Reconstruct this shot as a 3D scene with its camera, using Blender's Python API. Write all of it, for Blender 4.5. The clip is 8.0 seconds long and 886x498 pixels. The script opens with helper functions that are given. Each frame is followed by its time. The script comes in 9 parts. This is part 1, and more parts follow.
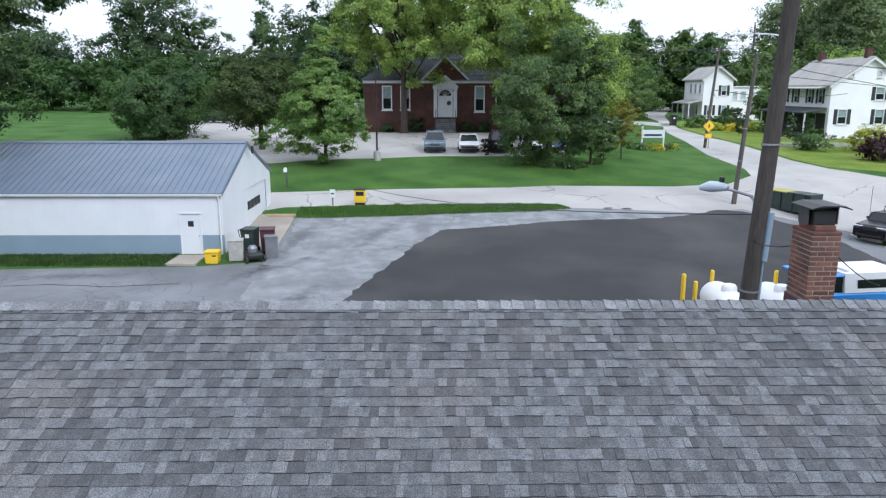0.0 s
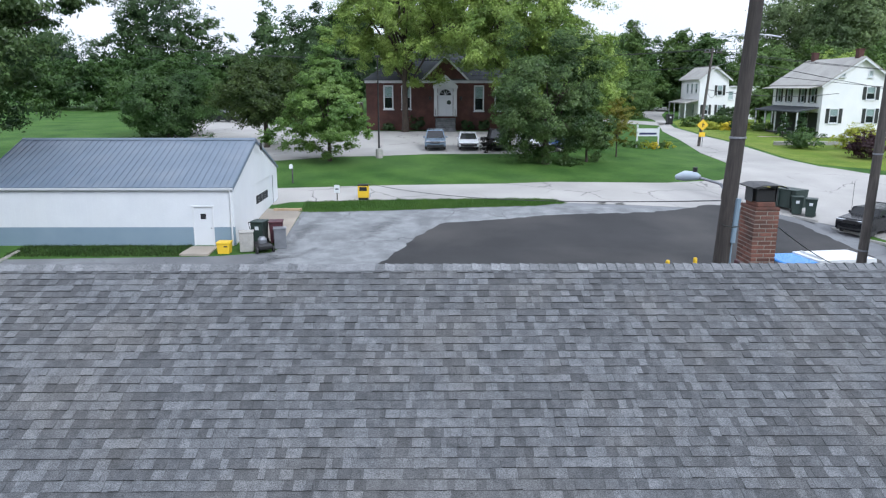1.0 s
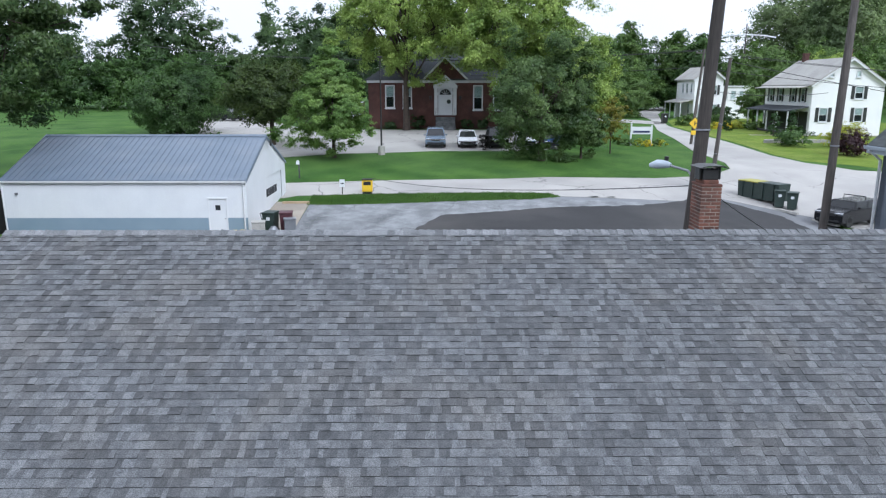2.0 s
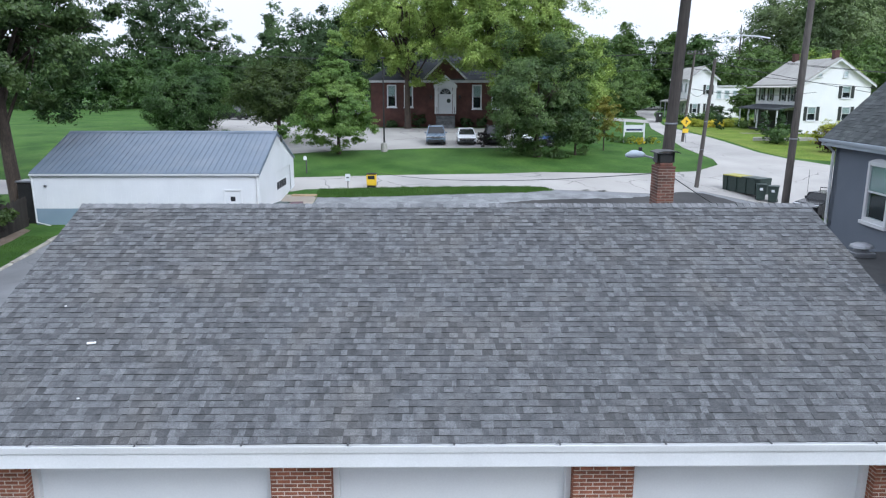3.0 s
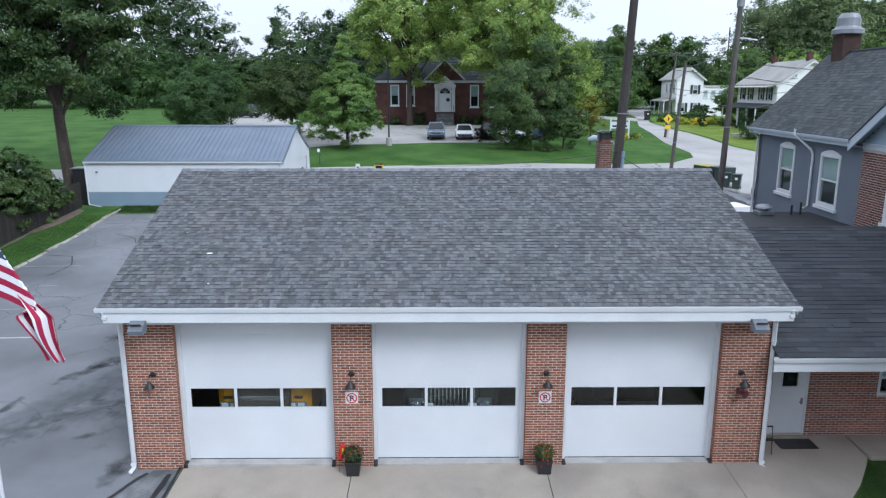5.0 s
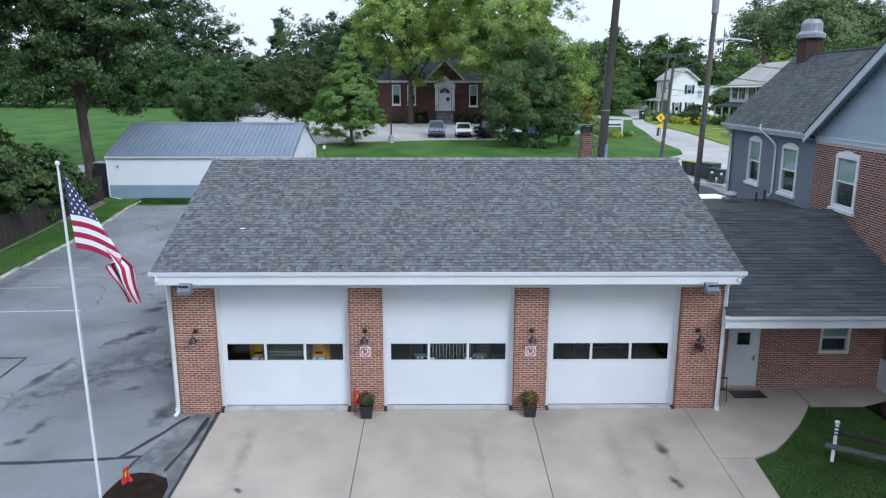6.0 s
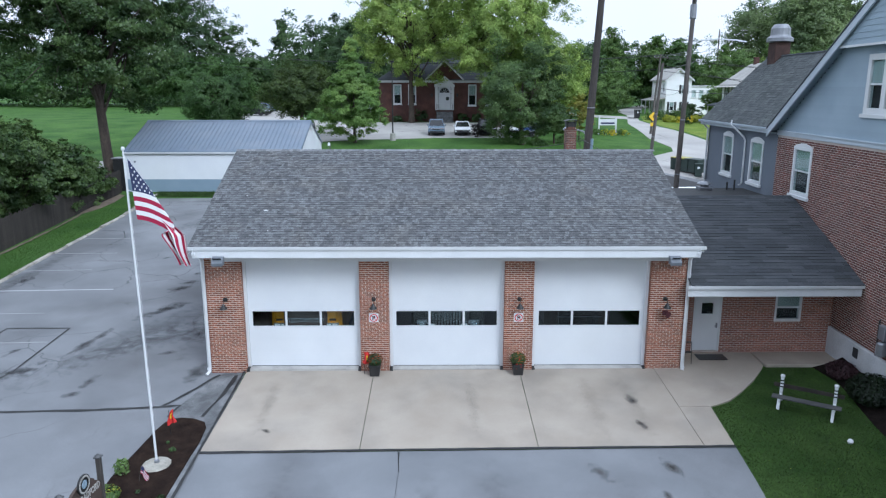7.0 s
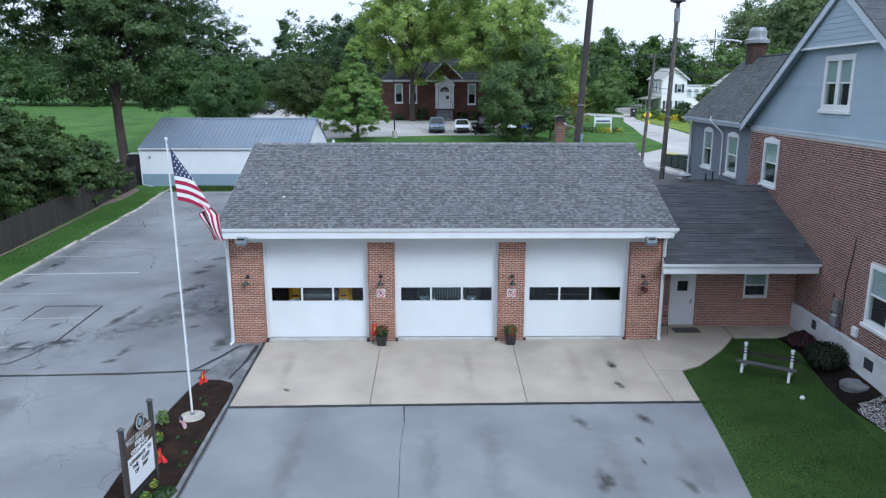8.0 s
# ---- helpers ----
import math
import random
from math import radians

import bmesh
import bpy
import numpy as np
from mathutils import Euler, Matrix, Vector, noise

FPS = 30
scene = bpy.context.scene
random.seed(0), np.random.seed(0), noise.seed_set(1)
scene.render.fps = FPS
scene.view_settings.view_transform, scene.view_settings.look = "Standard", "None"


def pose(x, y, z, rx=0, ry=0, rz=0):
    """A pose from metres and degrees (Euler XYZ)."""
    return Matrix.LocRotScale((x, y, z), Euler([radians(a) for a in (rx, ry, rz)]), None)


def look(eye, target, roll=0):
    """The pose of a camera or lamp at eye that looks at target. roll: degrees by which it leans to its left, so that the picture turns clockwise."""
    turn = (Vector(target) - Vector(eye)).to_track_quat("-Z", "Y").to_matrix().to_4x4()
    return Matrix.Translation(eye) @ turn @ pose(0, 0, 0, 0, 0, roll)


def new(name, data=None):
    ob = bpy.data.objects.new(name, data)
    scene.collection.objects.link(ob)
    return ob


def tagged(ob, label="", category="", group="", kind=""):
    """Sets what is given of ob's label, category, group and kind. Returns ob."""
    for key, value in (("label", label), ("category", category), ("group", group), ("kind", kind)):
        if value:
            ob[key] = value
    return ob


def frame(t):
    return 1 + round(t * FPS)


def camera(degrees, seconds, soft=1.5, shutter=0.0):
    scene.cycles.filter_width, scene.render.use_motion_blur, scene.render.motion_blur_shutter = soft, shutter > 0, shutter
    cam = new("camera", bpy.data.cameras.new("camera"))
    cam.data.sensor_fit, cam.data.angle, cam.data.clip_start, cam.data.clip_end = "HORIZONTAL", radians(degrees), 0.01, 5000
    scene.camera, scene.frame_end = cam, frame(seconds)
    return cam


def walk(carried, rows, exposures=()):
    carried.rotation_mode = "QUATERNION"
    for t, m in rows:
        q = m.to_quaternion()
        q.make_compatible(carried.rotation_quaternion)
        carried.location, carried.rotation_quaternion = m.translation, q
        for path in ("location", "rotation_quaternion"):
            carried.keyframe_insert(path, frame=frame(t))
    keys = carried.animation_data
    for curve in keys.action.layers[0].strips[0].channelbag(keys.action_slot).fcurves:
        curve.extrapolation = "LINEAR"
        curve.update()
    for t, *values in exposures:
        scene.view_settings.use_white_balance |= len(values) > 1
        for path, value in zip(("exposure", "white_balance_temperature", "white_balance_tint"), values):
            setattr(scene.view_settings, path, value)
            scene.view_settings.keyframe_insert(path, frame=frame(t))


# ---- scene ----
cam = camera(63.77, 8.0, soft=1.25)
# seconds, eye (x, y, z), yaw, pitch, roll
ROWS = [
    (0.0, -0.181, -3.086, 9.510, -0.583, -12.681, -0.031),
    (0.5, -0.162, -3.882, 9.495, -0.553, -12.675, -0.031),
    (1.0, -0.200, -4.895, 9.478, -0.571, -12.684, -0.040),
    (1.5, -0.209, -6.052, 9.453, -0.572, -12.675, -0.033),
    (3.0, -0.256, -10.108, 9.385, -0.567, -12.684, -0.047),
    (3.5, -0.246, -11.702, 9.386, -0.577, -12.716, -0.031),
    (4.0, -0.258, -13.264, 9.352, -0.587, -12.696, -0.012),
    (4.5, -0.289, -14.815, 9.304, -0.588, -12.658, -0.020),
    (6.0, -0.368, -19.398, 9.215, -0.597, -12.624, -0.057),
    (6.5, -0.356, -20.911, 9.196, -0.572, -12.623, -0.051),
    (7.0, -0.364, -22.390, 9.171, -0.600, -12.620, -0.054),
    (7.5, -0.375, -23.842, 9.156, -0.617, -12.631, -0.050),
    (8.0, -0.392, -25.068, 9.136, -0.588, -12.674, -0.042),
]
EXPOSURES = [(0.0, 0.18, 5480, 9), (3.0, 0.17, 5460, 9), (4.5, 0.05, 5350, 9), (6.0, 0.07, 5270, 8), (8.0, 0.14, 5180, 7)]
walk(cam, [(t, pose(x, y, z, 90 + pitch, roll, yaw)) for t, x, y, z, yaw, pitch, roll in ROWS], EXPOSURES)

# ---- light ----
SUN_AZ, SUN_EL = radians(143), radians(39)      # azimuth from +y, clockwise seen from above
world = bpy.data.worlds.new("sky")
scene.world = world
world.use_nodes = True
wn = world.node_tree.nodes
sky = wn.new("ShaderNodeTexSky")
sky.sky_type, sky.sun_disc = "NISHITA", False
sky.sun_elevation, sky.sun_rotation = SUN_EL, SUN_AZ
sky.air_density, sky.dust_density, sky.ozone_density = 1.0, 4.0, 1.0
# thin high cloud over the clear sky: paler and patchy
cloud_noise = wn.new("ShaderNodeTexNoise")
cloud_noise.inputs["Scale"].default_value, cloud_noise.inputs["Detail"].default_value = 2.2, 6
cloud_ramp = wn.new("ShaderNodeMapRange")
cloud_ramp.inputs["From Min"].default_value, cloud_ramp.inputs["From Max"].default_value = 0.3, 0.6
cloud_ramp.inputs["To Min"].default_value, cloud_ramp.inputs["To Max"].default_value = 0.86, 1.0
cloud_mix = wn.new("ShaderNodeMix")
cloud_mix.data_type = "RGBA"
cloud_mix.inputs[7].default_value = (11.1, 10.8, 10.9, 1)
wl = world.node_tree.links
wl.new(cloud_noise.outputs["Fac"], cloud_ramp.inputs["Value"])
wl.new(cloud_ramp.outputs["Result"], cloud_mix.inputs[0])
wl.new(sky.outputs["Color"], cloud_mix.inputs[6])
# an overcast sky is brighter overhead than along the skyline
sky_dir, sky_z, sky_up, sky_all = wn.new("ShaderNodeTexCoord"), wn.new("ShaderNodeSeparateXYZ"), wn.new("ShaderNodeMapRange"), wn.new("ShaderNodeVectorMath")
sky_up.inputs["To Min"].default_value, sky_up.inputs["To Max"].default_value = 0.80, 1.2
sky_all.operation = "SCALE"
wl.new(sky_dir.outputs["Generated"], sky_z.inputs[0])
wl.new(sky_z.outputs["Z"], sky_up.inputs["Value"])
wl.new(cloud_mix.outputs[2], sky_all.inputs[0])
wl.new(sky_up.outputs["Result"], sky_all.inputs["Scale"])
wl.new(sky_all.outputs[0], wn["Background"].inputs["Color"])
wn["Background"].inputs["Strength"].default_value = 0.113
sun_data = bpy.data.lights.new("sun", "SUN")
sun_data.energy, sun_data.angle, sun_data.color = 2.1, radians(22), (1.0, 0.95, 0.88)
sun = new("sun", sun_data)
sun.matrix_world = look((0, 0, 0), (-math.sin(SUN_AZ) * math.cos(SUN_EL), -math.cos(SUN_AZ) * math.cos(SUN_EL), -math.sin(SUN_EL)))
sun.location = (40, 0, 60)

# ---- geometry helpers ----
class Geo:
    """Vertices and faces of one mesh."""
    def __init__(self):
        self.v, self.f, self.m = [], [], Matrix.Identity(4)

    def add(self, pts, faces):
        n = len(self.v)
        self.v += [tuple(self.m @ Vector(p)) for p in pts]
        self.f += [tuple(n + i for i in q) for q in faces]
        return self

    def box(self, x0, x1, y0, y1, z0, z1, c=0.0):
        if c <= 0:
            p = [(x, y, z) for z in (z0, z1) for y in (y0, y1) for x in (x0, x1)]
            return self.add(p, [(0, 2, 3, 1), (4, 5, 7, 6), (0, 1, 5, 4), (2, 6, 7, 3), (0, 4, 6, 2), (1, 3, 7, 5)])
        bm = bmesh.new()
        bmesh.ops.create_cube(bm, size=1.0)
        for w in bm.verts:
            w.co = Vector(((x0 + x1) / 2 + w.co.x * (x1 - x0), (y0 + y1) / 2 + w.co.y * (y1 - y0), (z0 + z1) / 2 + w.co.z * (z1 - z0)))
        bmesh.ops.bevel(bm, geom=bm.edges[:], offset=c, segments=1, affect="EDGES")
        bm.verts.index_update()
        self.add([w.co for w in bm.verts], [tuple(w.index for w in q.verts) for q in bm.faces])
        bm.free()
        return self

    def prism(self, poly, a0, a1, axis="y"):
        """A closed polygon of (u, v) drawn out along an axis: x takes (y, z), y takes (x, z), z takes (x, y)."""
        n = len(poly)
        put = {"x": lambda u, v, a: (a, u, v), "y": lambda u, v, a: (u, a, v), "z": lambda u, v, a: (u, v, a)}[axis]
        p = [put(u, v, a) for a in (a0, a1) for u, v in poly]
        return self.add(p, [tuple(range(n)), tuple(range(2 * n - 1, n - 1, -1))] + [(i, i + n, (i + 1) % n + n, (i + 1) % n) for i in range(n)])

    def tube(self, pts, radii, n=8, caps=True):
        """A round tube along points."""
        pts = [Vector(p) for p in pts]
        if isinstance(radii, (int, float)):
            radii = [radii] * len(pts)
        out = []
        for i, p in enumerate(pts):
            d = (pts[min(i + 1, len(pts) - 1)] - pts[max(i - 1, 0)]).normalized()
            a = d.cross(Vector((0, 0, 1)) if abs(d.z) < 0.9 else Vector((1, 0, 0))).normalized()
            b = d.cross(a)
            out += [p + (a * math.cos(k * math.tau / n) + b * math.sin(k * math.tau / n)) * radii[i] for k in range(n)]
        faces = [(i * n + k, i * n + (k + 1) % n, (i + 1) * n + (k + 1) % n, (i + 1) * n + k) for i in range(len(pts) - 1) for k in range(n)]
        if caps:
            faces += [tuple(range(n - 1, -1, -1)), tuple(range((len(pts) - 1) * n, len(pts) * n))]
        return self.add(out, faces)

    def lathe(self, profile, n=16, at=(0, 0, 0)):
        """A profile of (radius, height) turned about z."""
        p = [(at[0] + r * math.cos(k * math.tau / n), at[1] + r * math.sin(k * math.tau / n), at[2] + z) for r, z in profile for k in range(n)]
        m = len(profile)
        f = [(i * n + k, i * n + (k + 1) % n, (i + 1) * n + (k + 1) % n, (i + 1) * n + k) for i in range(m - 1) for k in range(n)]
        return self.add(p, f + [tuple(range(n - 1, -1, -1)), tuple(range((m - 1) * n, m * n))])

    def mesh(self, name, mat):
        me = bpy.data.meshes.new(name)
        me.from_pydata(self.v, [], self.f)
        me.validate()
        bm = bmesh.new()
        bm.from_mesh(me)
        bmesh.ops.recalc_face_normals(bm, faces=bm.faces[:])
        bm.to_mesh(me)
        bm.free()
        if mat:
            me.materials.append(mat)
        return me


def thing(name, label, category, at=(0, 0, 0), rz=0.0, group="", kind=""):
    """An Empty at the base of a thing."""
    ob = new(name)
    ob.matrix_basis = pose(*at, 0, 0, rz)
    ob.empty_display_size = 0.2
    return tagged(ob, label, category, group, kind)


def part(name, geo, mat, parent=None, label="", m=None, smooth=False):
    """One mesh object under a thing or part. geo: a Geo or a ready mesh."""
    me = geo.mesh(name, mat) if isinstance(geo, Geo) else geo
    if smooth:
        me.shade_smooth()
        me.set_sharp_from_angle(angle=radians(40))
    ob = new(name, me)
    if parent:
        ob.parent = parent
    if m:
        ob.matrix_basis = m
    if label:
        ob["label"] = label
    return ob


def single(name, geo, mat, label, category, at=(0, 0, 0), rz=0.0, group="", kind="", smooth=False):
    """A thing of one mesh, whose coordinates are from its base."""
    ob = part(name, geo, mat, m=pose(*at, 0, 0, rz), smooth=smooth)
    return tagged(ob, label, category, group, kind)


def quick_mesh(name, verts, faces, mat, island_free=False):
    """A large mesh from arrays of vertices (n, 3) and faces (m, k), all with k corners."""
    me = bpy.data.meshes.new(name)
    m, k = faces.shape
    me.vertices.add(len(verts))
    me.vertices.foreach_set("co", np.asarray(verts, dtype=np.float32).ravel())
    me.loops.add(m * k)
    me.loops.foreach_set("vertex_index", faces.astype(np.int32).ravel())
    me.polygons.add(m)
    me.polygons.foreach_set("loop_start", np.arange(0, m * k, k, dtype=np.int32))
    me.polygons.foreach_set("loop_total", np.full(m, k, dtype=np.int32))
    me.update(calc_edges=True)
    if mat:
        me.materials.append(mat)
    return me


# ---- materials ----
def surface(name, c1, c2, scale=1.5, rough=0.8, metal=0.0, fine=60.0, grain=0.25, bump=0.2, depth=0.004, rand=0.0, island=0.0, stain=None, stain_scale=0.35, stain_amount=0.5, stretch=(1, 1, 1), spec=0.5, cracks=0.0):
    """A rough surface: two colours mixed in patches, fine grain, wider stains, and a random shade for each piece."""
    mt = bpy.data.materials.new(name)
    mt.use_nodes = True
    n, l = mt.node_tree.nodes, mt.node_tree.links
    b = n["Principled BSDF"]
    geo = n.new("ShaderNodeNewGeometry")
    mp = n.new("ShaderNodeMapping")
    mp.inputs["Scale"].default_value = stretch
    l.new(geo.outputs["Position"], mp.inputs["Vector"])

    def noise_at(s, d=5.0):
        t = n.new("ShaderNodeTexNoise")
        t.inputs["Scale"].default_value, t.inputs["Detail"].default_value = s, d
        l.new(mp.outputs["Vector"], t.inputs["Vector"])
        return t.outputs["Fac"]

    def ranged(v, a, z, lo, hi):
        r = n.new("ShaderNodeMapRange")
        for key, x in zip(("From Min", "From Max", "To Min", "To Max"), (a, z, lo, hi)):
            r.inputs[key].default_value = x
        l.new(v, r.inputs["Value"])
        return r.outputs["Result"]

    def mixed(fac, a, z, mode="MIX"):
        x = n.new("ShaderNodeMix")
        x.data_type, x.blend_type = "RGBA", mode
        for sock, v in ((x.inputs[0], fac), (x.inputs[6], a), (x.inputs[7], z)):
            if isinstance(v, (tuple, list)):
                sock.default_value = (*v[:3], 1)
            elif isinstance(v, (int, float)):
                sock.default_value = v
            else:
                l.new(v, sock)
        return x.outputs[2]

    col = mixed(ranged(noise_at(scale), 0.32, 0.68, 0, 1), c1, c2)
    if stain:
        col = mixed(ranged(noise_at(stain_scale, 7), 0.48, 0.7, 0, stain_amount), col, stain)
    if cracks:
        vo, wob, add = n.new("ShaderNodeTexVoronoi"), n.new("ShaderNodeTexNoise"), n.new("ShaderNodeVectorMath")
        wob.inputs["Scale"].default_value, wob.inputs["Detail"].default_value = 0.9, 5
        l.new(geo.outputs["Position"], wob.inputs["Vector"])
        add.operation = "ADD"
        l.new(geo.outputs["Position"], add.inputs[0])
        l.new(wob.outputs["Color"], add.inputs[1])
        vo.feature, vo.inputs["Scale"].default_value = "DISTANCE_TO_EDGE", cracks
        l.new(add.outputs[0], vo.inputs["Vector"])
        gate = n.new("ShaderNodeMath")
        gate.operation = "MULTIPLY"
        l.new(ranged(vo.outputs["Distance"], 0.0, 0.012, 0.85, 0.0), gate.inputs[0])
        l.new(ranged(noise_at(0.16, 4), 0.46, 0.6, 0.0, 1.0), gate.inputs[1])
        col = mixed(gate.outputs[0], col, (0.05, 0.05, 0.052))
    fn = noise_at(fine, 3)
    hsv = n.new("ShaderNodeHueSaturation")
    l.new(col, hsv.inputs["Color"])
    val = ranged(fn, 0.3, 0.7, 1 - grain, 1 + grain)
    if rand or island:
        # loose pieces and joined ones draw their shade from the same even spread
        tot, frac, mul = n.new("ShaderNodeMath"), n.new("ShaderNodeMath"), n.new("ShaderNodeMath")
        tot.operation, frac.operation, mul.operation = "MULTIPLY_ADD", "FRACT", "MULTIPLY"
        l.new(n.new("ShaderNodeObjectInfo").outputs["Random"], tot.inputs[0])
        tot.inputs[1].default_value = 7.31 if rand else 0.0
        tot.inputs[2].default_value = 0.0
        if island:
            l.new(geo.outputs["Random Per Island"], tot.inputs[2])
        l.new(tot.outputs[0], frac.inputs[0])
        l.new(val, mul.inputs[0])
        amount = max(rand, island)
        l.new(ranged(frac.outputs[0], 0, 1, 1 - amount, 1 + amount), mul.inputs[1])
        val = mul.outputs[0]
    l.new(val, hsv.inputs["Value"])
    l.new(hsv.outputs["Color"], b.inputs["Base Color"])
    l.new(ranged(fn, 0.3, 0.7, max(rough - 0.1, 0.02), min(rough + 0.1, 1)), b.inputs["Roughness"])
    b.inputs["Metallic"].default_value = metal
    b.inputs["Specular IOR Level"].default_value = spec
    if bump:
        bp = n.new("ShaderNodeBump")
        bp.inputs["Strength"].default_value, bp.inputs["Distance"].default_value = bump, depth
        l.new(fn, bp.inputs["Height"])
        l.new(bp.outputs["Normal"], b.inputs["Normal"])
    return mt


def leafy(name, c1, c2, clump=0.5, rand=0.22):
    """Foliage: light passes through the leaves, and each leaf has its own shade."""
    mt = bpy.data.materials.new(name)
    mt.use_nodes = True
    n, l = mt.node_tree.nodes, mt.node_tree.links
    n.remove(n["Principled BSDF"])
    geo = n.new("ShaderNodeNewGeometry")
    nz = n.new("ShaderNodeTexNoise")
    nz.inputs["Scale"].default_value, nz.inputs["Detail"].default_value = clump, 4
    l.new(geo.outputs["Position"], nz.inputs["Vector"])
    mr = n.new("ShaderNodeMapRange")
    mr.inputs["From Min"].default_value, mr.inputs["From Max"].default_value = 0.35, 0.65
    l.new(nz.outputs["Fac"], mr.inputs["Value"])
    mx = n.new("ShaderNodeMix")
    mx.data_type = "RGBA"
    mx.inputs[6].default_value, mx.inputs[7].default_value = (*c1, 1), (*c2, 1)
    l.new(mr.outputs["Result"], mx.inputs[0])
    hs = n.new("ShaderNodeHueSaturation")
    r2 = n.new("ShaderNodeMapRange")
    r2.inputs["To Min"].default_value, r2.inputs["To Max"].default_value = 1 - rand, 1 + rand
    l.new(geo.outputs["Random Per Island"], r2.inputs["Value"])
    l.new(r2.outputs["Result"], hs.inputs["Value"])
    l.new(mx.outputs[2], hs.inputs["Color"])
    d, t, g, a, s = (n.new("ShaderNodeBsdfDiffuse"), n.new("ShaderNodeBsdfTranslucent"), n.new("ShaderNodeBsdfGlossy"), n.new("ShaderNodeMixShader"), n.new("ShaderNodeMixShader"))
    g.inputs["Roughness"].default_value = 0.45
    a.inputs[0].default_value, s.inputs[0].default_value = 0.27, 0.03
    for x in (d, t):
        l.new(hs.outputs["Color"], x.inputs["Color"])
    l.new(d.outputs[0], a.inputs[1])
    l.new(t.outputs[0], a.inputs[2])
    l.new(a.outputs[0], s.inputs[1])
    l.new(g.outputs[0], s.inputs[2])
    l.new(s.outputs[0], n["Material Output"].inputs["Surface"])
    return mt


def clear_pane(name, tint=(0.82, 0.88, 0.88)):
    """A thin pane: clear, with a mirror gloss that grows towards grazing views."""
    mt = bpy.data.materials.new(name)
    mt.use_nodes = True
    n, l = mt.node_tree.nodes, mt.node_tree.links
    n.remove(n["Principled BSDF"])
    clear, gloss, mix, fres = n.new("ShaderNodeBsdfTransparent"), n.new("ShaderNodeBsdfGlossy"), n.new("ShaderNodeMixShader"), n.new("ShaderNodeLayerWeight")
    clear.inputs["Color"].default_value = (*tint, 1)
    gloss.inputs["Roughness"].default_value = 0.02
    curve, floor_ = n.new("ShaderNodeMath"), n.new("ShaderNodeMath")
    curve.operation, floor_.operation = "POWER", "MULTIPLY_ADD"
    curve.inputs[1].default_value, floor_.inputs[1].default_value, floor_.inputs[2].default_value = 5.0, 0.96, 0.04
    l.new(fres.outputs["Facing"], curve.inputs[0])
    l.new(curve.outputs[0], floor_.inputs[0])
    l.new(floor_.outputs[0], mix.inputs[0])
    l.new(clear.outputs[0], mix.inputs[1])
    l.new(gloss.outputs[0], mix.inputs[2])
    l.new(mix.outputs[0], n["Material Output"].inputs["Surface"])
    return mt


def smudge_paint(name, col, strength):
    """A stain that thins out towards its uneven edge; made for discs of radius 1 about their origin."""
    mt = bpy.data.materials.new(name)
    mt.use_nodes = True
    n, l = mt.node_tree.nodes, mt.node_tree.links
    b = n["Principled BSDF"]
    b.inputs["Base Color"].default_value, b.inputs["Roughness"].default_value = (*col, 1), 0.85
    tc, ln, nz, mr, mu, ad = n.new("ShaderNodeTexCoord"), n.new("ShaderNodeVectorMath"), n.new("ShaderNodeTexNoise"), n.new("ShaderNodeMapRange"), n.new("ShaderNodeMath"), n.new("ShaderNodeMath")
    ge = n.new("ShaderNodeNewGeometry")
    ln.operation = "LENGTH"
    l.new(tc.outputs["Object"], ln.inputs[0])
    nz.inputs["Scale"].default_value, nz.inputs["Detail"].default_value = 3.0, 6
    l.new(ge.outputs["Position"], nz.inputs["Vector"])
    mu.operation, mu.inputs[1].default_value = "MULTIPLY", 1.6
    l.new(nz.outputs["Fac"], mu.inputs[0])
    ad.operation = "ADD"
    l.new(ln.outputs["Value"], ad.inputs[0])
    l.new(mu.outputs[0], ad.inputs[1])
    for key, v in zip(("From Min", "From Max", "To Min", "To Max"), (0.75, 1.55, strength, 0.0)):
        mr.inputs[key].default_value = v
    l.new(ad.outputs[0], mr.inputs["Value"])
    l.new(mr.outputs["Result"], b.inputs["Alpha"])
    return mt


def glass(name, tint=(0.8, 0.9, 0.9), rough=0.02):
    mt = bpy.data.materials.new(name)
    mt.use_nodes = True
    b = mt.node_tree.nodes["Principled BSDF"]
    b.inputs["Base Color"].default_value = (*tint, 1)
    b.inputs["Transmission Weight"].default_value, b.inputs["Roughness"].default_value, b.inputs["IOR"].default_value = 1.0, rough, 1.45
    return mt


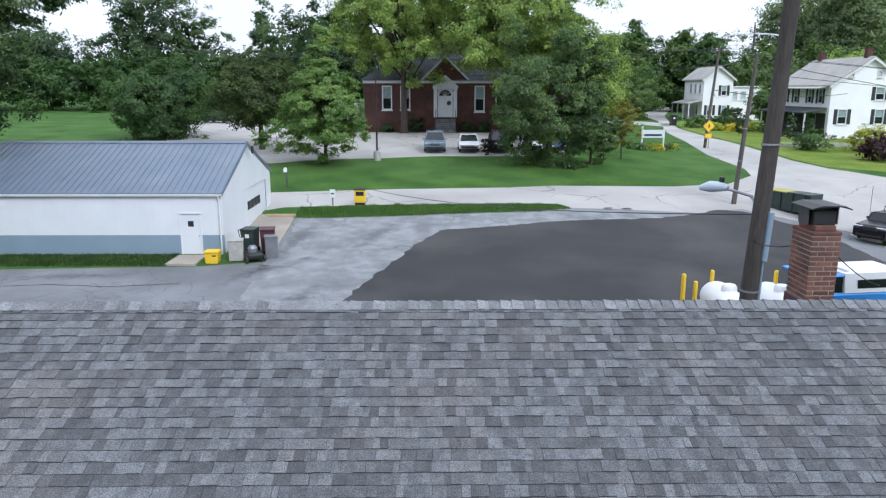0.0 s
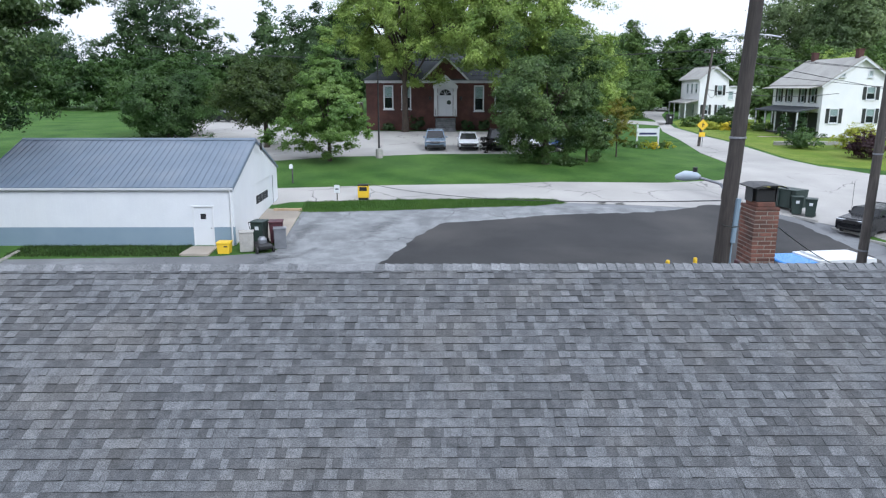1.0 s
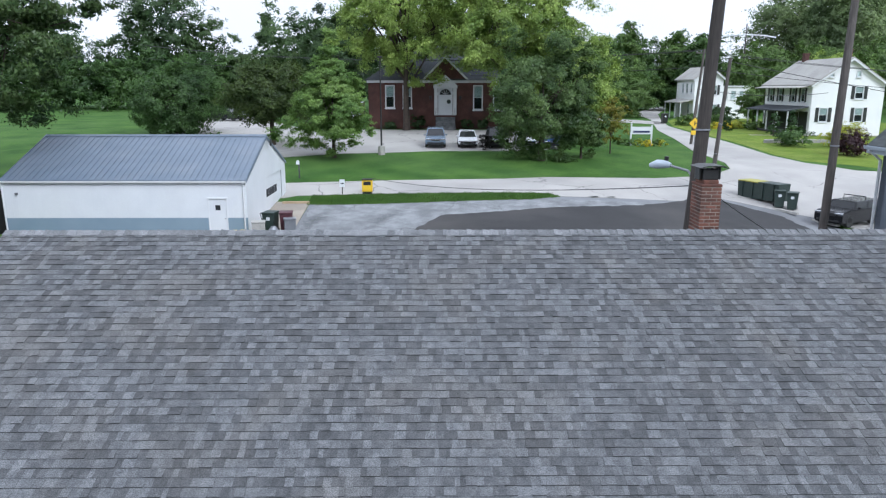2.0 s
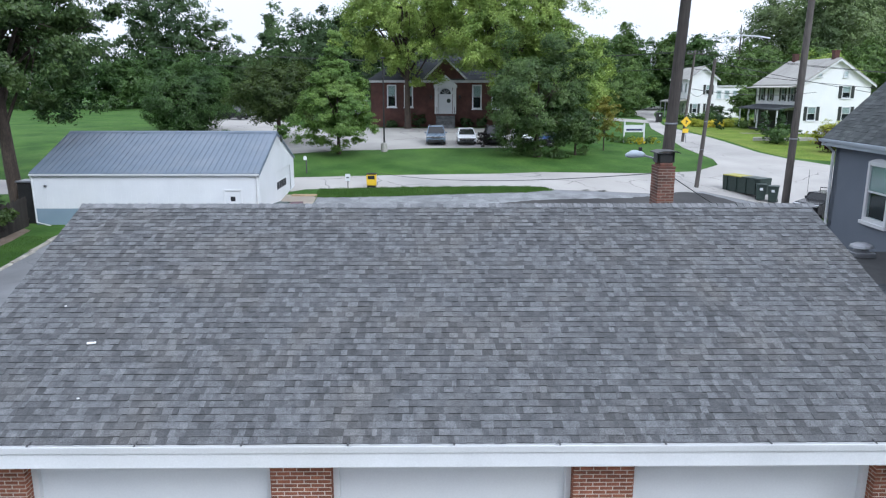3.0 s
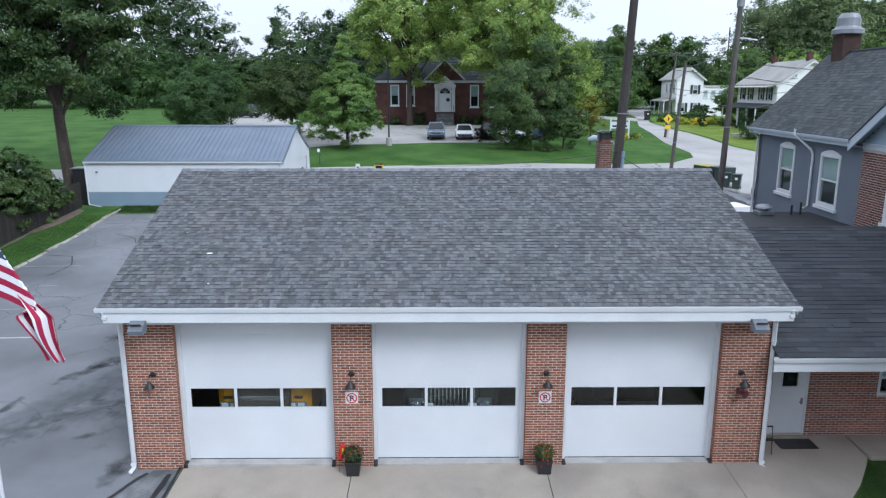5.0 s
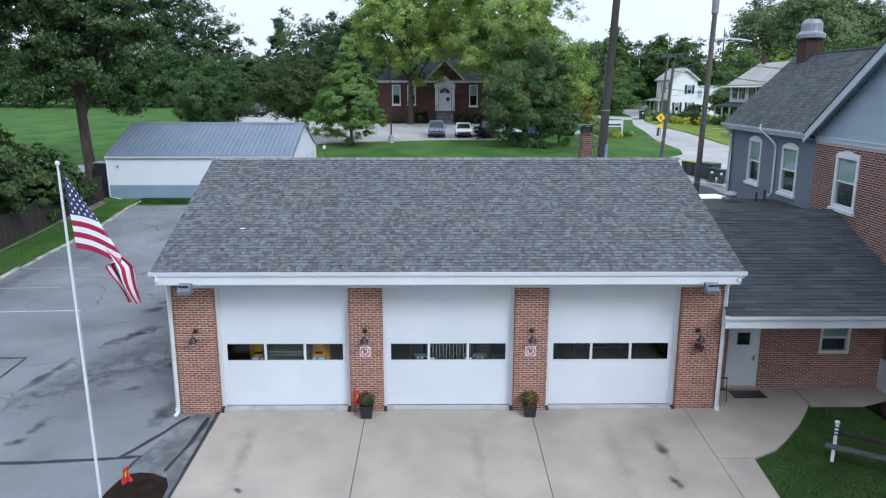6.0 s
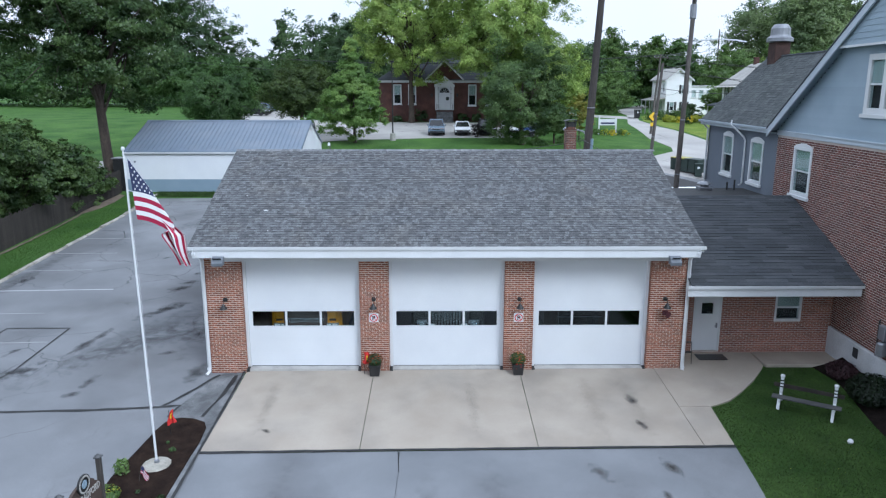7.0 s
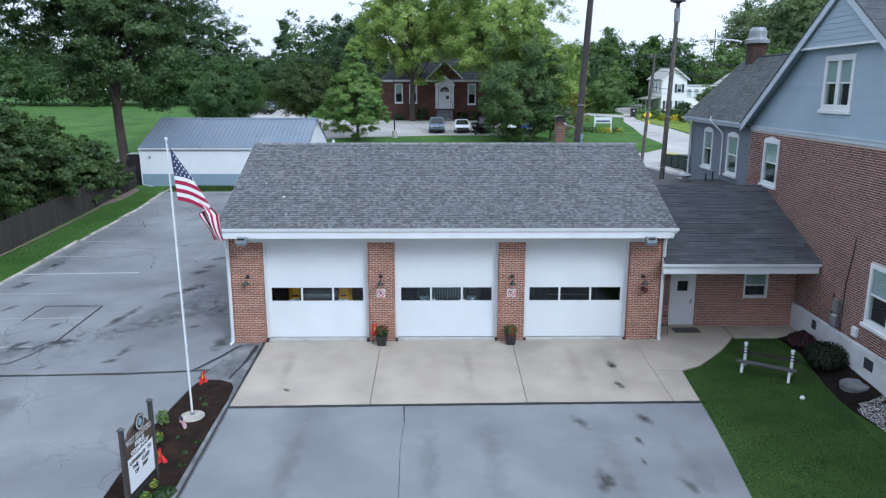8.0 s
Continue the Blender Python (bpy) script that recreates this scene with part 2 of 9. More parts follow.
M = dict(
    shingle=surface("shingle", (0.074, 0.078, 0.084), (0.115, 0.119, 0.125), 9.0, 0.78, fine=75, grain=0.62, bump=0.9, depth=0.008, island=0.4, rand=0.4, stain=(0.112, 0.108, 0.102), stain_scale=0.9, spec=0.45),
    wing_shingle=surface("wing_shingle", (0.060, 0.067, 0.069), (0.088, 0.096, 0.098), 1.5, 0.9, fine=100, grain=0.35, bump=0.5, island=0.25, rand=0.2, stain=(0.09, 0.105, 0.095), stain_amount=0.5, spec=0.3),
    annex_shingle=surface("annex_shingle", (0.060, 0.066, 0.074), (0.080, 0.086, 0.093), 0.9, 0.95, fine=120, grain=0.3, bump=0.4, island=0.2, rand=0.2, spec=0.2),
    brick=surface("brick_clay", (0.285, 0.113, 0.064), (0.195, 0.074, 0.044), 6.0, 0.9, fine=110, grain=0.2, bump=0.4, rand=0.28, island=0.28),
    old_brick=surface("old_brick", (0.078, 0.027, 0.022), (0.135, 0.046, 0.034), 2.0, 0.92, fine=90, grain=0.22, bump=0.4, rand=0.3, island=0.3, stain=(0.12, 0.06, 0.05)),
    hall_brick=surface("hall_brick", (0.062, 0.029, 0.024), (0.105, 0.047, 0.038), 1.2, 0.92, fine=14, grain=0.35, bump=0.4, stain=(0.05, 0.032, 0.03), stain_scale=0.5),
    dark_brick=surface("dark_brick", (0.036, 0.020, 0.017), (0.06, 0.032, 0.026), 3, 0.95, fine=30, grain=0.35, bump=0.4),
    soot_mortar=surface("soot_mortar", (0.30, 0.26, 0.22), (0.17, 0.15, 0.13), 3.0, 0.95, fine=120, grain=0.2),
    soot_brick=surface("soot_brick", (0.165, 0.070, 0.048), (0.10, 0.048, 0.036), 4.0, 0.92, fine=90, grain=0.25, bump=0.4, rand=0.35, island=0.35, stain=(0.03, 0.028, 0.027), stain_scale=2.5, stain_amount=0.6),
    annex_brick=surface("annex_brick", (0.205, 0.083, 0.056), (0.27, 0.108, 0.072), 2.0, 0.92, fine=90, grain=0.22, bump=0.4, rand=0.25, island=0.25, stain=(0.16, 0.085, 0.07)),
    old_mortar=surface("old_mortar", (0.48, 0.42, 0.38), (0.41, 0.36, 0.32), 3.0, 0.95, fine=120, grain=0.15),
    mortar=surface("mortar", (0.70, 0.63, 0.55), (0.60, 0.54, 0.47), 3.0, 0.95, fine=120, grain=0.15),
    white=surface("white_paint", (0.60, 0.62, 0.645), (0.65, 0.67, 0.69), 0.8, 0.5, fine=30, grain=0.03, bump=0.05, stain=(0.6, 0.61, 0.6), stain_amount=0.3),
    trim=surface("white_trim", (0.66, 0.675, 0.69), (0.60, 0.615, 0.63), 1.2, 0.45, fine=40, grain=0.04, bump=0.05, stain=(0.5, 0.5, 0.48), stain_amount=0.35),
    dark=surface("black_paint", (0.012, 0.012, 0.013), (0.02, 0.02, 0.02), 4, 0.45, grain=0.2, bump=0.05),
    grey_metal=surface("grey_metal", (0.22, 0.23, 0.25), (0.28, 0.29, 0.31), 3, 0.4, 0.6, grain=0.08, bump=0.05),
    concrete=surface("concrete", (0.308, 0.267, 0.217), (0.364, 0.322, 0.267), 0.7, 0.9, fine=40, grain=0.1, bump=0.25, rand=0.05, stain=(0.22, 0.20, 0.175), stain_scale=0.5, stain_amount=0.55),
    crumbled_asphalt=surface("crumbled_asphalt", (0.164, 0.171, 0.177), (0.255, 0.264, 0.270), 1.3, 0.92, fine=26, grain=0.34, bump=0.6, depth=0.02, stain=(0.115, 0.118, 0.124), stain_scale=0.55, stain_amount=0.7, cracks=0.3),
    asphalt=surface("old_asphalt", (0.142, 0.148, 0.157), (0.20, 0.207, 0.217), 0.35, 0.9, fine=70, grain=0.16, bump=0.35, stain=(0.095, 0.096, 0.10), stain_scale=0.22, stain_amount=0.75, cracks=0.42),
    road=surface("road_asphalt", (0.335, 0.322, 0.302), (0.40, 0.385, 0.362), 0.25, 0.9, fine=50, grain=0.1, bump=0.3, stain=(0.22, 0.215, 0.21), stain_scale=0.12, stain_amount=0.6, cracks=0.2),
    new_asphalt=surface("new_asphalt", (0.022, 0.022, 0.023), (0.034, 0.0335, 0.035), 0.3, 0.9, fine=90, grain=0.25, bump=0.4, stain=(0.06, 0.056, 0.053), stain_scale=0.15, stain_amount=0.7),
    drive=surface("drive_asphalt", (0.15, 0.158, 0.169), (0.196, 0.204, 0.215), 0.5, 0.85, fine=70, grain=0.16, bump=0.35, stain=(0.10, 0.10, 0.105), stain_scale=0.3, stain_amount=0.6),
    grass=surface("grass", (0.034, 0.082, 0.017), (0.074, 0.142, 0.030), 0.35, 0.95, fine=28, grain=0.35, bump=0.6, depth=0.03, stain=(0.076, 0.135, 0.04), stain_scale=0.12, stain_amount=0.5, spec=0.1),
    soil=surface("mulch", (0.014, 0.0095, 0.008), (0.03, 0.02, 0.015), 3, 0.95, fine=40, grain=0.5, bump=0.9, depth=0.03, spec=0.05),
    bark=surface("bark", (0.042, 0.032, 0.025), (0.075, 0.058, 0.045), 3.0, 0.95, fine=22, grain=0.4, bump=0.8, depth=0.02, stretch=(1, 1, 0.25)),
    dark_pole=surface("dark_pole", (0.032, 0.027, 0.024), (0.062, 0.054, 0.048), 2.5, 0.9, fine=30, grain=0.4, bump=0.7, depth=0.01, stretch=(1, 1, 0.08)),
    pole_wood=surface("pole_wood", (0.066, 0.058, 0.052), (0.12, 0.108, 0.098), 2.5, 0.9, fine=30, grain=0.35, bump=0.6, depth=0.008, stretch=(1, 1, 0.08)),
    interior=surface("painted_block", (0.30, 0.30, 0.29), (0.36, 0.36, 0.34), 1, 0.8, grain=0.08),
    leaf=leafy("leaf_mid", (0.072, 0.132, 0.030), (0.130, 0.205, 0.050), 0.5, 0.3),
    leaf_dark=leafy("leaf_dark", (0.030, 0.060, 0.020), (0.062, 0.108, 0.034), 0.5, 0.3),
    leaf_light=leafy("leaf_light", (0.152, 0.240, 0.046), (0.315, 0.410, 0.090), 0.45, 0.35),
    leaf_young=leafy("leaf_young", (0.095, 0.175, 0.036), (0.185, 0.285, 0.066), 0.6, 0.3),
    leaf_plum=leafy("leaf_plum", (0.012, 0.012, 0.012), (0.035, 0.030, 0.030), 1.5, 0.3),
    leaf_olive=leafy("leaf_olive", (0.034, 0.060, 0.014), (0.078, 0.115, 0.026), 0.6, 0.3),
    leaf_rise=leafy("leaf_rise", (0.080, 0.125, 0.048), (0.175, 0.235, 0.088), 0.1, 0.3),
    pane=clear_pane("window_glass"),
    blind=surface("window_blind", (0.46, 0.50, 0.49), (0.53, 0.56, 0.55), 2, 0.8, grain=0.06, bump=0.0),
    # near-black colour stands in for unlit insides, as backing sheet or opaque pane
    unlit=surface("dark_room", (0.012, 0.014, 0.017), (0.02, 0.022, 0.026), 2, 0.9, grain=0.1, bump=0.0),
    stucco=surface("grey_stucco", (0.128, 0.150, 0.182), (0.150, 0.172, 0.204), 0.6, 0.9, fine=50, grain=0.1, bump=0.4, stain=(0.13, 0.148, 0.175), stain_amount=0.4),
    blue_trim=surface("pale_blue_trim", (0.42, 0.475, 0.53), (0.47, 0.52, 0.57), 1.2, 0.5, fine=40, grain=0.05, bump=0.05),
    blue_siding=surface("blue_siding", (0.27, 0.34, 0.40), (0.31, 0.38, 0.44), 0.8, 0.7, fine=50, grain=0.05, bump=0.15, stain=(0.24, 0.30, 0.35), stain_amount=0.4, island=0.03),
    whitewash=surface("whitewashed_stone", (0.40, 0.41, 0.425), (0.50, 0.51, 0.52), 1.4, 0.9, fine=25, grain=0.1, bump=0.5, depth=0.01, stain=(0.34, 0.33, 0.31), stain_scale=0.8, stain_amount=0.7),
    blue_roof=surface("blue_grey_metal_roof", (0.11, 0.145, 0.19), (0.14, 0.175, 0.225), 0.4, 0.42, 0.0, fine=20, grain=0.05, bump=0.05, stain=(0.20, 0.22, 0.25), stain_scale=0.5, stain_amount=0.35),
    blue_band=surface("blue_grey_paint", (0.19, 0.26, 0.32), (0.22, 0.29, 0.35), 0.6, 0.6, grain=0.04, bump=0.05),
    house_white=surface("house_white", (0.76, 0.77, 0.77), (0.82, 0.82, 0.82), 0.7, 0.7, grain=0.04, bump=0.1),
    far_roof=surface("old_grey_roof", (0.30, 0.29, 0.27), (0.38, 0.37, 0.34), 0.5, 0.9, fine=14, grain=0.18, bump=0.3),
    shutter=surface("dark_shutter", (0.02, 0.024, 0.022), (0.03, 0.034, 0.032), 2, 0.6, grain=0.1),
    yellow=surface("yellow_paint", (0.75, 0.50, 0.02), (0.68, 0.44, 0.02), 2, 0.5, grain=0.06, bump=0.05),
    engine_yellow=surface("engine_yellow", (0.85, 0.38, 0.014), (0.80, 0.34, 0.012), 2, 0.3, grain=0.03, bump=0.0),
    chrome=surface("chrome", (0.6, 0.62, 0.65), (0.7, 0.71, 0.73), 3, 0.15, 1.0, grain=0.03, bump=0.0),
    rubber=surface("rubber", (0.018, 0.018, 0.018), (0.03, 0.03, 0.03), 5, 0.8, grain=0.15),
    red=surface("red_cloth", (0.55, 0.03, 0.025), (0.48, 0.02, 0.02), 3, 0.8, grain=0.08),
    flag_white=surface("white_cloth", (0.72, 0.72, 0.73), (0.66, 0.66, 0.68), 3, 0.8, grain=0.05),
    flag_red=surface("flag_red", (0.33, 0.008, 0.05), (0.27, 0.007, 0.042), 3, 0.8, grain=0.06),
    navy=surface("navy_cloth", (0.022, 0.03, 0.085), (0.03, 0.04, 0.10), 3, 0.8, grain=0.06),
    fence=surface("weathered_fence", (0.02, 0.017, 0.014), (0.036, 0.03, 0.025), 2, 0.95, fine=25, grain=0.3, bump=0.5, stretch=(1, 1, 0.15), rand=0.2),
    brown=surface("sign_brown", (0.045, 0.028, 0.02), (0.06, 0.04, 0.03), 3, 0.6, grain=0.1),
    plank=surface("grey_plank", (0.05, 0.05, 0.052), (0.085, 0.085, 0.085), 3, 0.85, fine=30, grain=0.25, stretch=(0.2, 1, 1)),
    lamp_grey=surface("lamp_grey", (0.40, 0.46, 0.52), (0.46, 0.52, 0.58), 2, 0.45, grain=0.04, bump=0.03),
    flood_grey=surface("flood_grey", (0.12, 0.135, 0.155), (0.15, 0.165, 0.185), 3, 0.5, grain=0.1, bump=0.05),
    tank=surface("tank_white", (0.74, 0.75, 0.76), (0.78, 0.79, 0.80), 1, 0.4, grain=0.03, stain=(0.55, 0.54, 0.5), stain_amount=0.3),
    bin_green=surface("bin_green", (0.02, 0.035, 0.03), (0.028, 0.045, 0.038), 3, 0.5, grain=0.1),
    bin_maroon=surface("bin_maroon", (0.06, 0.018, 0.025), (0.08, 0.024, 0.032), 3, 0.5, grain=0.1),
    flower=leafy("flower_red", (0.45, 0.05, 0.02), (0.55, 0.18, 0.03)),
    flower_yellow=leafy("flower_yellow", (0.6, 0.5, 0.03), (0.7, 0.6, 0.06)),
    leaf_yellow=leafy("leaf_yellow", (0.30, 0.34, 0.03), (0.40, 0.42, 0.05)),
    leaf_purple=leafy("leaf_purple", (0.04, 0.02, 0.025), (0.065, 0.03, 0.035)),
    needle=leafy("needles", (0.034, 0.075, 0.024), (0.055, 0.105, 0.034)),
    stone=surface("grey_stone", (0.30, 0.29, 0.27), (0.38, 0.37, 0.34), 4, 0.9, fine=40, grain=0.2, bump=0.5),
    oil=smudge_paint("oil_stain", (0.06, 0.055, 0.05), 0.75),
    damp=smudge_paint("damp_stain", (0.07, 0.075, 0.08), 0.36),
    blot=smudge_paint("tar_blot", (0.045, 0.046, 0.048), 0.75),
    car_glass=surface("car_glass", (0.012, 0.014, 0.016), (0.016, 0.018, 0.02), 2, 0.08, grain=0.02, bump=0.0),
    bin_lid=surface("faded_yellow_lid", (0.30, 0.28, 0.05), (0.35, 0.32, 0.07), 2, 0.6, grain=0.08),
    leaf_big=leafy("leaf_big", (0.030, 0.064, 0.019), (0.088, 0.138, 0.038), 0.7, 0.3),
    leaf_fence=leafy("leaf_fence", (0.034, 0.068, 0.020), (0.105, 0.160, 0.044), 0.9, 0.3),
    leaf_silver=leafy("leaf_silver", (0.046, 0.090, 0.028), (0.118, 0.180, 0.052), 0.6, 0.35),
    leaf_wood=leafy("leaf_wood", (0.036, 0.078, 0.021), (0.082, 0.148, 0.036), 0.25, 0.3),
    leaf_far=leafy("leaf_far", (0.030, 0.062, 0.022), (0.086, 0.142, 0.046), 0.12, 0.3),
    leaf_yellow_green=leafy("leaf_yellow_green", (0.14, 0.16, 0.02), (0.22, 0.2, 0.03), 0.8, 0.3),
    # leaf green taken down to near black: the house's shade put into the colour
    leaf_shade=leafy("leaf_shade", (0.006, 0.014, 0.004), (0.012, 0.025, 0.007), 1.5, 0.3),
    # lighter, yellower copy of the grass: sunshine put into the colour
    sunlit_turf=surface("sunlit_turf", (0.10, 0.155, 0.022), (0.16, 0.215, 0.034), 0.4, 0.95, fine=28, grain=0.35, bump=0.6, depth=0.03, stain=(0.19, 0.21, 0.06), stain_scale=0.2, stain_amount=0.5, spec=0.1),
    leaf_turf=leafy("leaf_turf", (0.05, 0.11, 0.016), (0.078, 0.148, 0.023), 0.5, 0.15),
    leaf_grass=leafy("leaf_grass", (0.024, 0.050, 0.011), (0.054, 0.092, 0.020), 1.6, 0.45),
    track=smudge_paint("tyre_track", (0.09, 0.088, 0.085), 0.17),
    faint_line=surface("faint_line", (0.30, 0.305, 0.31), (0.22, 0.225, 0.23), 1.5, 0.85, grain=0.15),
    dark_metal=surface("dark_metal", (0.05, 0.052, 0.055), (0.08, 0.082, 0.085), 3, 0.5, 0.4, grain=0.1, bump=0.05),
    # dark core of a cut shingle; its darkness also draws the courses' shadow lines
    shingle_edge=surface("shingle_edge", (0.030, 0.031, 0.033), (0.046, 0.047, 0.049), 5, 0.95, grain=0.2),
    lawn=surface("lawn", (0.026, 0.056, 0.012), (0.048, 0.088, 0.019), 0.9, 0.95, fine=40, grain=0.4, bump=0.6, depth=0.02, stain=(0.06, 0.095, 0.026), stain_scale=0.5, stain_amount=0.45, spec=0.1),
    dirt=surface("bare_soil", (0.13, 0.10, 0.075), (0.19, 0.15, 0.115), 2.5, 0.95, fine=30, grain=0.35, bump=0.7, depth=0.02),
    worn_concrete=surface("worn_concrete", (0.09, 0.094, 0.098), (0.19, 0.194, 0.198), 2.2, 0.92, fine=45, grain=0.35, bump=0.6, stain=(0.07, 0.072, 0.075), stain_scale=1.3, stain_amount=0.8),
    # darker copy of the mulch, with the shade beside the house in its colour
    shaded_mulch=surface("shaded_mulch", (0.008, 0.0065, 0.006), (0.018, 0.014, 0.012), 3, 0.95, fine=40, grain=0.5, bump=0.9, depth=0.03, spec=0.05),
    pale_timber=surface("pale_timber", (0.34, 0.25, 0.15), (0.42, 0.32, 0.20), 3, 0.85, fine=30, grain=0.3, bump=0.4, stretch=(0.2, 1, 1)),
    # paler than the slopes: the sky's light on the ridge put into the colour
    ridge_shingle=surface("ridge_shingle", (0.13, 0.135, 0.142), (0.185, 0.19, 0.197), 5.0, 0.8, fine=60, grain=0.45, bump=0.7, depth=0.006, island=0.3, spec=0.4),
    worn_sill=surface("worn_sill", (0.34, 0.33, 0.31), (0.42, 0.41, 0.385), 1.5, 0.85, fine=40, grain=0.12, bump=0.3, stain=(0.22, 0.215, 0.205), stain_scale=1.4, stain_amount=0.6),
    kerb_stone=surface("kerb_stone", (0.30, 0.285, 0.24), (0.40, 0.38, 0.33), 3, 0.92, fine=40, grain=0.25, bump=0.6, stain=(0.13, 0.125, 0.11), stain_scale=1.2, stain_amount=0.8, rand=0.15),
    tar=surface("tar", (0.014, 0.0145, 0.0155), (0.026, 0.027, 0.028), 3, 0.7, grain=0.2),
    line=surface("road_line", (0.44, 0.45, 0.46), (0.32, 0.33, 0.34), 1.5, 0.85, grain=0.15, stain=(0.28, 0.28, 0.29), stain_scale=1.5, stain_amount=0.8),
    gravel=surface("white_gravel", (0.5, 0.5, 0.5), (0.62, 0.62, 0.62), 9, 0.9, fine=40, grain=0.4, bump=0.9, depth=0.02),
)

# ---- ground ----
GROUND = [(-80, -4.2), (-5, -0.27), (0, 0), (30, 1.66), (55, 3.8), (75, 4.75), (100, 5.3), (140, 5.7), (400, 6.0), (3000, 6.0)]


def height(x, y):
    """The lie of the land: up towards the back, falling a little to the side street."""
    for (ya, za), (yb, zb) in zip(GROUND, GROUND[1:]):
        if y <= yb:
            z = za + (zb - za) * (max(y, ya) - ya) / (yb - ya)
            break
    else:
        z = GROUND[-1][1]
    z -= 0.1 * min(max((8 - x) / 15.6, 0), 1.8) * min(max((4.0 - y) / 5, 0), 1)
    return z - 0.045 * min(max(x - 8, 0), 20) * min(max((y - 14) / 20, 0), 1)


def drape(poly, lift, step=2.5, skirt=0.0):
    """A polygon of (x, y) laid on the land, lifted, and cut fine enough to follow it; skirt: the depth of its edge."""
    bm = bmesh.new()
    bm.faces.new([bm.verts.new((x, y, 0)) for x, y in poly])
    for axis in (0, 1):
        lo, hi = min(p[axis] for p in poly), max(p[axis] for p in poly)
        cuts = int((hi - lo) / step)
        no = Vector((1, 0, 0)) if axis == 0 else Vector((0, 1, 0))
        bends = [c for c in ((8, 28), (-5, -1, 0, 4, 14, 30, 34, 55, 75, 100))[axis] if lo < c < hi]
        for c in bends + [lo + i * (hi - lo) / (cuts + 1) for i in range(1, cuts + 1)]:
            co = no * c
            bmesh.ops.bisect_plane(bm, geom=bm.verts[:] + bm.edges[:] + bm.faces[:], plane_co=co, plane_no=no)
    rim = [e for e in bm.edges if len(e.link_faces) == 1]
    if skirt:
        low = bmesh.ops.extrude_edge_only(bm, edges=rim)["geom"]
        down = {w for w in low if isinstance(w, bmesh.types.BMVert)}
    else:
        down = set()
    for w in bm.verts:
        w.co.z = height(w.co.x, w.co.y) + lift - (skirt if w in down else 0)
    bm.verts.index_update()
    ge = Geo()
    ge.add([w.co for w in bm.verts], [tuple(w.index for w in q.verts) for q in bm.faces])
    bm.free()
    return ge


def laid(name, poly, lift, mat, label="", step=2.5, skirt=0.05, category=""):
    ge = drape(poly, lift, step, skirt)
    me = bpy.data.meshes.new(name)
    me.from_pydata(ge.v, [], ge.f)
    me.materials.append(mat)
    ob = new(name, me)
    return tagged(ob, label, category or name, kind="structure")


def ground_sheet():
    xs = sorted(set([-1500, -600, -300, -200, -150] + list(range(-120, 121, 4)) + [8, 28, 150, 200, 300, 600, 1500]))
    ys = sorted(set([-300, -150] + list(range(-80, 181, 4)) + [-5, -1, 0, 4, 14, 30, 34, 55, 75, 100, 140] + [200, 250, 300, 400, 600, 1000, 1800]))
    v = np.array([(x, y, height(x, y)) for y in ys for x in xs])
    nx = len(xs)
    f = np.array([(j * nx + i, j * nx + i + 1, (j + 1) * nx + i + 1, (j + 1) * nx + i) for j in range(len(ys) - 1) for i in range(nx - 1)])
    return tagged(new("ground", quick_mesh("ground", v, f, M["grass"])), "mown green grass over gently rising land", "ground", kind="structure")


ground_sheet()
# car park beside and behind the station, old pale asphalt
laid("parking_lot", [(-20.36, 20), (-20.34, -14), (-6.67, -14), (-6.68, -9.2), (-6.7, -4.6), (-6.72, -0.1), (-6.72, 0.4), (7, 6), (14, 12), (17, 20), (24, 30), (23.8, 36), (21.5, 41.0), (17.4, 41.8),
     (15.9, 40.5), (11, 40.2), (7.9, 39.35), (6.1, 38.7), (1.4, 38.2), (-2.5, 37.6), (-7, 37.2), (-8.2, 37.3), (-8.1, 31.5), (-8.1, 29.3), (-10.8, 28.6), (-12.3, 28.5), (-20.95, 28.1)], 0.016, M["asphalt"], "pale worn asphalt car park with cracks and patches", category="car park")
def ragged(points, amount, step, seed):
    """The same outline with a crumbled edge."""
    rr = random.Random(seed)
    out = []
    for (ax, ay), (bx, by) in zip(points, points[1:] + points[:1]):
        k = max(1, int(math.hypot(bx - ax, by - ay) / step))
        out += [(ax + (bx - ax) * j / k + rr.uniform(-amount, amount) * (j > 0), ay + (by - ay) * j / k + rr.uniform(-amount, amount) * (j > 0)) for j in range(k)]
    return out


laid("worn_lot", ragged([(-8.3, 28.7), (-7.9, 24), (-7.3, 18), (-2, 15.3), (8, 13.4), (14, 16), (16, 30), (15.5, 38.8), (6.1, 38.45), (1.4, 37.95), (-2.5, 37.35), (-6.9, 36.95), (-7.95, 37.0), (-7.95, 31.5)], 0.1, 0.5, 5), 0.028, M["crumbled_asphalt"], "pale crumbling asphalt with pits and stains behind the station", category="asphalt")
laid("new_asphalt_patch", ragged([(-6, 20.5), (-3.75, 24.2), (-3.3, 25.9), (-2.3, 28.75), (-1.1, 32.2), (-0.2, 33.9), (0.4, 34.7), (2.2, 35), (5.8, 36.1), (9.8, 37), (12.6, 37.7), (14.6, 38.6), (15.9, 39.4), (17.4, 40.5), (18.9, 40.3),
     (21.5, 36.2), (22, 30), (20, 22), (15, 14), (8, 13), (-2, 15)], 0.11, 0.4, 6), 0.042, M["new_asphalt"], "fresh black asphalt paving with a ragged edge", category="asphalt")
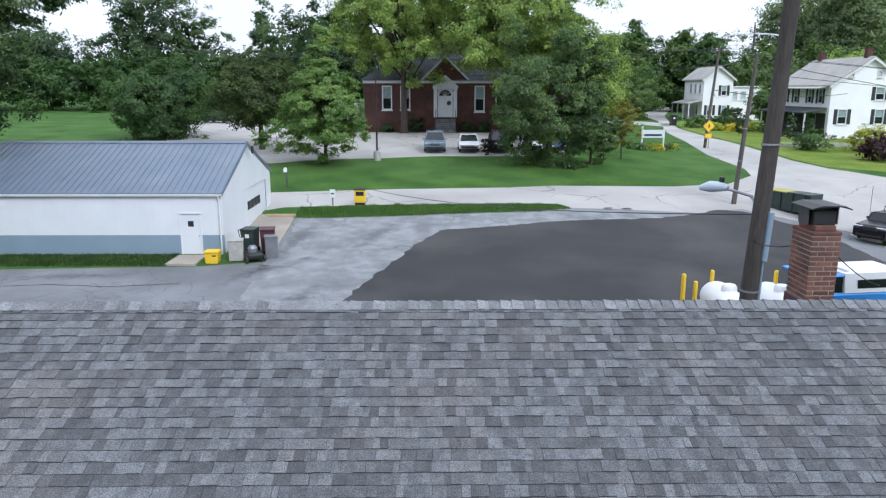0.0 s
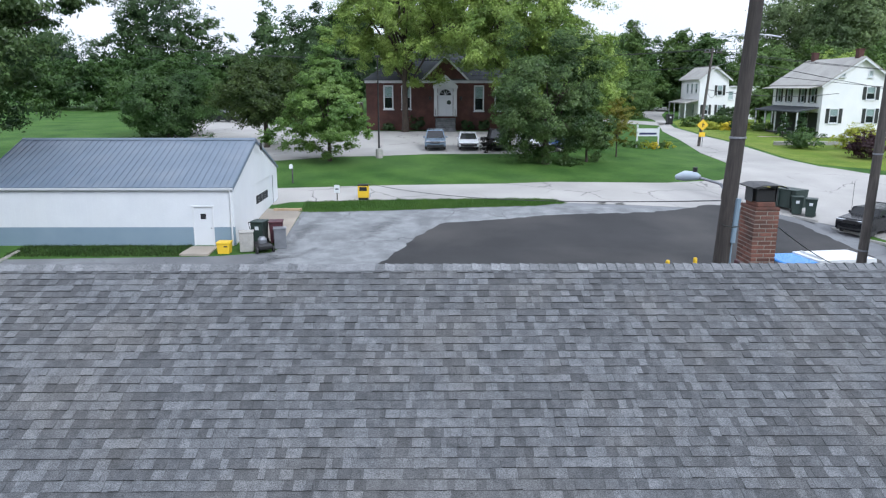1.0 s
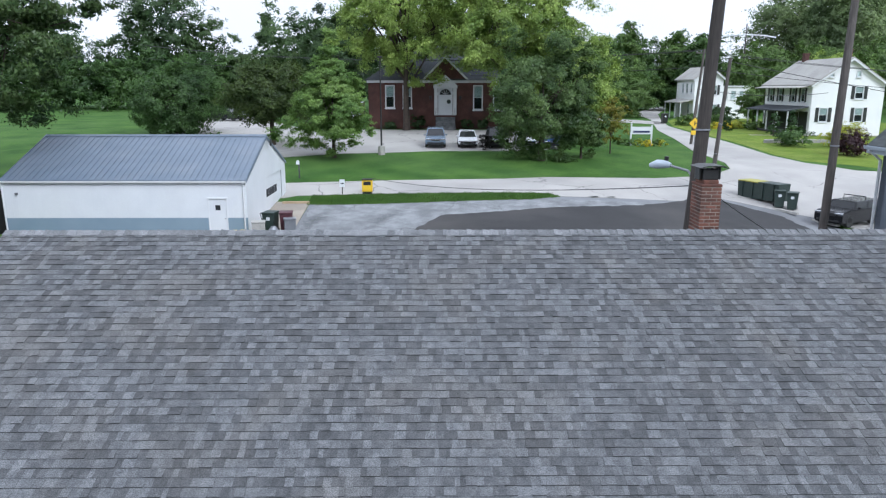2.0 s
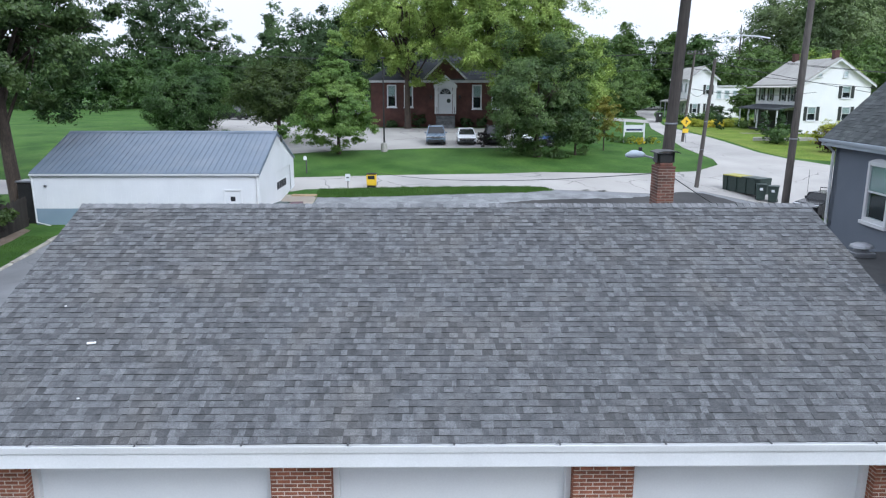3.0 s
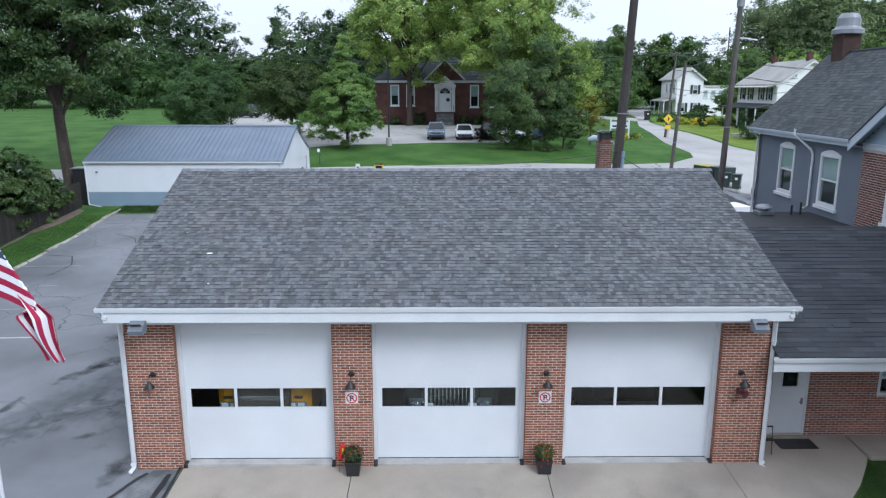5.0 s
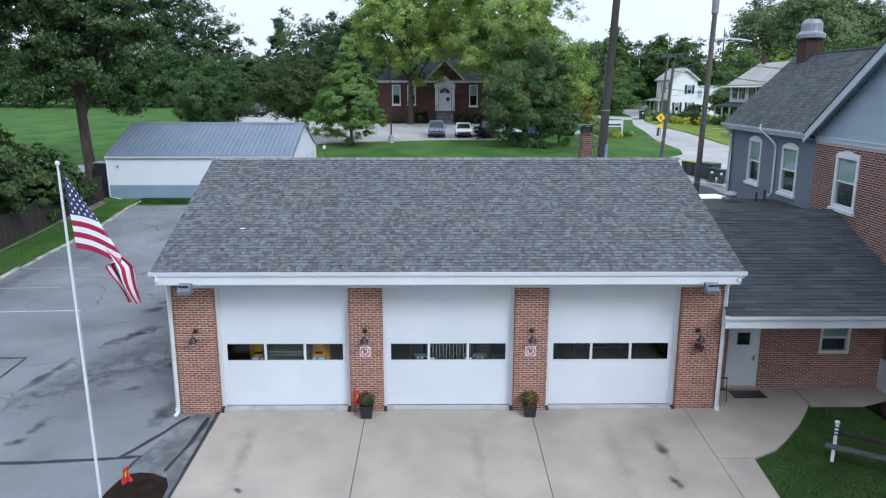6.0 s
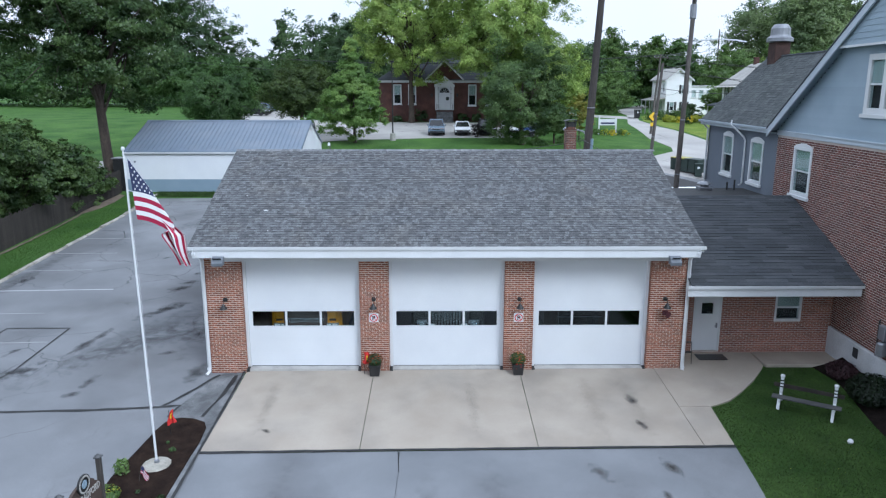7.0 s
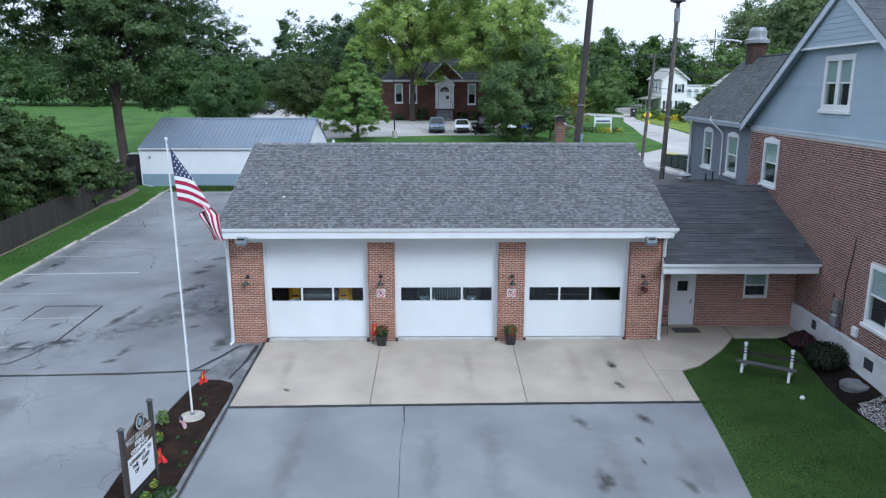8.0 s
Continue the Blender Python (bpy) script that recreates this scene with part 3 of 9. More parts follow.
# back street, and the side street that it joins
laid("road", [(-70, 36.5), (-10.2, 39.0), (-9.4, 39.65), (-2.6, 40.3), (4.3, 40.6), (7.3, 40.4), (8.0, 39.4), (11, 39.54), (15.9, 39.54), (19, 41), (24, 36), (26, 31), (60, 28), (60, 46), (35.3, 52.5), (32.8, 56.2), (31.9, 61),
     (32.0, 70), (31.7, 80), (32.6, 94), (35.3, 106), (42, 130), (60, 180), (57, 182), (38, 132), (35, 111), (29, 87.5), (25.3, 63.8), (25.3, 55.5), (24.6, 52.5), (21.4, 48.9), (16.6, 47), (4.8, 45), (-2.9, 44.5), (-11.4, 43.5), (-70, 41.5)],
     0.03, M["road"], "pale grey worn asphalt street at a junction")
laid("rear_lot", [(-34, 130), (-33, 86), (-24, 60), (-13.3, 53.8), (-8.2, 55.9), (-4.9, 56.3), (-0.7, 57.5), (7.4, 57.6), (11.4, 60.2), (12, 74.5), (5.3, 75.8), (-8.4, 76.5), (-16, 78), (-24, 95), (-27, 130)], 0.025, M["road"], "pale asphalt car park in front of the brick hall", category="car park")
# this lawn is coloured as sunlit, brighter than the grass around it
laid("garden_lawn", [(33.2, 57.5), (38, 53.5), (62, 48), (70, 70), (70, 100), (48, 118), (39, 112), (36.2, 106), (33.2, 94), (32.4, 80), (32.7, 70), (32.5, 61.2)], 0.015, M["sunlit_turf"], "garden lawn beside the street, sunlight put into its yellow-green colour", category="lawn")
# lawn beside the drive, before the brick house
LAWN = [(6.9, -14.0), (7.17, -10.2), (7.44, -8.1), (7.63, -6.3), (7.74, -4.95), (7.9, -2.68), (8.6, -2.34), (9.2, -1.76), (9.9, -1.0), (10.5, -0.2), (10.76, 0.12)]
laid("lawn", LAWN + [(13.4, 0.12), (13.35, -12), (13.3, -16)], 0.012, M["lawn"], "dark green mown lawn beside the driveway", step=1.0)
# ramp before the doors: concrete slabs, then asphalt to the street
laid("driveway", [(-6.7, -4.93), (7.74, -4.87), (7.63, -6.3), (7.44, -8.1), (7.17, -10.2), (6.9, -14), (14, -20), (14, -30), (-14, -30), (-14, -14), (-6.66, -14)], 0.018, M["drive"], "grey asphalt driveway with a tar-sealed seam", category="driveway")

# ---- walls with openings, windows, bricks ----
def wall(u0, u1, z0, z1, d0, d1, holes=(), top=None):
    """A wall in the plane of u and z, from depth d0 to d1, with rectangular openings (ua, ub, za, zb)."""
    ge = Geo()
    us = sorted({u0, u1, *(h for q in holes for h in q[:2] if u0 < h < u1)})
    zs = sorted({z0, z1, *(h for q in holes for h in q[2:] if z0 < h < z1)})
    nu, nz = len(us) - 1, len(zs) - 1
    solid = [[not any(q[0] - 1e-6 <= us[i] and us[i + 1] <= q[1] + 1e-6 and q[2] - 1e-6 <= zs[k] and zs[k + 1] <= q[3] + 1e-6 for q in holes) for k in range(nz)] for i in range(nu)]
    pts, faces, index = [], [], {}

    def at(i, k, s):
        if (i, k, s) not in index:
            index[i, k, s] = len(pts)
            pts.append((us[i], (d0, d1)[s], zs[k]))
        return index[i, k, s]

    for i in range(nu):
        for k in range(nz):
            if solid[i][k]:
                faces += [(at(i, k, 0), at(i + 1, k, 0), at(i + 1, k + 1, 0), at(i, k + 1, 0)), (at(i, k, 1), at(i, k + 1, 1), at(i + 1, k + 1, 1), at(i + 1, k, 1))]
                for di, dk, (ia, ka), (ib, kb) in ((-1, 0, (i, k), (i, k + 1)), (1, 0, (i + 1, k), (i + 1, k + 1)), (0, -1, (i, k), (i + 1, k)), (0, 1, (i, k + 1), (i + 1, k + 1))):
                    if not (0 <= i + di < nu and 0 <= k + dk < nz and solid[i + di][k + dk]):
                        faces.append((at(ia, ka, 0), at(ib, kb, 0), at(ib, kb, 1), at(ia, ka, 1)))
    return ge.add(pts, faces)


def window(parent, u, z, w, h, m, frame_w=0.09, arch=False, twin=False, sill=True, shutters=False, bars=False, name="window", deep=0.12):
    """A sash window that faces -y before the pose m: frame, meeting rail, panes, blind and a near-black sheet behind
    for the unlit inside; u is its middle, z its foot.
    """
    at = m @ Matrix.Translation((u, 0, z))
    win = new(name)
    win.parent = parent
    win.matrix_basis = at
    f = frame_w
    ge = Geo()
    for a, b, c, d in ((-w / 2, -w / 2 + f, 0, h), (w / 2 - f, w / 2, 0, h), (-w / 2 + f, w / 2 - f, 0, f), (-w / 2 + f, w / 2 - f, h - f, h)):
        ge.box(a, b, -0.035, deep, c, d, 0.006)
    if twin:
        ge.box(-f * 0.6, f * 0.6, -0.03, deep, f, h - f, 0.006)
    if arch:
        n = 9
        top = [(-w / 2 + w * i / (n - 1), h + 0.14 * math.sin(math.pi * i / (n - 1))) for i in range(n)]
        ge.prism([(-w / 2, h - 0.01)] + top[1:-1] + [(w / 2, h - 0.01)], -0.03, 0.05, "y")
    part("window_frame", ge, M["trim"], win)
    cols = [(-w / 2 + f, w / 2 - f)] if not twin else [(-w / 2 + f, -f * 0.6), (f * 0.6, w / 2 - f)]
    for a, b in cols:
        part("meeting_rail", Geo().box(a, b, 0.01, 0.06, h * 0.5 - 0.03, h * 0.5 + 0.03), M["trim"], win)
        for c, d, y in ((f, h * 0.5, 0.04), (h * 0.5, h - f, 0.025)):
            pn = part("pane", Geo().box(a, b, y, y + 0.006, c, d), M["pane"], win)
            pn.visible_shadow = False
        part("blind", Geo().box(a, b, 0.052, 0.058, h * 0.52, h - f), M["blind"], win)
        # thin black sheet in place of the darkness indoors
        part("dark_room", Geo().box(a, b, deep, deep + 0.02, f, h - f), M["unlit"], win)
        if bars:
            part("glazing_bar", Geo().box((a + b) / 2 - 0.012, (a + b) / 2 + 0.012, 0.015, 0.05, f, h - f), M["trim"], win)
    if sill:
        part("window_sill", Geo().box(-w / 2 - 0.07, w / 2 + 0.07, -0.1, 0.04, -0.12, 0.0, 0.01), M["trim"], win)
    if shutters:
        for s in (-1, 1):
            a, b = sorted((s * (w / 2 + 0.02), s * (w / 2 + 0.42)))
            sh = Geo().box(a, b, -0.05, -0.01, 0, h, 0.005)
            for k in range(8):
                sh.box(a + 0.05, b - 0.05, -0.06, -0.045, h * (k + 0.2) / 8, h * (k + 0.7) / 8)
            part("shutter", sh, M["shutter"], win)
    return win


def brick_rows(u0, u1, z0, z1, holes=(), start=0, k=1.0):
    """The bricks (u0, u1, z0, z1) of a wall in running bond, cut at its ends and openings."""
    out = []
    BRICK_L, BRICK_H, JOINT, COURSE = 0.197 * k, 0.054 * k, 0.0145 * k, 0.0685 * k
    rows = int((z1 - z0) / COURSE)
    for r in range(rows):
        za = z0 + r * COURSE
        u = u0 - (0.5 * (BRICK_L + JOINT) if (r + start) % 2 else 0.0)
        while u < u1:
            a, b = max(u, u0), min(u + BRICK_L, u1)
            if b - a > 0.03:
                spans = [(a, b)]
                for h in holes:
                    if h[2] - 0.02 < za + BRICK_H and za < h[3] + 0.02:
                        cut = []
                        for p, q in spans:
                            if q <= h[0] or p >= h[1]:
                                cut.append((p, q))
                            else:
                                if h[0] - p > 0.03:
                                    cut.append((p, h[0]))
                                if q - h[1] > 0.03:
                                    cut.append((h[1], q))
                        spans = cut
                out += [(p, q, za, za + BRICK_H) for p, q in spans]
            u += BRICK_L + JOINT
    return out


def brick_sheet(name, rows, mat, parent, m, proud=0.005, label="", keep=0):
    """Bricks that face -y, joined into one mesh; the first few stay loose pieces that share meshes."""
    rng = np.random.default_rng(len(rows))
    loose, rest = rows[:keep], rows[keep:]
    shared = {}
    for a, b, c, d in loose:
        key = (round((b - a) * 50), round(d - c, 3))
        if key not in shared:
            w = b - a
            e = 0.004
            ge = Geo()
            ge.add([(0, 0, 0), (w, 0, 0), (w, 0, d - c), (0, 0, d - c), (e, -proud, e), (w - e, -proud, e), (w - e, -proud, d - c - e), (e, -proud, d - c - e)],
                   [(4, 5, 6, 7), (0, 1, 5, 4), (1, 2, 6, 5), (2, 3, 7, 6), (3, 0, 4, 7)])
            me = bpy.data.meshes.new("brick")
            me.from_pydata(ge.v, [], ge.f)
            me.materials.append(mat)
            shared[key] = me
        ob = new("brick", shared[key])
        ob.parent = parent
        ob.matrix_basis = m @ Matrix.Translation((a, 0, c))
    if rest:
        r = np.array(rest)
        p = proud + rng.uniform(-0.0015, 0.0015, len(r))
        e = 0.004
        z = np.zeros(len(r))
        v = np.stack([np.stack(q, 1) for q in ((r[:, 0], z, r[:, 2]), (r[:, 1], z, r[:, 2]), (r[:, 1], z, r[:, 3]), (r[:, 0], z, r[:, 3]),
            (r[:, 0] + e, -p, r[:, 2] + e), (r[:, 1] - e, -p, r[:, 2] + e), (r[:, 1] - e, -p, r[:, 3] - e), (r[:, 0] + e, -p, r[:, 3] - e))], 1).reshape(-1, 3)
        q = np.array([(4, 5, 6, 7), (0, 1, 5, 4), (1, 2, 6, 5), (2, 3, 7, 6), (3, 0, 4, 7)])
        f = (np.arange(len(r))[:, None, None] * 8 + q[None]).reshape(-1, 4)
        ob = new(name, quick_mesh(name, v, f, mat))
        ob.parent = parent
        ob.matrix_basis = m
        tagged(ob, label, kind="stuff")


def shingle_sheet(name, width, length, m, mat, parent, exposure=0.142, tabs=(0.06, 0.175), keep=None, rise=0.015, seed=3):
    """Shingle tabs on a slope: u runs along the eave from -width/2, v up the slope. keep: (u0, u1, v0, v1), the stretch of loose tabs."""
    rng = np.random.default_rng(seed)
    rows = []
    for r in range(int(length / exposure) + 1):
        u = -width / 2
        while u < width / 2 - 0.02:
            w = rng.uniform(*tabs)
            rows.append((u, min(u + w, width / 2), r * exposure + rng.uniform(-0.004, 0.004), min((r + 1) * exposure + 0.02, length), rise * rng.choice([0.45, 0.6, 0.95, 1.15])))
            u += w
    a = np.array(rows)
    if keep:
        inside = (a[:, 0] > keep[0]) & (a[:, 1] < keep[1]) & (a[:, 2] > keep[2]) & (a[:, 2] < keep[3])
        shared = {}
        for u0, u1, v0, v1, n in a[inside]:
            key = (round((u1 - u0) * 200), round(n * 1000))
            if key not in shared:
                w, dv = key[0] / 200 - 0.0025, exposure + 0.02
                me = bpy.data.meshes.new("shingle")
                me.from_pydata([(0, 0, 0), (w, 0, 0), (w, dv, 0.002), (0, dv, 0.002), (0, 0, n), (w, 0, n)], [], [(4, 5, 2, 3), (0, 1, 5, 4), (0, 4, 3), (1, 2, 5)])
                me.materials.append(mat)
                me.materials.append(M["shingle_edge"])
                me.polygons[1].material_index = 1
                shared[key] = me
            ob = new("shingle", shared[key])
            ob.parent = parent
            ob.matrix_basis = m @ Matrix.Translation((u0, v0, 0))
        a = a[~inside]
    z = np.zeros(len(a))
    g_ = 0.0025
    v = np.stack([np.stack(q, 1) for q in ((a[:, 0], a[:, 2], z), (a[:, 1] - g_, a[:, 2], z), (a[:, 1] - g_, a[:, 3], z + 0.002), (a[:, 0], a[:, 3], z + 0.002), (a[:, 0], a[:, 2], a[:, 4]), (a[:, 1] - g_, a[:, 2], a[:, 4]))], 1).reshape(-1, 3)
    k = np.arange(len(a))[:, None, None] * 6
    f4 = (k + np.array([(4, 5, 2, 3), (0, 1, 5, 4)])[None]).reshape(-1, 4)
    f3 = (k + np.array([(0, 4, 3), (1, 2, 5)])[None]).reshape(-1, 3)
    me = bpy.data.meshes.new(name)
    me.from_pydata(v.tolist(), [], f4.tolist() + f3.tolist())
    me.materials.append(mat)
    me.materials.append(M["shingle_edge"])     # dark core of the cut lower edge, also standing in for each course's shadow line
    idx = np.zeros(len(f4) + len(f3), dtype=np.int32)
    idx[1:len(f4):2] = 1
    me.polygons.foreach_set("material_index", idx)
    ob = new(name, me)
    ob.parent = parent
    ob.matrix_basis = m
    return tagged(ob, kind="stuff")


def lettering(text, size, mat, parent, m, name="lettering", depth=0.004, width=None):
    """Letters in the built-in font, as a mesh; centred, facing -y before the pose m."""
    cu = bpy.data.curves.new(name, "FONT")
    cu.body, cu.size, cu.extrude, cu.align_x, cu.resolution_u = text, size, depth, "CENTER", 2
    cu.offset = size * 0.025
    tmp = bpy.data.objects.new(name, cu)
    scene.collection.objects.link(tmp)
    dg = bpy.context.evaluated_depsgraph_get()
    me = bpy.data.meshes.new_from_object(tmp.evaluated_get(dg))
    bpy.data.objects.remove(tmp)
    bpy.data.curves.remove(cu)
    me.materials.clear()
    me.materials.append(mat)
    ob = new(name, me)
    ob.parent = parent
    xs = [v.co.x for v in me.vertices]
    s = width / (max(xs) - min(xs)) if width else 1.0
    ob.matrix_basis = m @ Matrix.Rotation(radians(90), 4, "X") @ Matrix.Diagonal((s, 1, 1, 1))
    return ob

# ---- fire station ----
X_PIERS = [(-7.83, -6.67), (-2.85, -1.9), (1.9, 2.85), (6.67, 7.83)]
TOP, EAVE_Y, EAVE_Z, RIDGE_Y, RIDGE_Z, ROOF_X, BACK = 3.75, -0.70, 4.41, 5.54, 6.88, 8.07, 11.1
station = thing("fire_station", "three-bay brick fire station with white doors and a grey shingle roof", "fire station")
SLOPE = math.atan2(RIDGE_Z - EAVE_Z, RIDGE_Y - EAVE_Y)
ROOF_L = math.hypot(RIDGE_Z - EAVE_Z, RIDGE_Y - EAVE_Y)


def station_walls():
    # side and back walls, gables, header over the doors
    for s in (-1, 1):
        a, b = sorted((s * 7.81, s * 7.6))
        part("side_wall", Geo().prism([(0.5, -0.6), (BACK, -0.6), (BACK, 4.35), (RIDGE_Y, RIDGE_Z - 0.16), (0.5, 4.45), ], a, b, "x"), M["old_brick"], station)
    part("back_wall", Geo().box(-7.6, 7.6, BACK - 0.22, BACK, -0.6, 4.35), M["old_brick"], station)
    part("header", Geo().box(-7.6, 7.6, 0.06, 0.5, TOP, 4.4), M["white"], station)
    part("frieze_board", Geo().box(-7.95, 7.95, -0.74, -0.69, 4.035, EAVE_Z - 0.1, 0.006), M["trim"], station, "deep white painted fascia under the gutter")
    part("soffit", Geo().box(-7.95, 7.95, -0.69, 0.05, 4.04, 4.06).box(-7.6, 7.6, -0.01, 0.05, TOP, 4.04), M["trim"], station)
    for s in (-1, 1):
        a, b = sorted((s * 7.95, s * 7.9))
        part("eave_return", Geo().prism([(-0.69, 4.035), (-0.69, EAVE_Z - 0.1), (0.3, EAVE_Z + 0.2), (0.3, 4.035)], a, b, "x"), M["trim"], station)
    part("floor_slab", Geo().box(-7.6, 7.6, 0.3, BACK - 0.22, -0.5, 0.03), M["concrete"], station)
    part("inner_ceiling", Geo().box(-7.6, 7.6, 0.5, BACK - 0.22, 4.2, 4.24), M["interior"], station)
    # cores of the piers; the bricks stand proud of them
    for x0, x1 in X_PIERS:
        part("pier_core", Geo().box(x0 + 0.008, x1 - 0.008, 0.008, 0.5, -0.5, 4.04), M["mortar"], station)
        part("pier_plinth", Geo().box(x0 - 0.01, x1 + 0.01, -0.02, 0.3, -0.6, -0.22, 0.01), M["concrete"], station)


def station_roof():
    for s in (0, 1):
        y = (lambda v: v) if s == 0 else (lambda v: 2 * RIDGE_Y - v)
        part("roof_deck", Geo().prism([(y(EAVE_Y), EAVE_Z - 0.05), (y(EAVE_Y), EAVE_Z - 0.015), (RIDGE_Y, RIDGE_Z - 0.015), (RIDGE_Y, RIDGE_Z - 0.06)], -ROOF_X + 0.02, ROOF_X - 0.02, "x"), M["shingle"], station)
        for side in (-1, 1):
            a, b = sorted((side * (ROOF_X - 0.02), side * (ROOF_X - 0.045)))
            part("rake_board", Geo().prism([(y(EAVE_Y), EAVE_Z - 0.22), (y(EAVE_Y), EAVE_Z - 0.055), (RIDGE_Y, RIDGE_Z - 0.065), (RIDGE_Y, RIDGE_Z - 0.23)], a, b, "x"), M["trim"], station)
        yy = sorted((y(EAVE_Y + 0.06), y(EAVE_Y + 0.03)))
        part("fascia", Geo().box(-ROOF_X, ROOF_X, *yy, EAVE_Z - 0.2, EAVE_Z - 0.05), M["trim"], station)


def gutter(x0, x1, y, z, parent, d=-1):
    """An open white gutter with a rolled lip."""
    w = 0.1 * d
    prof = [(y, z), (y, z - 0.11), (y + w * 0.8, z - 0.11), (y + w, z - 0.02), (y + w, z), (y + w - 0.012 * d, z), (y + w - 0.012 * d, z - 0.025), (y + w * 0.74, z - 0.1), (y + 0.008 * d, z - 0.1), (y + 0.008 * d, z)]
    ob = part("gutter", Geo().prism(prof, x0, x1, "x"), M["trim"], parent, "white metal gutter")
    return ob


def downspout(x, parent, out):
    """From the gutter back to the wall and down, with an elbow at the foot."""
    p = [(x + 0.03 * out, -0.76, 4.32), (x + 0.03 * out, -0.74, 4.16), (x, -0.16, 3.92), (x, -0.06, 3.78), (x, -0.06, 0.14), (x, -0.09, 0.03), (x + 0.06 * out, -0.24, -0.05)]
    ob = part("downspout", Geo().tube(p, 0.062, 4), M["trim"], parent, "white square metal downspout")
    for z in (3.3, 1.7):
        part("strap", Geo().box(x - 0.055, x + 0.055, -0.108, -0.0, z, z + 0.03), M["trim"], ob)
    for z in (4.16, 0.1):
        part("elbow", Geo().box(x - 0.055 + 0.015 * out, x + 0.055 + 0.015 * out, -0.12 if z < 1 else -0.79, -0.01 if z < 1 else -0.68, z - 0.03, z + 0.05, 0.008), M["trim"], ob)


def overhead_door(x0, x1):
    """A sectional door: white sections, a row of three panes, jambs."""
    door = thing("overhead_door", "white sectional overhead door with a row of three windows", "garage door", at=((x0 + x1) / 2, 0.27, 0.06), group="bay doors")
    w = (x1 - x0) / 2
    for s in (-1, 1):
        a, b = sorted((s * w, s * (w - 0.1)))
        part("jamb", Geo().box(a, b, -0.1, 0.12, 0.0, TOP, 0.005), M["trim"], door)
    w -= 0.1
    zs = [0.02, 0.48, 0.94, 1.37, 1.96, 2.42, 2.88, 3.34, TOP]
    for z0, z1 in zip(zs, zs[1:]):
        if z0 == 1.37:
            for za, zb in ((z0 + 0.004, 1.415), (1.925, z1 - 0.004)):
                part("window_rail", Geo().box(-w, w, 0.0, 0.05, za, zb), M["white"], door)
            xs = [-w + 0.09, -w + 0.09 + (2 * w - 0.18) / 3, w - 0.09 - (2 * w - 0.18) / 3, w - 0.09]
            for a in xs:
                part("mullion", Geo().box(a - (0.09 if a == xs[0] else 0.035), a + (0.09 if a == xs[-1] else 0.035), 0.0, 0.05, 1.415, 1.925, 0.004), M["white"], door)
            for a, b in zip(xs, xs[1:]):
                pn = part("pane", Geo().box(a + 0.03, b - 0.03, 0.022, 0.028, 1.415, 1.925), M["pane"], door)
                pn.visible_shadow = False
        else:
            part("section", Geo().box(-w, w, 0.0, 0.05, z0 + 0.0004, z1 - 0.0004), M["white"], door)
    part("bottom_seal", Geo().box(-w, w, 0.0, 0.05, -0.02, 0.02), M["dark"], door)
    part("threshold", Geo().prism([(-0.25, -0.2), (-0.25, -0.015), (-0.02, 0.01), (-0.02, -0.2)], -w - 0.08, w + 0.08, "x"), M["worn_sill"], door, "pale worn concrete threshold")
    for s in (-1, 1):
        part("bump_stop", Geo().prism([(-0.3, -0.2), (-0.3, -0.01), (-0.12, 0.03), (-0.12, -0.2)], min(s * (w + 0.0), s * (w + 0.09)), max(s * (w + 0.0), s * (w + 0.09)), "x"), M["rubber"], door, "black rubber corner stop")
    return door


station_walls()
station_roof()
gutter(-ROOF_X - 0.03, ROOF_X + 0.03, EAVE_Y, EAVE_Z - 0.01, station)
downspout(-7.88, station, -1)
downspout(7.88, station, 1)
for (a0, a1), (b0, b1) in zip(X_PIERS, X_PIERS[1:]):
    overhead_door(a1, b0)

# ---- on and about the station ----
for s in (0, 1):
    mm = Matrix.Translation((0, EAVE_Y - 0.02, EAVE_Z - 0.012)) @ Matrix.Rotation(SLOPE, 4, "X")
    if s:
        mm = Matrix.Translation((0, 2 * RIDGE_Y, 0)) @ Matrix.Rotation(radians(180), 4, "Z") @ mm
    shingle_sheet("shingles", 2 * ROOF_X, ROOF_L + 0.01, mm, M["shingle"], station, keep=(-3.0, 3.0, 3.4, 4.45) if s == 0 else None, seed=3 + s)
caps = Geo()
rng = random.Random(5)
x = -ROOF_X
while x < ROOF_X:
    w = 0.145
    t = rng.uniform(0.012, 0.022)
    zr = RIDGE_Z + 0.012
    caps.add([(x, RIDGE_Y - 0.15, zr - 0.062 + t * 0.4), (x + w, RIDGE_Y - 0.15, zr - 0.062), (x + w, RIDGE_Y, zr), (x, RIDGE_Y, zr + t), (x, RIDGE_Y + 0.15, zr - 0.062 + t * 0.4), (x + w, RIDGE_Y + 0.15, zr - 0.062)],
             [(0, 1, 2, 3), (3, 2, 5, 4), (0, 3, 4)])
    x += w
# small dark bars stand in for the drip edge's shadows along the gutter
for k in range(11):
    part("gutter_strap", Geo().box(-0.012, 0.012, -0.1, 0.02, 0.0, 0.01), M["dark_metal"], station, m=Matrix.Translation((-7.6 + k * 1.52, EAVE_Y, EAVE_Z + 0.012)) @ Matrix.Rotation(0.12, 4, "X"))
for x, y, w in ((-6.05, 1.28, 0.07), (-5.75, 0.1, 0.02), (-6.9, 2.2, 0.02)):
    single("scrap", Geo().box(-w, w, -w * 0.6, w * 0.6, 0.0, 0.012), M["flag_white"], "small pale scrap lying on the shingles", "scrap", at=(x, y, EAVE_Z + (y - EAVE_Y) * math.tan(SLOPE) + 0.012), rz=20, group="pale scraps")
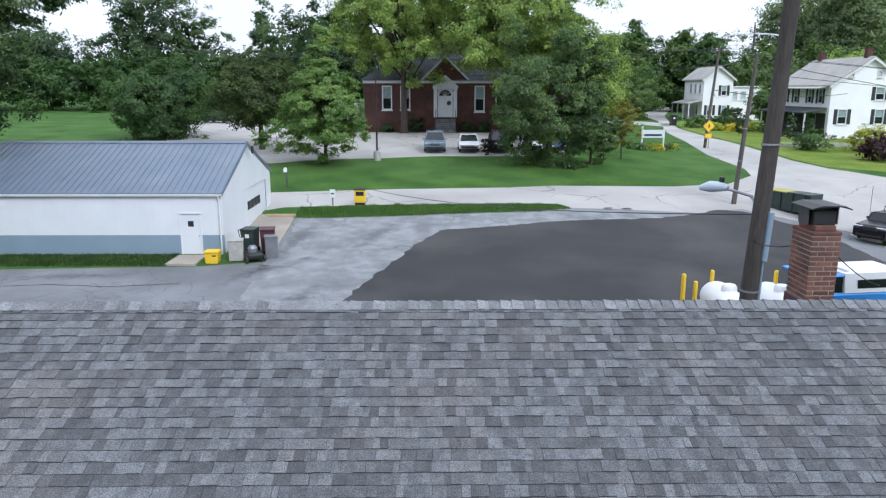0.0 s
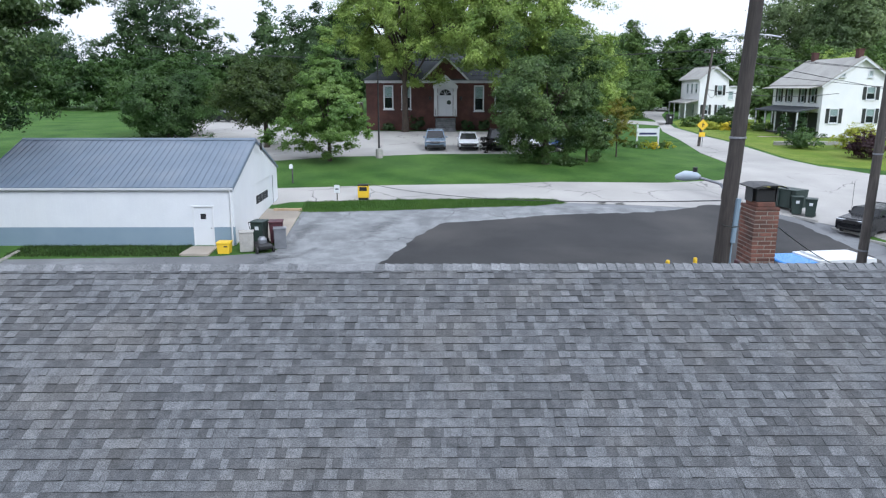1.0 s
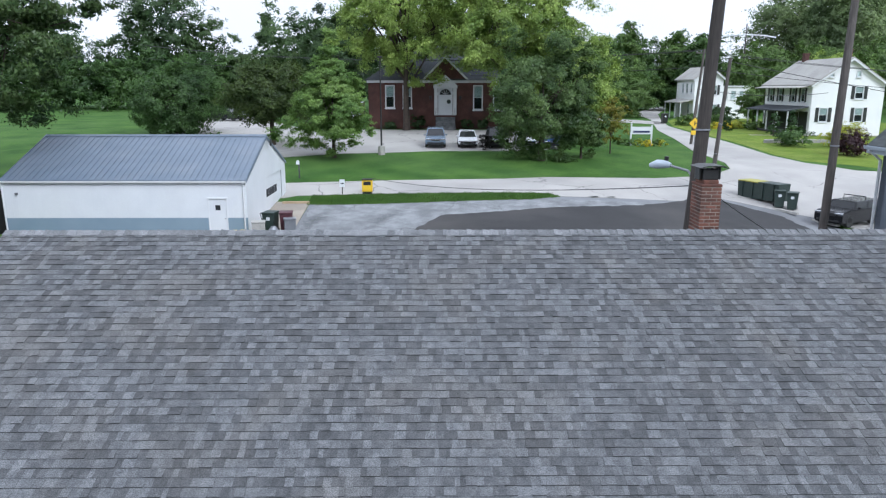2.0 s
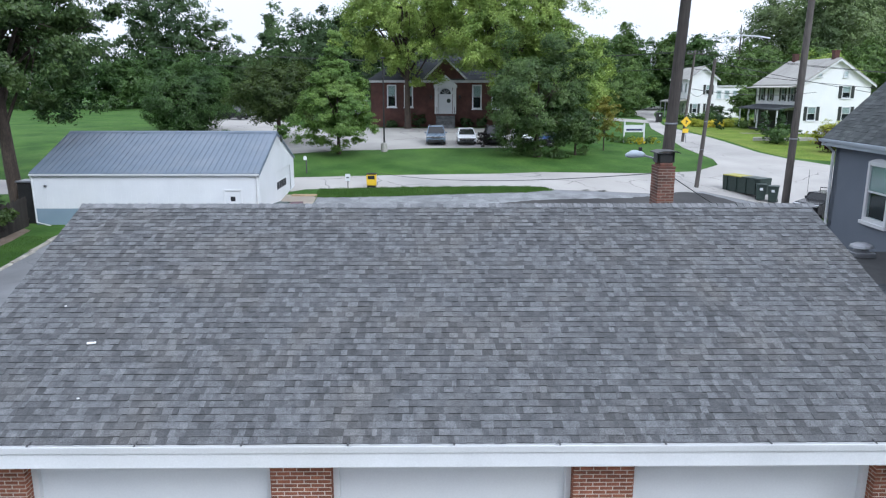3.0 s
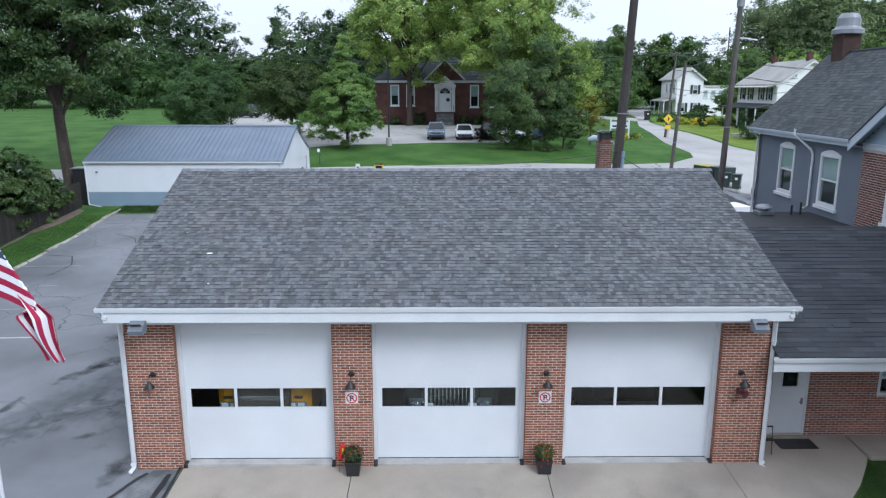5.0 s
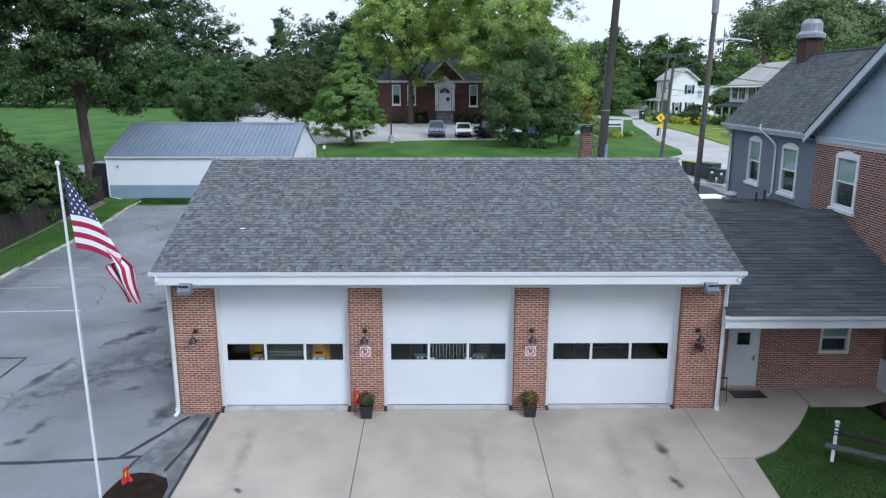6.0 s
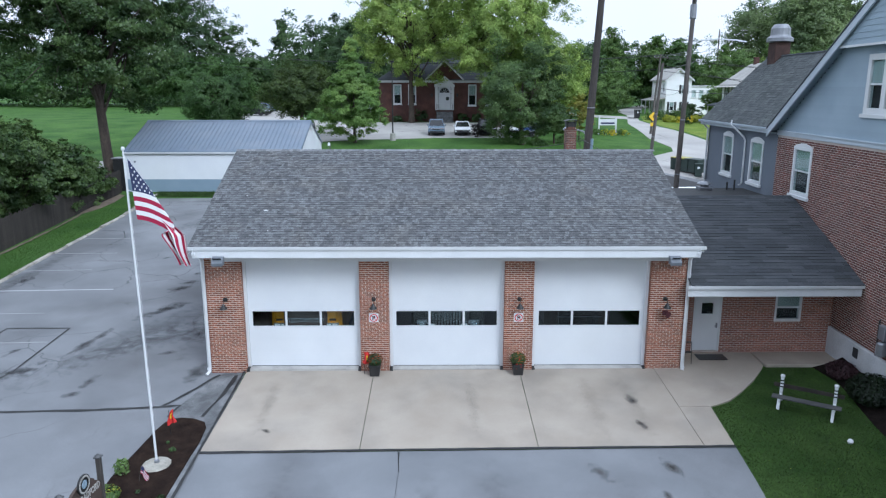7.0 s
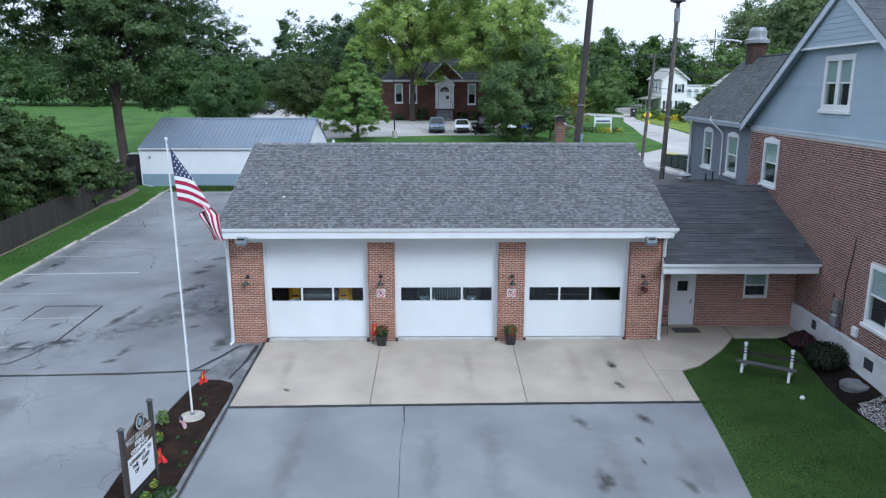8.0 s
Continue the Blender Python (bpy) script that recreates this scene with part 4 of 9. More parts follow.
tagged(part("ridge_shingles", caps, M["ridge_shingle"], station), kind="stuff")

for i, (x0, x1) in enumerate(X_PIERS):
    brick_sheet("brickwork", brick_rows(x0, x1, -0.214, 4.02, start=i), M["brick"], station, pose(0, 0, 0), label="red facing brick with pale joints", keep=(0, 150, 150, 0)[i])
    for side in (0, 1):                       # the returns beside the doors
        if (i == 0 and side == 0) or (i == 3 and side == 1):
            continue
        mm = Matrix.Translation((x1, 0, 0)) @ Matrix.Rotation(radians(90), 4, "Z") if side else Matrix.Translation((x0, 0.4, 0)) @ Matrix.Rotation(radians(-90), 4, "Z")
        brick_sheet("return_brickwork", brick_rows(0.0, 0.4, -0.214, 4.02, start=i + 1), M["brick"], station, mm)
for s in (-1, 1):
    mm = Matrix.Translation((-7.83, 11.0, 0)) @ Matrix.Rotation(radians(-90), 4, "Z") if s < 0 else Matrix.Translation((7.83, 0.0, 0)) @ Matrix.Rotation(radians(90), 4, "Z")
    brick_sheet("side_brickwork", brick_rows(0.0, 11.0, -0.4, 4.2), M["brick"], station, mm)


def barn_light(x, z):
    lamp = thing("barn_light", "black gooseneck barn light on a brick pier", "wall lamp", at=(x, -0.01, z), group="barn lights")
    part("back_plate", Geo().lathe([(0.075, 0), (0.075, 0.02), (0.05, 0.035)], 12), M["dark"], lamp, m=pose(0, 0, 0.16, 90))
    part("arm", Geo().tube([(0, -0.02, 0.16), (0, -0.14, 0.24), (0, -0.24, 0.2), (0, -0.27, 0.06)], 0.013, 6), M["dark"], lamp)
    part("shade", Geo().lathe([(0.028, 0.08), (0.045, 0.055), (0.065, 0.01), (0.118, -0.05), (0.124, -0.085), (0.112, -0.08), (0.05, 0.0)], 14, (0, -0.27, 0)), M["dark"], lamp, "black bell shade", smooth=True)
    return lamp


for x in (-7.22, -2.39, 2.38, 7.17):
    barn_light(x, 2.32)
horn = thing("alarm_horn", "small dark red alarm horn on the brick pier", "horn", at=(7.19, -0.01, 1.96))
part("body", Geo().box(-0.08, 0.08, -0.1, 0.0, -0.02, 0.13, 0.01), M["bin_maroon"], horn)
part("bell", Geo().lathe([(0.03, 0), (0.05, 0.06), (0.11, 0.14)], 10), M["bin_maroon"], horn, m=pose(0, -0.08, 0.04, 100, 0, 25))


def flood_light(x):
    lamp = thing("flood_light", "grey wall-mounted flood light under the eave", "flood light", at=(x, -0.745, 3.86), group="flood lights")
    part("housing", Geo().prism([(0.0, 0.0), (0.0, 0.24), (-0.1, 0.26), (-0.3, 0.08), (-0.28, -0.02)], -0.165, 0.165, "x"), M["flood_grey"], lamp)
    part("lens", Geo().box(-0.13, 0.13, -0.004, 0.004, -0.09, 0.09), M["car_glass"], lamp, m=pose(0, -0.205, 0.175, 48))
    return lamp


flood_light(-7.11)
flood_light(7.11)


def no_parking_sign(x):
    sg = thing("no_parking_sign", "square white no-parking sign with a red ring", "sign", at=(x, -0.02, 1.845), group="no parking signs")
    part("plate", Geo().box(-0.155, 0.155, 0.0, 0.008, -0.155, 0.155, 0.002), M["white"], sg)
    n = 28
    ring = Geo()
    ring.add([(r * math.cos(k * math.tau / n), -0.002, r * math.sin(k * math.tau / n)) for r in (0.105, 0.135) for k in range(n)], [(k, (k + 1) % n, n + (k + 1) % n, n + k) for k in range(n)])
    part("ring", ring, M["red"], sg, "red ring")
    lettering("P", 0.2, M["dark"], sg, pose(0, -0.003, -0.07), "letter")
    part("slash", Geo().box(-0.12, 0.12, -0.006, -0.005, -0.013, 0.013), M["red"], sg, "red slash", m=pose(0, 0, 0, 0, 45, 0))
    return sg


no_parking_sign(-2.4)
no_parking_sign(2.37)


def foliage(n, centre, radius, size, seed, flat=1.0):
    """Leaves as small bent quads strewn through a ball: vertices and faces."""
    rng = np.random.default_rng(seed)
    d = rng.normal(size=(n, 3))
    d /= np.linalg.norm(d, axis=1)[:, None]
    c = np.array(centre) + d * (rng.uniform(0.35, 1.0, n) ** 0.5)[:, None] * np.array(radius)
    return leaf_quads(c, d, size, rng, flat)


def foliage_patch(n, r, seed):
    """Low leaves spread over a small round patch."""
    return foliage(n, (0, 0, 0.03), (r, r, 0.05), 0.03, 90 + seed)


def leaf_quads(c, d, size, rng, flat=1.0, corners=4):
    n = len(c)
    nrm = d * 0.9 + rng.normal(size=(n, 3)) * 0.45 + np.array([0, 0, 0.4 * flat])
    nrm /= np.linalg.norm(nrm, axis=1)[:, None]
    a = np.cross(nrm, rng.normal(size=(n, 3)))
    a /= np.linalg.norm(a, axis=1)[:, None]
    b = np.cross(nrm, a)
    s = (size * rng.uniform(0.6, 1.3, n))[:, None]
    if corners == 3:                          # plainer leaves for far woods
        v = np.stack([c - a * s - b * s * 0.3, c + a * s - b * s * 0.1 - nrm * s * 0.2, c + b * s * 0.65 + nrm * s * 0.1], 1).reshape(-1, 3)
        return v, np.arange(n * 3).reshape(-1, 3)
    v = np.stack([c - a * s, c - b * s * 0.45 + nrm * s * 0.1, c + a * s - nrm * s * 0.25, c + b * s * 0.45 + nrm * s * 0.1], 1).reshape(-1, 3)
    f = np.arange(n * 4).reshape(-1, 4)
    return v, f


def flower_pot(x, y, seed):
    pot = thing("flower_pot", "black square planter with red and yellow flowers by a brick pier", "planter", at=(x, y, height(x, y) + 0.05), group="flower pots")
    pot.scale = (0.8, 0.8, 0.8)
    part("planter", Geo().prism([(-0.19, 0), (0.19, 0), (0.23, 0.42), (-0.23, 0.42)], -0.2, 0.2, "y").box(-0.25, 0.25, -0.22, 0.22, 0.38, 0.44, 0.01), M["dark"], pot)
    part("leaves", quick_mesh("leaves", *foliage(700, (0, 0, 0.66), (0.33, 0.3, 0.27), 0.045, seed), M["leaf_dark"]), None, pot)
    part("blossoms", quick_mesh("blossoms", *foliage(90, (0, -0.02, 0.72), (0.34, 0.32, 0.28), 0.035, seed + 1), M["flower"]), None, pot, "red and orange blossoms")
    return pot


flower_pot(-2.37, -0.3, 1)
flower_pot(2.35, -0.3, 2)


def garden_flag(x, y, tall, seed):
    fl = thing("garden_flag", "small red garden flag on a thin stake", "flag", at=(x, y, height(x, y) + 0.02), group="red garden flags")
    part("stake", Geo().tube([(0, 0, -0.1), (0, 0, tall)], 0.008, 5), M["dark"], fl)
    rows, cols = 12, 9
    pts = []
    for j in range(rows + 1):
        v = j / rows
        half = 0.045 + 0.075 * v ** 0.8 + 0.012 * math.sin(7 * v + seed)
        for k in range(cols):
            u = k / (cols - 1)
            pts.append((0.03 + half * (2 * u - 0.55) + 0.03 * math.sin(4 * v + seed), 0.035 * math.sin(u * 9 + seed + 2 * v) * (0.4 + v), tall - 0.02 - 0.4 * v - 0.05 * math.sin(u * 3 + seed)))
    face = lambda j0, j1, k0, k1: [(j * cols + k, j * cols + k + 1, (j + 1) * cols + k + 1, (j + 1) * cols + k) for j in range(j0, j1) for k in range(k0, k1)]
    part("cloth", Geo().add(pts, face(0, rows, 0, cols - 1)), M["red"], fl, "crumpled red cloth", smooth=True)
    part("emblem", Geo().add([(x, y - 0.006, z) for x, y, z in pts], face(3, 8, 3, 5)), M["yellow"], fl, smooth=True)
    return fl


garden_flag(-2.72, -0.25, 0.85, 0)
garden_flag(2.28, -0.42, 0.7, 1)
garden_flag(-7.81, -3.93, 0.75, 2)
garden_flag(-7.5, -8.4, 0.7, 3)

# engines behind the door panes
def fire_engine(x, y, mat, label, style):
    """The nose of a parked engine: cab, grille, bumper, lights, tyres. style: quad lights, round lights or plain."""
    en = thing("fire_engine", label, "fire engine", at=(x, y, 0.03), group="fire engines")
    part("cab", Geo().box(-1.2, 1.2, 0.25, 6.5, 0.55, 2.7, 0.2), mat, en)
    part("grille", wall(-0.72, 0.72, 0.85, 1.9, 0.1, 0.24, []), M["brown"] if style == "quad" else M["dark"], en)
    bars = {"quad": (20, 1.50, 1.60), "round": (13, 1.36, 1.88), "plain": (0, 0, 0)}[style]
    for k in range(bars[0]):
        u = -0.6 + k * 1.2 / (bars[0] - 1)
        part("grille_bar", Geo().box(u - 0.012, u + 0.012, 0.06, 0.1, bars[1], bars[2]), M["chrome"], en)
    if style == "quad":
        part("grille_rim", Geo().box(-0.66, 0.66, 0.05, 0.1, 1.61, 1.64), M["chrome"], en)
    part("bumper", Geo().box(-1.25, 1.25, -0.1, 0.24, 0.45, 0.8, 0.04), M["chrome"], en)
    part("chrome_strip", Geo().box(-0.8, 0.8, 0.0, 0.1, 1.16, 1.19, 0.008), M["chrome"], en)
    for s in (-1, 1):
        if style == "round":
            part("fender", Geo().box(s * 0.95 - 0.28, s * 0.95 + 0.28, 0.1, 0.3, 0.9, 1.95, 0.09), mat, en)
            part("bezel", Geo().box(s * 0.88 - 0.2, s * 0.88 + 0.2, 0.05, 0.12, 1.40, 1.56, 0.03), M["chrome"], en, "chrome light bezel")
            part("headlight", Geo().lathe([(0.02, 0.1), (0.09, 0.08), (0.12, 0.0), (0.14, -0.02)], 16), M["chrome"], en, m=pose(s * 0.9, 0.04, 1.37, 90))
            part("lamp_lens", Geo().lathe([(0.01, 0.02), (0.05, 0.015), (0.075, 0.0)], 16), M["car_glass"], en, "dark glassy headlight lens", m=pose(s * 0.9, -0.06, 1.37, 90))
            part("marker", Geo().box(s * 0.95 - 0.2, s * 0.95 + 0.2, 0.07, 0.11, 1.17, 1.24, 0.01), M["engine_yellow"], en, "amber marker light")
            part("fog_lamp", Geo().box(s * 0.55 - 0.11, s * 0.55 + 0.11, 0.03, 0.09, 1.34, 1.42, 0.01), M["flag_white"], en)
        elif style == "quad":
            part("bezel", Geo().box(s * 0.86 - 0.25, s * 0.86 + 0.25, 0.18, 0.26, 1.16, 1.42, 0.02), M["grey_metal"], en, "grey light bezel")
            for q in (-0.115, 0.115):
                part("lamp_lens", Geo().box(s * 0.86 + q - 0.085, s * 0.86 + q + 0.085, 0.165, 0.185, 1.26, 1.40, 0.008), M["flag_white"], en, "pale headlight lens")
                part("lower_lens", Geo().box(s * 0.86 + q - 0.085, s * 0.86 + q + 0.085, 0.165, 0.185, 1.17, 1.25, 0.008), M["dark_metal"], en)
            part("marker", Geo().box(s * 0.9 - 0.12, s * 0.9 + 0.12, 0.2, 0.26, 1.50, 1.57, 0.02), M["brown"], en)
        part("tyre", Geo().lathe([(0.2, -0.14), (0.48, -0.14), (0.5, -0.08), (0.5, 0.08), (0.48, 0.14), (0.2, 0.14)], 20), M["rubber"], en, m=pose(s * 1.02, 1.6, 0.5, 0, 90))
    part("windscreen", Geo().box(-1.05, 1.05, 0.22, 0.26, 2.0, 2.6), M["unlit"], en)
    return en


fire_engine(-4.75, 0.44, M["engine_yellow"], "yellow fire engine parked inside behind the door", "quad")
fire_engine(0.05, 0.46, M["dark"], "dark truck with round chrome headlights parked inside", "round")
fire_engine(4.8, 2.0, M["brown"], "dark brown engine parked further inside the bay", "plain")

# brick chimney that rises behind the ridge
CH = (5.05, 6.46)
stack = thing("chimney", "red brick chimney with a metal rain cap behind the ridge", "chimney", at=(*CH, 6.3))
CW, CD = 0.195, 0.27                           # half width and half depth
part("stack_core", Geo().box(-CW + 0.006, CW - 0.006, -CD + 0.006, CD - 0.006, -0.4, 1.3), M["soot_mortar"], stack)
for k in range(4):
    a, b = (CW, CD) if k % 2 == 0 else (CD, CW)
    mm = Matrix.Rotation(radians(90 * k), 4, "Z") @ Matrix.Translation((0, -b + 0.006, 0))
    brick_sheet("brickwork", brick_rows(-a, a, 0.40, 1.30, start=k), M["soot_brick"], stack, mm, proud=0.008, keep=70)
part("painted_base", Geo().box(-CW - 0.02, CW + 0.02, -CD - 0.02, CD + 0.02, -0.4, 0.38, 0.01), M["bin_maroon"], stack)
part("crown", Geo().box(-CW - 0.008, CW + 0.008, -CD - 0.008, CD + 0.008, 1.29, 1.345, 0.01).box(-CW + 0.05, CW - 0.05, -CD + 0.05, CD - 0.05, 1.345, 1.42, 0.01), M["soot_brick"], stack)
part("flue", Geo().box(-0.15, 0.15, -0.18, 0.18, 1.42, 1.62, 0.01), M["dark"], stack)
part("rain_cap", Geo().prism([(-0.25, 1.66), (-0.1, 1.70), (0.2, 1.695), (0.29, 1.655), (0.29, 1.64), (0.2, 1.68), (-0.1, 1.685), (-0.25, 1.645)], -0.29, 0.29, "y"), M["dark"], stack, "folded dark metal rain cap")
for sx in (-1, 1):
    part("cap_leg", Geo().box(sx * 0.2 - 0.01, sx * 0.2 + 0.01, -0.12, 0.12, 1.42, 1.67), M["dark_metal"], stack)

# ---- concrete before the doors, walkway, seams, flower bed ----
apron = tagged(new("pavement"), "pale concrete apron slabs with dark joints before the bay doors", "pavement", kind="structure")
for poly in ([(-6.69, -4.9), (-2.43, -4.86), (-2.43, 0.4), (-6.67, 0.4)], [(-2.41, -4.86), (2.40, -4.83), (2.42, 0.4), (-2.41, 0.4)], [(2.42, -4.83), (6.90, -4.82), (6.95, 0.4), (2.44, 0.4)],
             [(6.92, -4.82), (7.73, -4.82), (7.88, -2.66), (7.5, -2.66), (6.93, -2.66)], [(6.94, -2.64), (7.92, -2.64), (8.6, -2.30), (9.2, -1.72), (9.9, -0.96), (10.5, -0.17), (10.75, 0.2), (10.75, 1.28), (7.85, 1.28), (7.83, 0.0), (6.96, 0.0)]):
    ge = drape(poly, 0.045, 1.2, 0.12)
    sl = part("slab", ge, M["concrete"], apron)
landing = single("landing", Geo().box(-1.33, 1.33, -0.58, 0.58, -0.3, 0.13, 0.015), M["concrete"], "raised concrete landing slab by the brick annex", "slab", at=(12.12, 0.68, 0.0))


def ribbon(name, pts, w, lift, mat, seed=0, jag=0.25, label="", category="seam"):
    """A thin uneven strip of sealant or paint along points on the ground."""
    rng = random.Random(seed)
    fine = []
    for (xa, ya), (xb, yb) in zip(pts, pts[1:]):
        n = max(2, int(math.hypot(xb - xa, yb - ya) / 0.35))
        fine += [(xa + (xb - xa) * k / n, ya + (yb - ya) * k / n) for k in range(n)]
    fine.append(pts[-1])
    ge = Geo()
    out = []
    for i, (px, py) in enumerate(fine):
        qx, qy = fine[min(i + 1, len(fine) - 1)]
        rx, ry = fine[max(i - 1, 0)]
        d = Vector((qx - rx, qy - ry)).normalized()
        for s in (-1, 1):
            o = s * w * 0.5 * (1 + rng.uniform(-jag, jag))
            ax, ay = px - d.y * o, py + d.x * o
            out.append((ax, ay, height(ax, ay) + lift))
    ge.add(out, [(2 * i, 2 * i + 1, 2 * i + 3, 2 * i + 2) for i in range(len(fine) - 1)])
    return tagged(part(name, ge, mat), label, category, kind="structure")


ribbon("tar_seam", [(-6.72, -4.92), (-2, -4.88), (3, -4.86), (7.73, -4.86)], 0.1, 0.05, M["tar"], 1, label="black tar seam along the concrete edge")
laid("worn_strip", [(-6.72, -4.95), (-6.69, -14), (-6.84, -14), (-6.86, -9), (-6.86, -5.0)], 0.05, M["worn_concrete"], "rough worn concrete strip between mulch and drive", category="concrete strip")
laid("worn_patch", [(-8.14, -2.25), (-7.7, -0.6), (-7.4, -0.05), (-6.78, -0.05), (-6.76, -4.5), (-6.9, -4.4), (-6.92, -3.55), (-7.05, -3.25), (-7.45, -3.03), (-7.8, -2.98), (-8.2, -3.05)], 0.022, M["worn_concrete"], "rough mottled concrete patch by the pier", step=0.8, category="concrete patch")
ribbon("tar_seam", [(-6.75, 0.05), (-6.72, -4.9), (-6.68, -9.4), (-6.67, -14)], 0.075, 0.056, M["tar"], 2, label="black tar seam beside the driveway")
ribbon("tar_seam", [(-20.5, -2.75), (-15, -2.58), (-11, -2.5), (-8.66, -2.32), (-8.14, -2.25), (-8.25, -2.95)], 0.10, 0.034, M["tar"], 3, 0.5, label="black tar seam across the car park")
ribbon("tar_seam", [(-16.9, 2.2), (-16.84, 3.0), (-16.78, 3.75), (-14.4, 3.75), (-14.55, 0.2), (-14.9, -0.9), (-15.3, -1.6), (-16.5, -1.75)], 0.07, 0.03, M["tar"], 4, label="black tar seam round an old patch")
ribbon("tar_seam", [(-8.66, -2.3), (-8.2, -1.5), (-7.76, -0.6), (-7.5, -0.2)], 0.09, 0.036, M["tar"], 33, 0.7, label="black tar seam by the pier")
ribbon("tar_seam", [(-6.95, -0.25), (-7.0, -1.6), (-7.25, -2.95)], 0.11, 0.036, M["tar"], 34, 0.7, label="black tar seam by the pier")
for i, (x, y, r) in enumerate(((-7.45, -4.8, 0.16), (-7.7, -4.45, 0.09), (-7.62, -6.7, 0.1), (-7.15, -7.5, 0.12), (-7.05, -8.1, 0.2), (-6.98, -6.95, 0.18), (-7.9, -7.4, 0.1))):
    single("weed", quick_mesh("weed", *foliage_patch(20 + int(r * 350), r * 0.62, i), M["leaf_dark"]), None, "low green weed in the dark mulch", "weed", at=(x, y, height(x, y) + 0.05), group="weeds in the mulch")
for i, pts in enumerate(([(-20.0, 25.6), (-16.5, 26.0), (-13.8, 25.7), (-11.0, 26.1)], [(-8.4, 26.2), (-6.2, 25.4), (-4.6, 25.6)], [(-7.6, 30.5), (-6.9, 33.0), (-7.3, 36.8)], [(-18.4, 23.2), (-17.0, 22.4), (-16.4, 21.2)], [(-20.2, 19.0), (-18.6, 18.7), (-17.9, 17.2), (-18.2, 15.4)])):
    ribbon("crack", pts, 0.04, 0.027, M["tar"], 50 + i, 0.9, "dark broken crack in the old asphalt", "crack")
ribbon("crack", [(-1.36, -4.95), (-1.32, -5.9)], 0.035, 0.024, M["tar"], 6, 0.9, "dark broken crack in the driveway", "crack")
ribbon("crack", [(-1.32, -5.9), (-1.37, -7.4), (-1.28, -10.2)], 0.012, 0.024, M["tar"], 7, 0.9, "fine dark crack in the driveway", "crack")
ribbon("parking_line", [(-20.4, 8.05), (-14.7, 8.3)], 0.1, 0.027, M["line"], 10, 0.12, "worn white parking line on old asphalt", "parking line")
for i, (a, b) in enumerate((((-20.4, 5.2), (-16.2, 5.35)), ((-20.4, 2.3), (-14.6, 2.5)), ((-20.4, -0.3), (-15.2, -0.2)), ((-20.4, 11.0), (-17, 11.2)), ((-20.5, 14.0), (-17, 14.1)), ((-20.5, 17.0), (-17.4, 17.1)))):
    ribbon("parking_line", [a, b], 0.08, 0.027, M["faint_line"], 20 + i, 0.2, "nearly worn-off parking line on old asphalt", "parking line")
DISC = Geo().add([(0, 0, 0)] + [(math.cos(k * math.tau / 24), math.sin(k * math.tau / 24), 0) for k in range(24)], [(0, k + 1, (k + 1) % 24 + 1) for k in range(24)])


def smudge(a, b, w, mat, lift=0.03, label="dark stain on the asphalt"):
    """A long soft stain from a to b on the ground."""
    (xa, ya), (xb, yb) = a, b
    x, y, ln = (xa + xb) / 2, (ya + yb) / 2, math.hypot(xb - xa, yb - ya) / 2 + w
    sy_ = (height(x, y + 0.5) - height(x, y - 0.5))
    ob = part("stain", DISC.mesh("stain", mat), None, m=Matrix.Translation((x, y, height(x, y) + lift)) @ Matrix.Rotation(math.atan(sy_), 4, "X") @ Matrix.Rotation(math.atan2(yb - ya, xb - xa), 4, "Z") @ Matrix.Diagonal((ln, w, 1, 1)))
    return tagged(ob, label, "stain", kind="structure")


PATCHES = [((-12.1, 8.1), (-11.5, 8.5), 0.45), ((-11.9, 9.0), (-11.4, 9.35), 0.35), ((-12.4, 4.6), (-11.0, 6.3), 0.38), ((-11.6, 5.7), (-10.9, 6.5), 0.5), ((-10.1, 1.5), (-9.6, 1.6), 0.25), ((-12.1, -1.55), (-11.6, -1.35), 0.25), ((-14.8, 0.05), (-13.8, 0.4), 0.3),
           ((-16.0, -0.35), (-15.6, 0.15), 0.35), ((-15.5, 1.3), (-15.3, 2.0), 0.2), ((-19.4, 6.0), (-19.1, 6.9), 0.4), ((-19.4, 9.0), (-19.2, 9.9), 0.35), ((-18.3, 3.2), (-18.0, 3.8), 0.2), ((-11.7, 10.5), (-11.2, 10.8), 0.4), ((-8.4, -0.6), (-8.3, 0.6), 0.45), ((-11.7, -1.0), (-11.6, -0.2), 0.25), ((-14.05, -2.1), (-13.8, -1.8), 0.15), ((-13.5, 0.9), (-12.6, 4.0), 0.3), ((-9.3, 13.5), (-9.0, 14.6), 0.5), ((-14.2, 13), (-14.0, 13.3), 0.15)]
OILS = [((5.6, -2.05), (5.7, -2.45), 0.26), ((5.45, -3.4), (5.6, -3.9), 0.15), ((3.7, -5.7), (3.95, -6.3), 0.28), ((5.55, -5.4), (5.85, -6.2), 0.24), ((5.2, -6.8), (5.3, -7.3), 0.14), ((3.8, -8.4), (3.9, -9.4), 0.35), ((5.8, -8.8), (6.0, -9.4), 0.25), ((5.05, -7.9), (5.1, -8.3), 0.1), ((-5.2, -3.8), (-5.1, -3.9), 0.12)]
for i, (a, b, w) in enumerate(PATCHES):
    smudge(a, b, w, M["blot"], 0.03 + 0.0006 * i, "dark tar blot on the old asphalt")
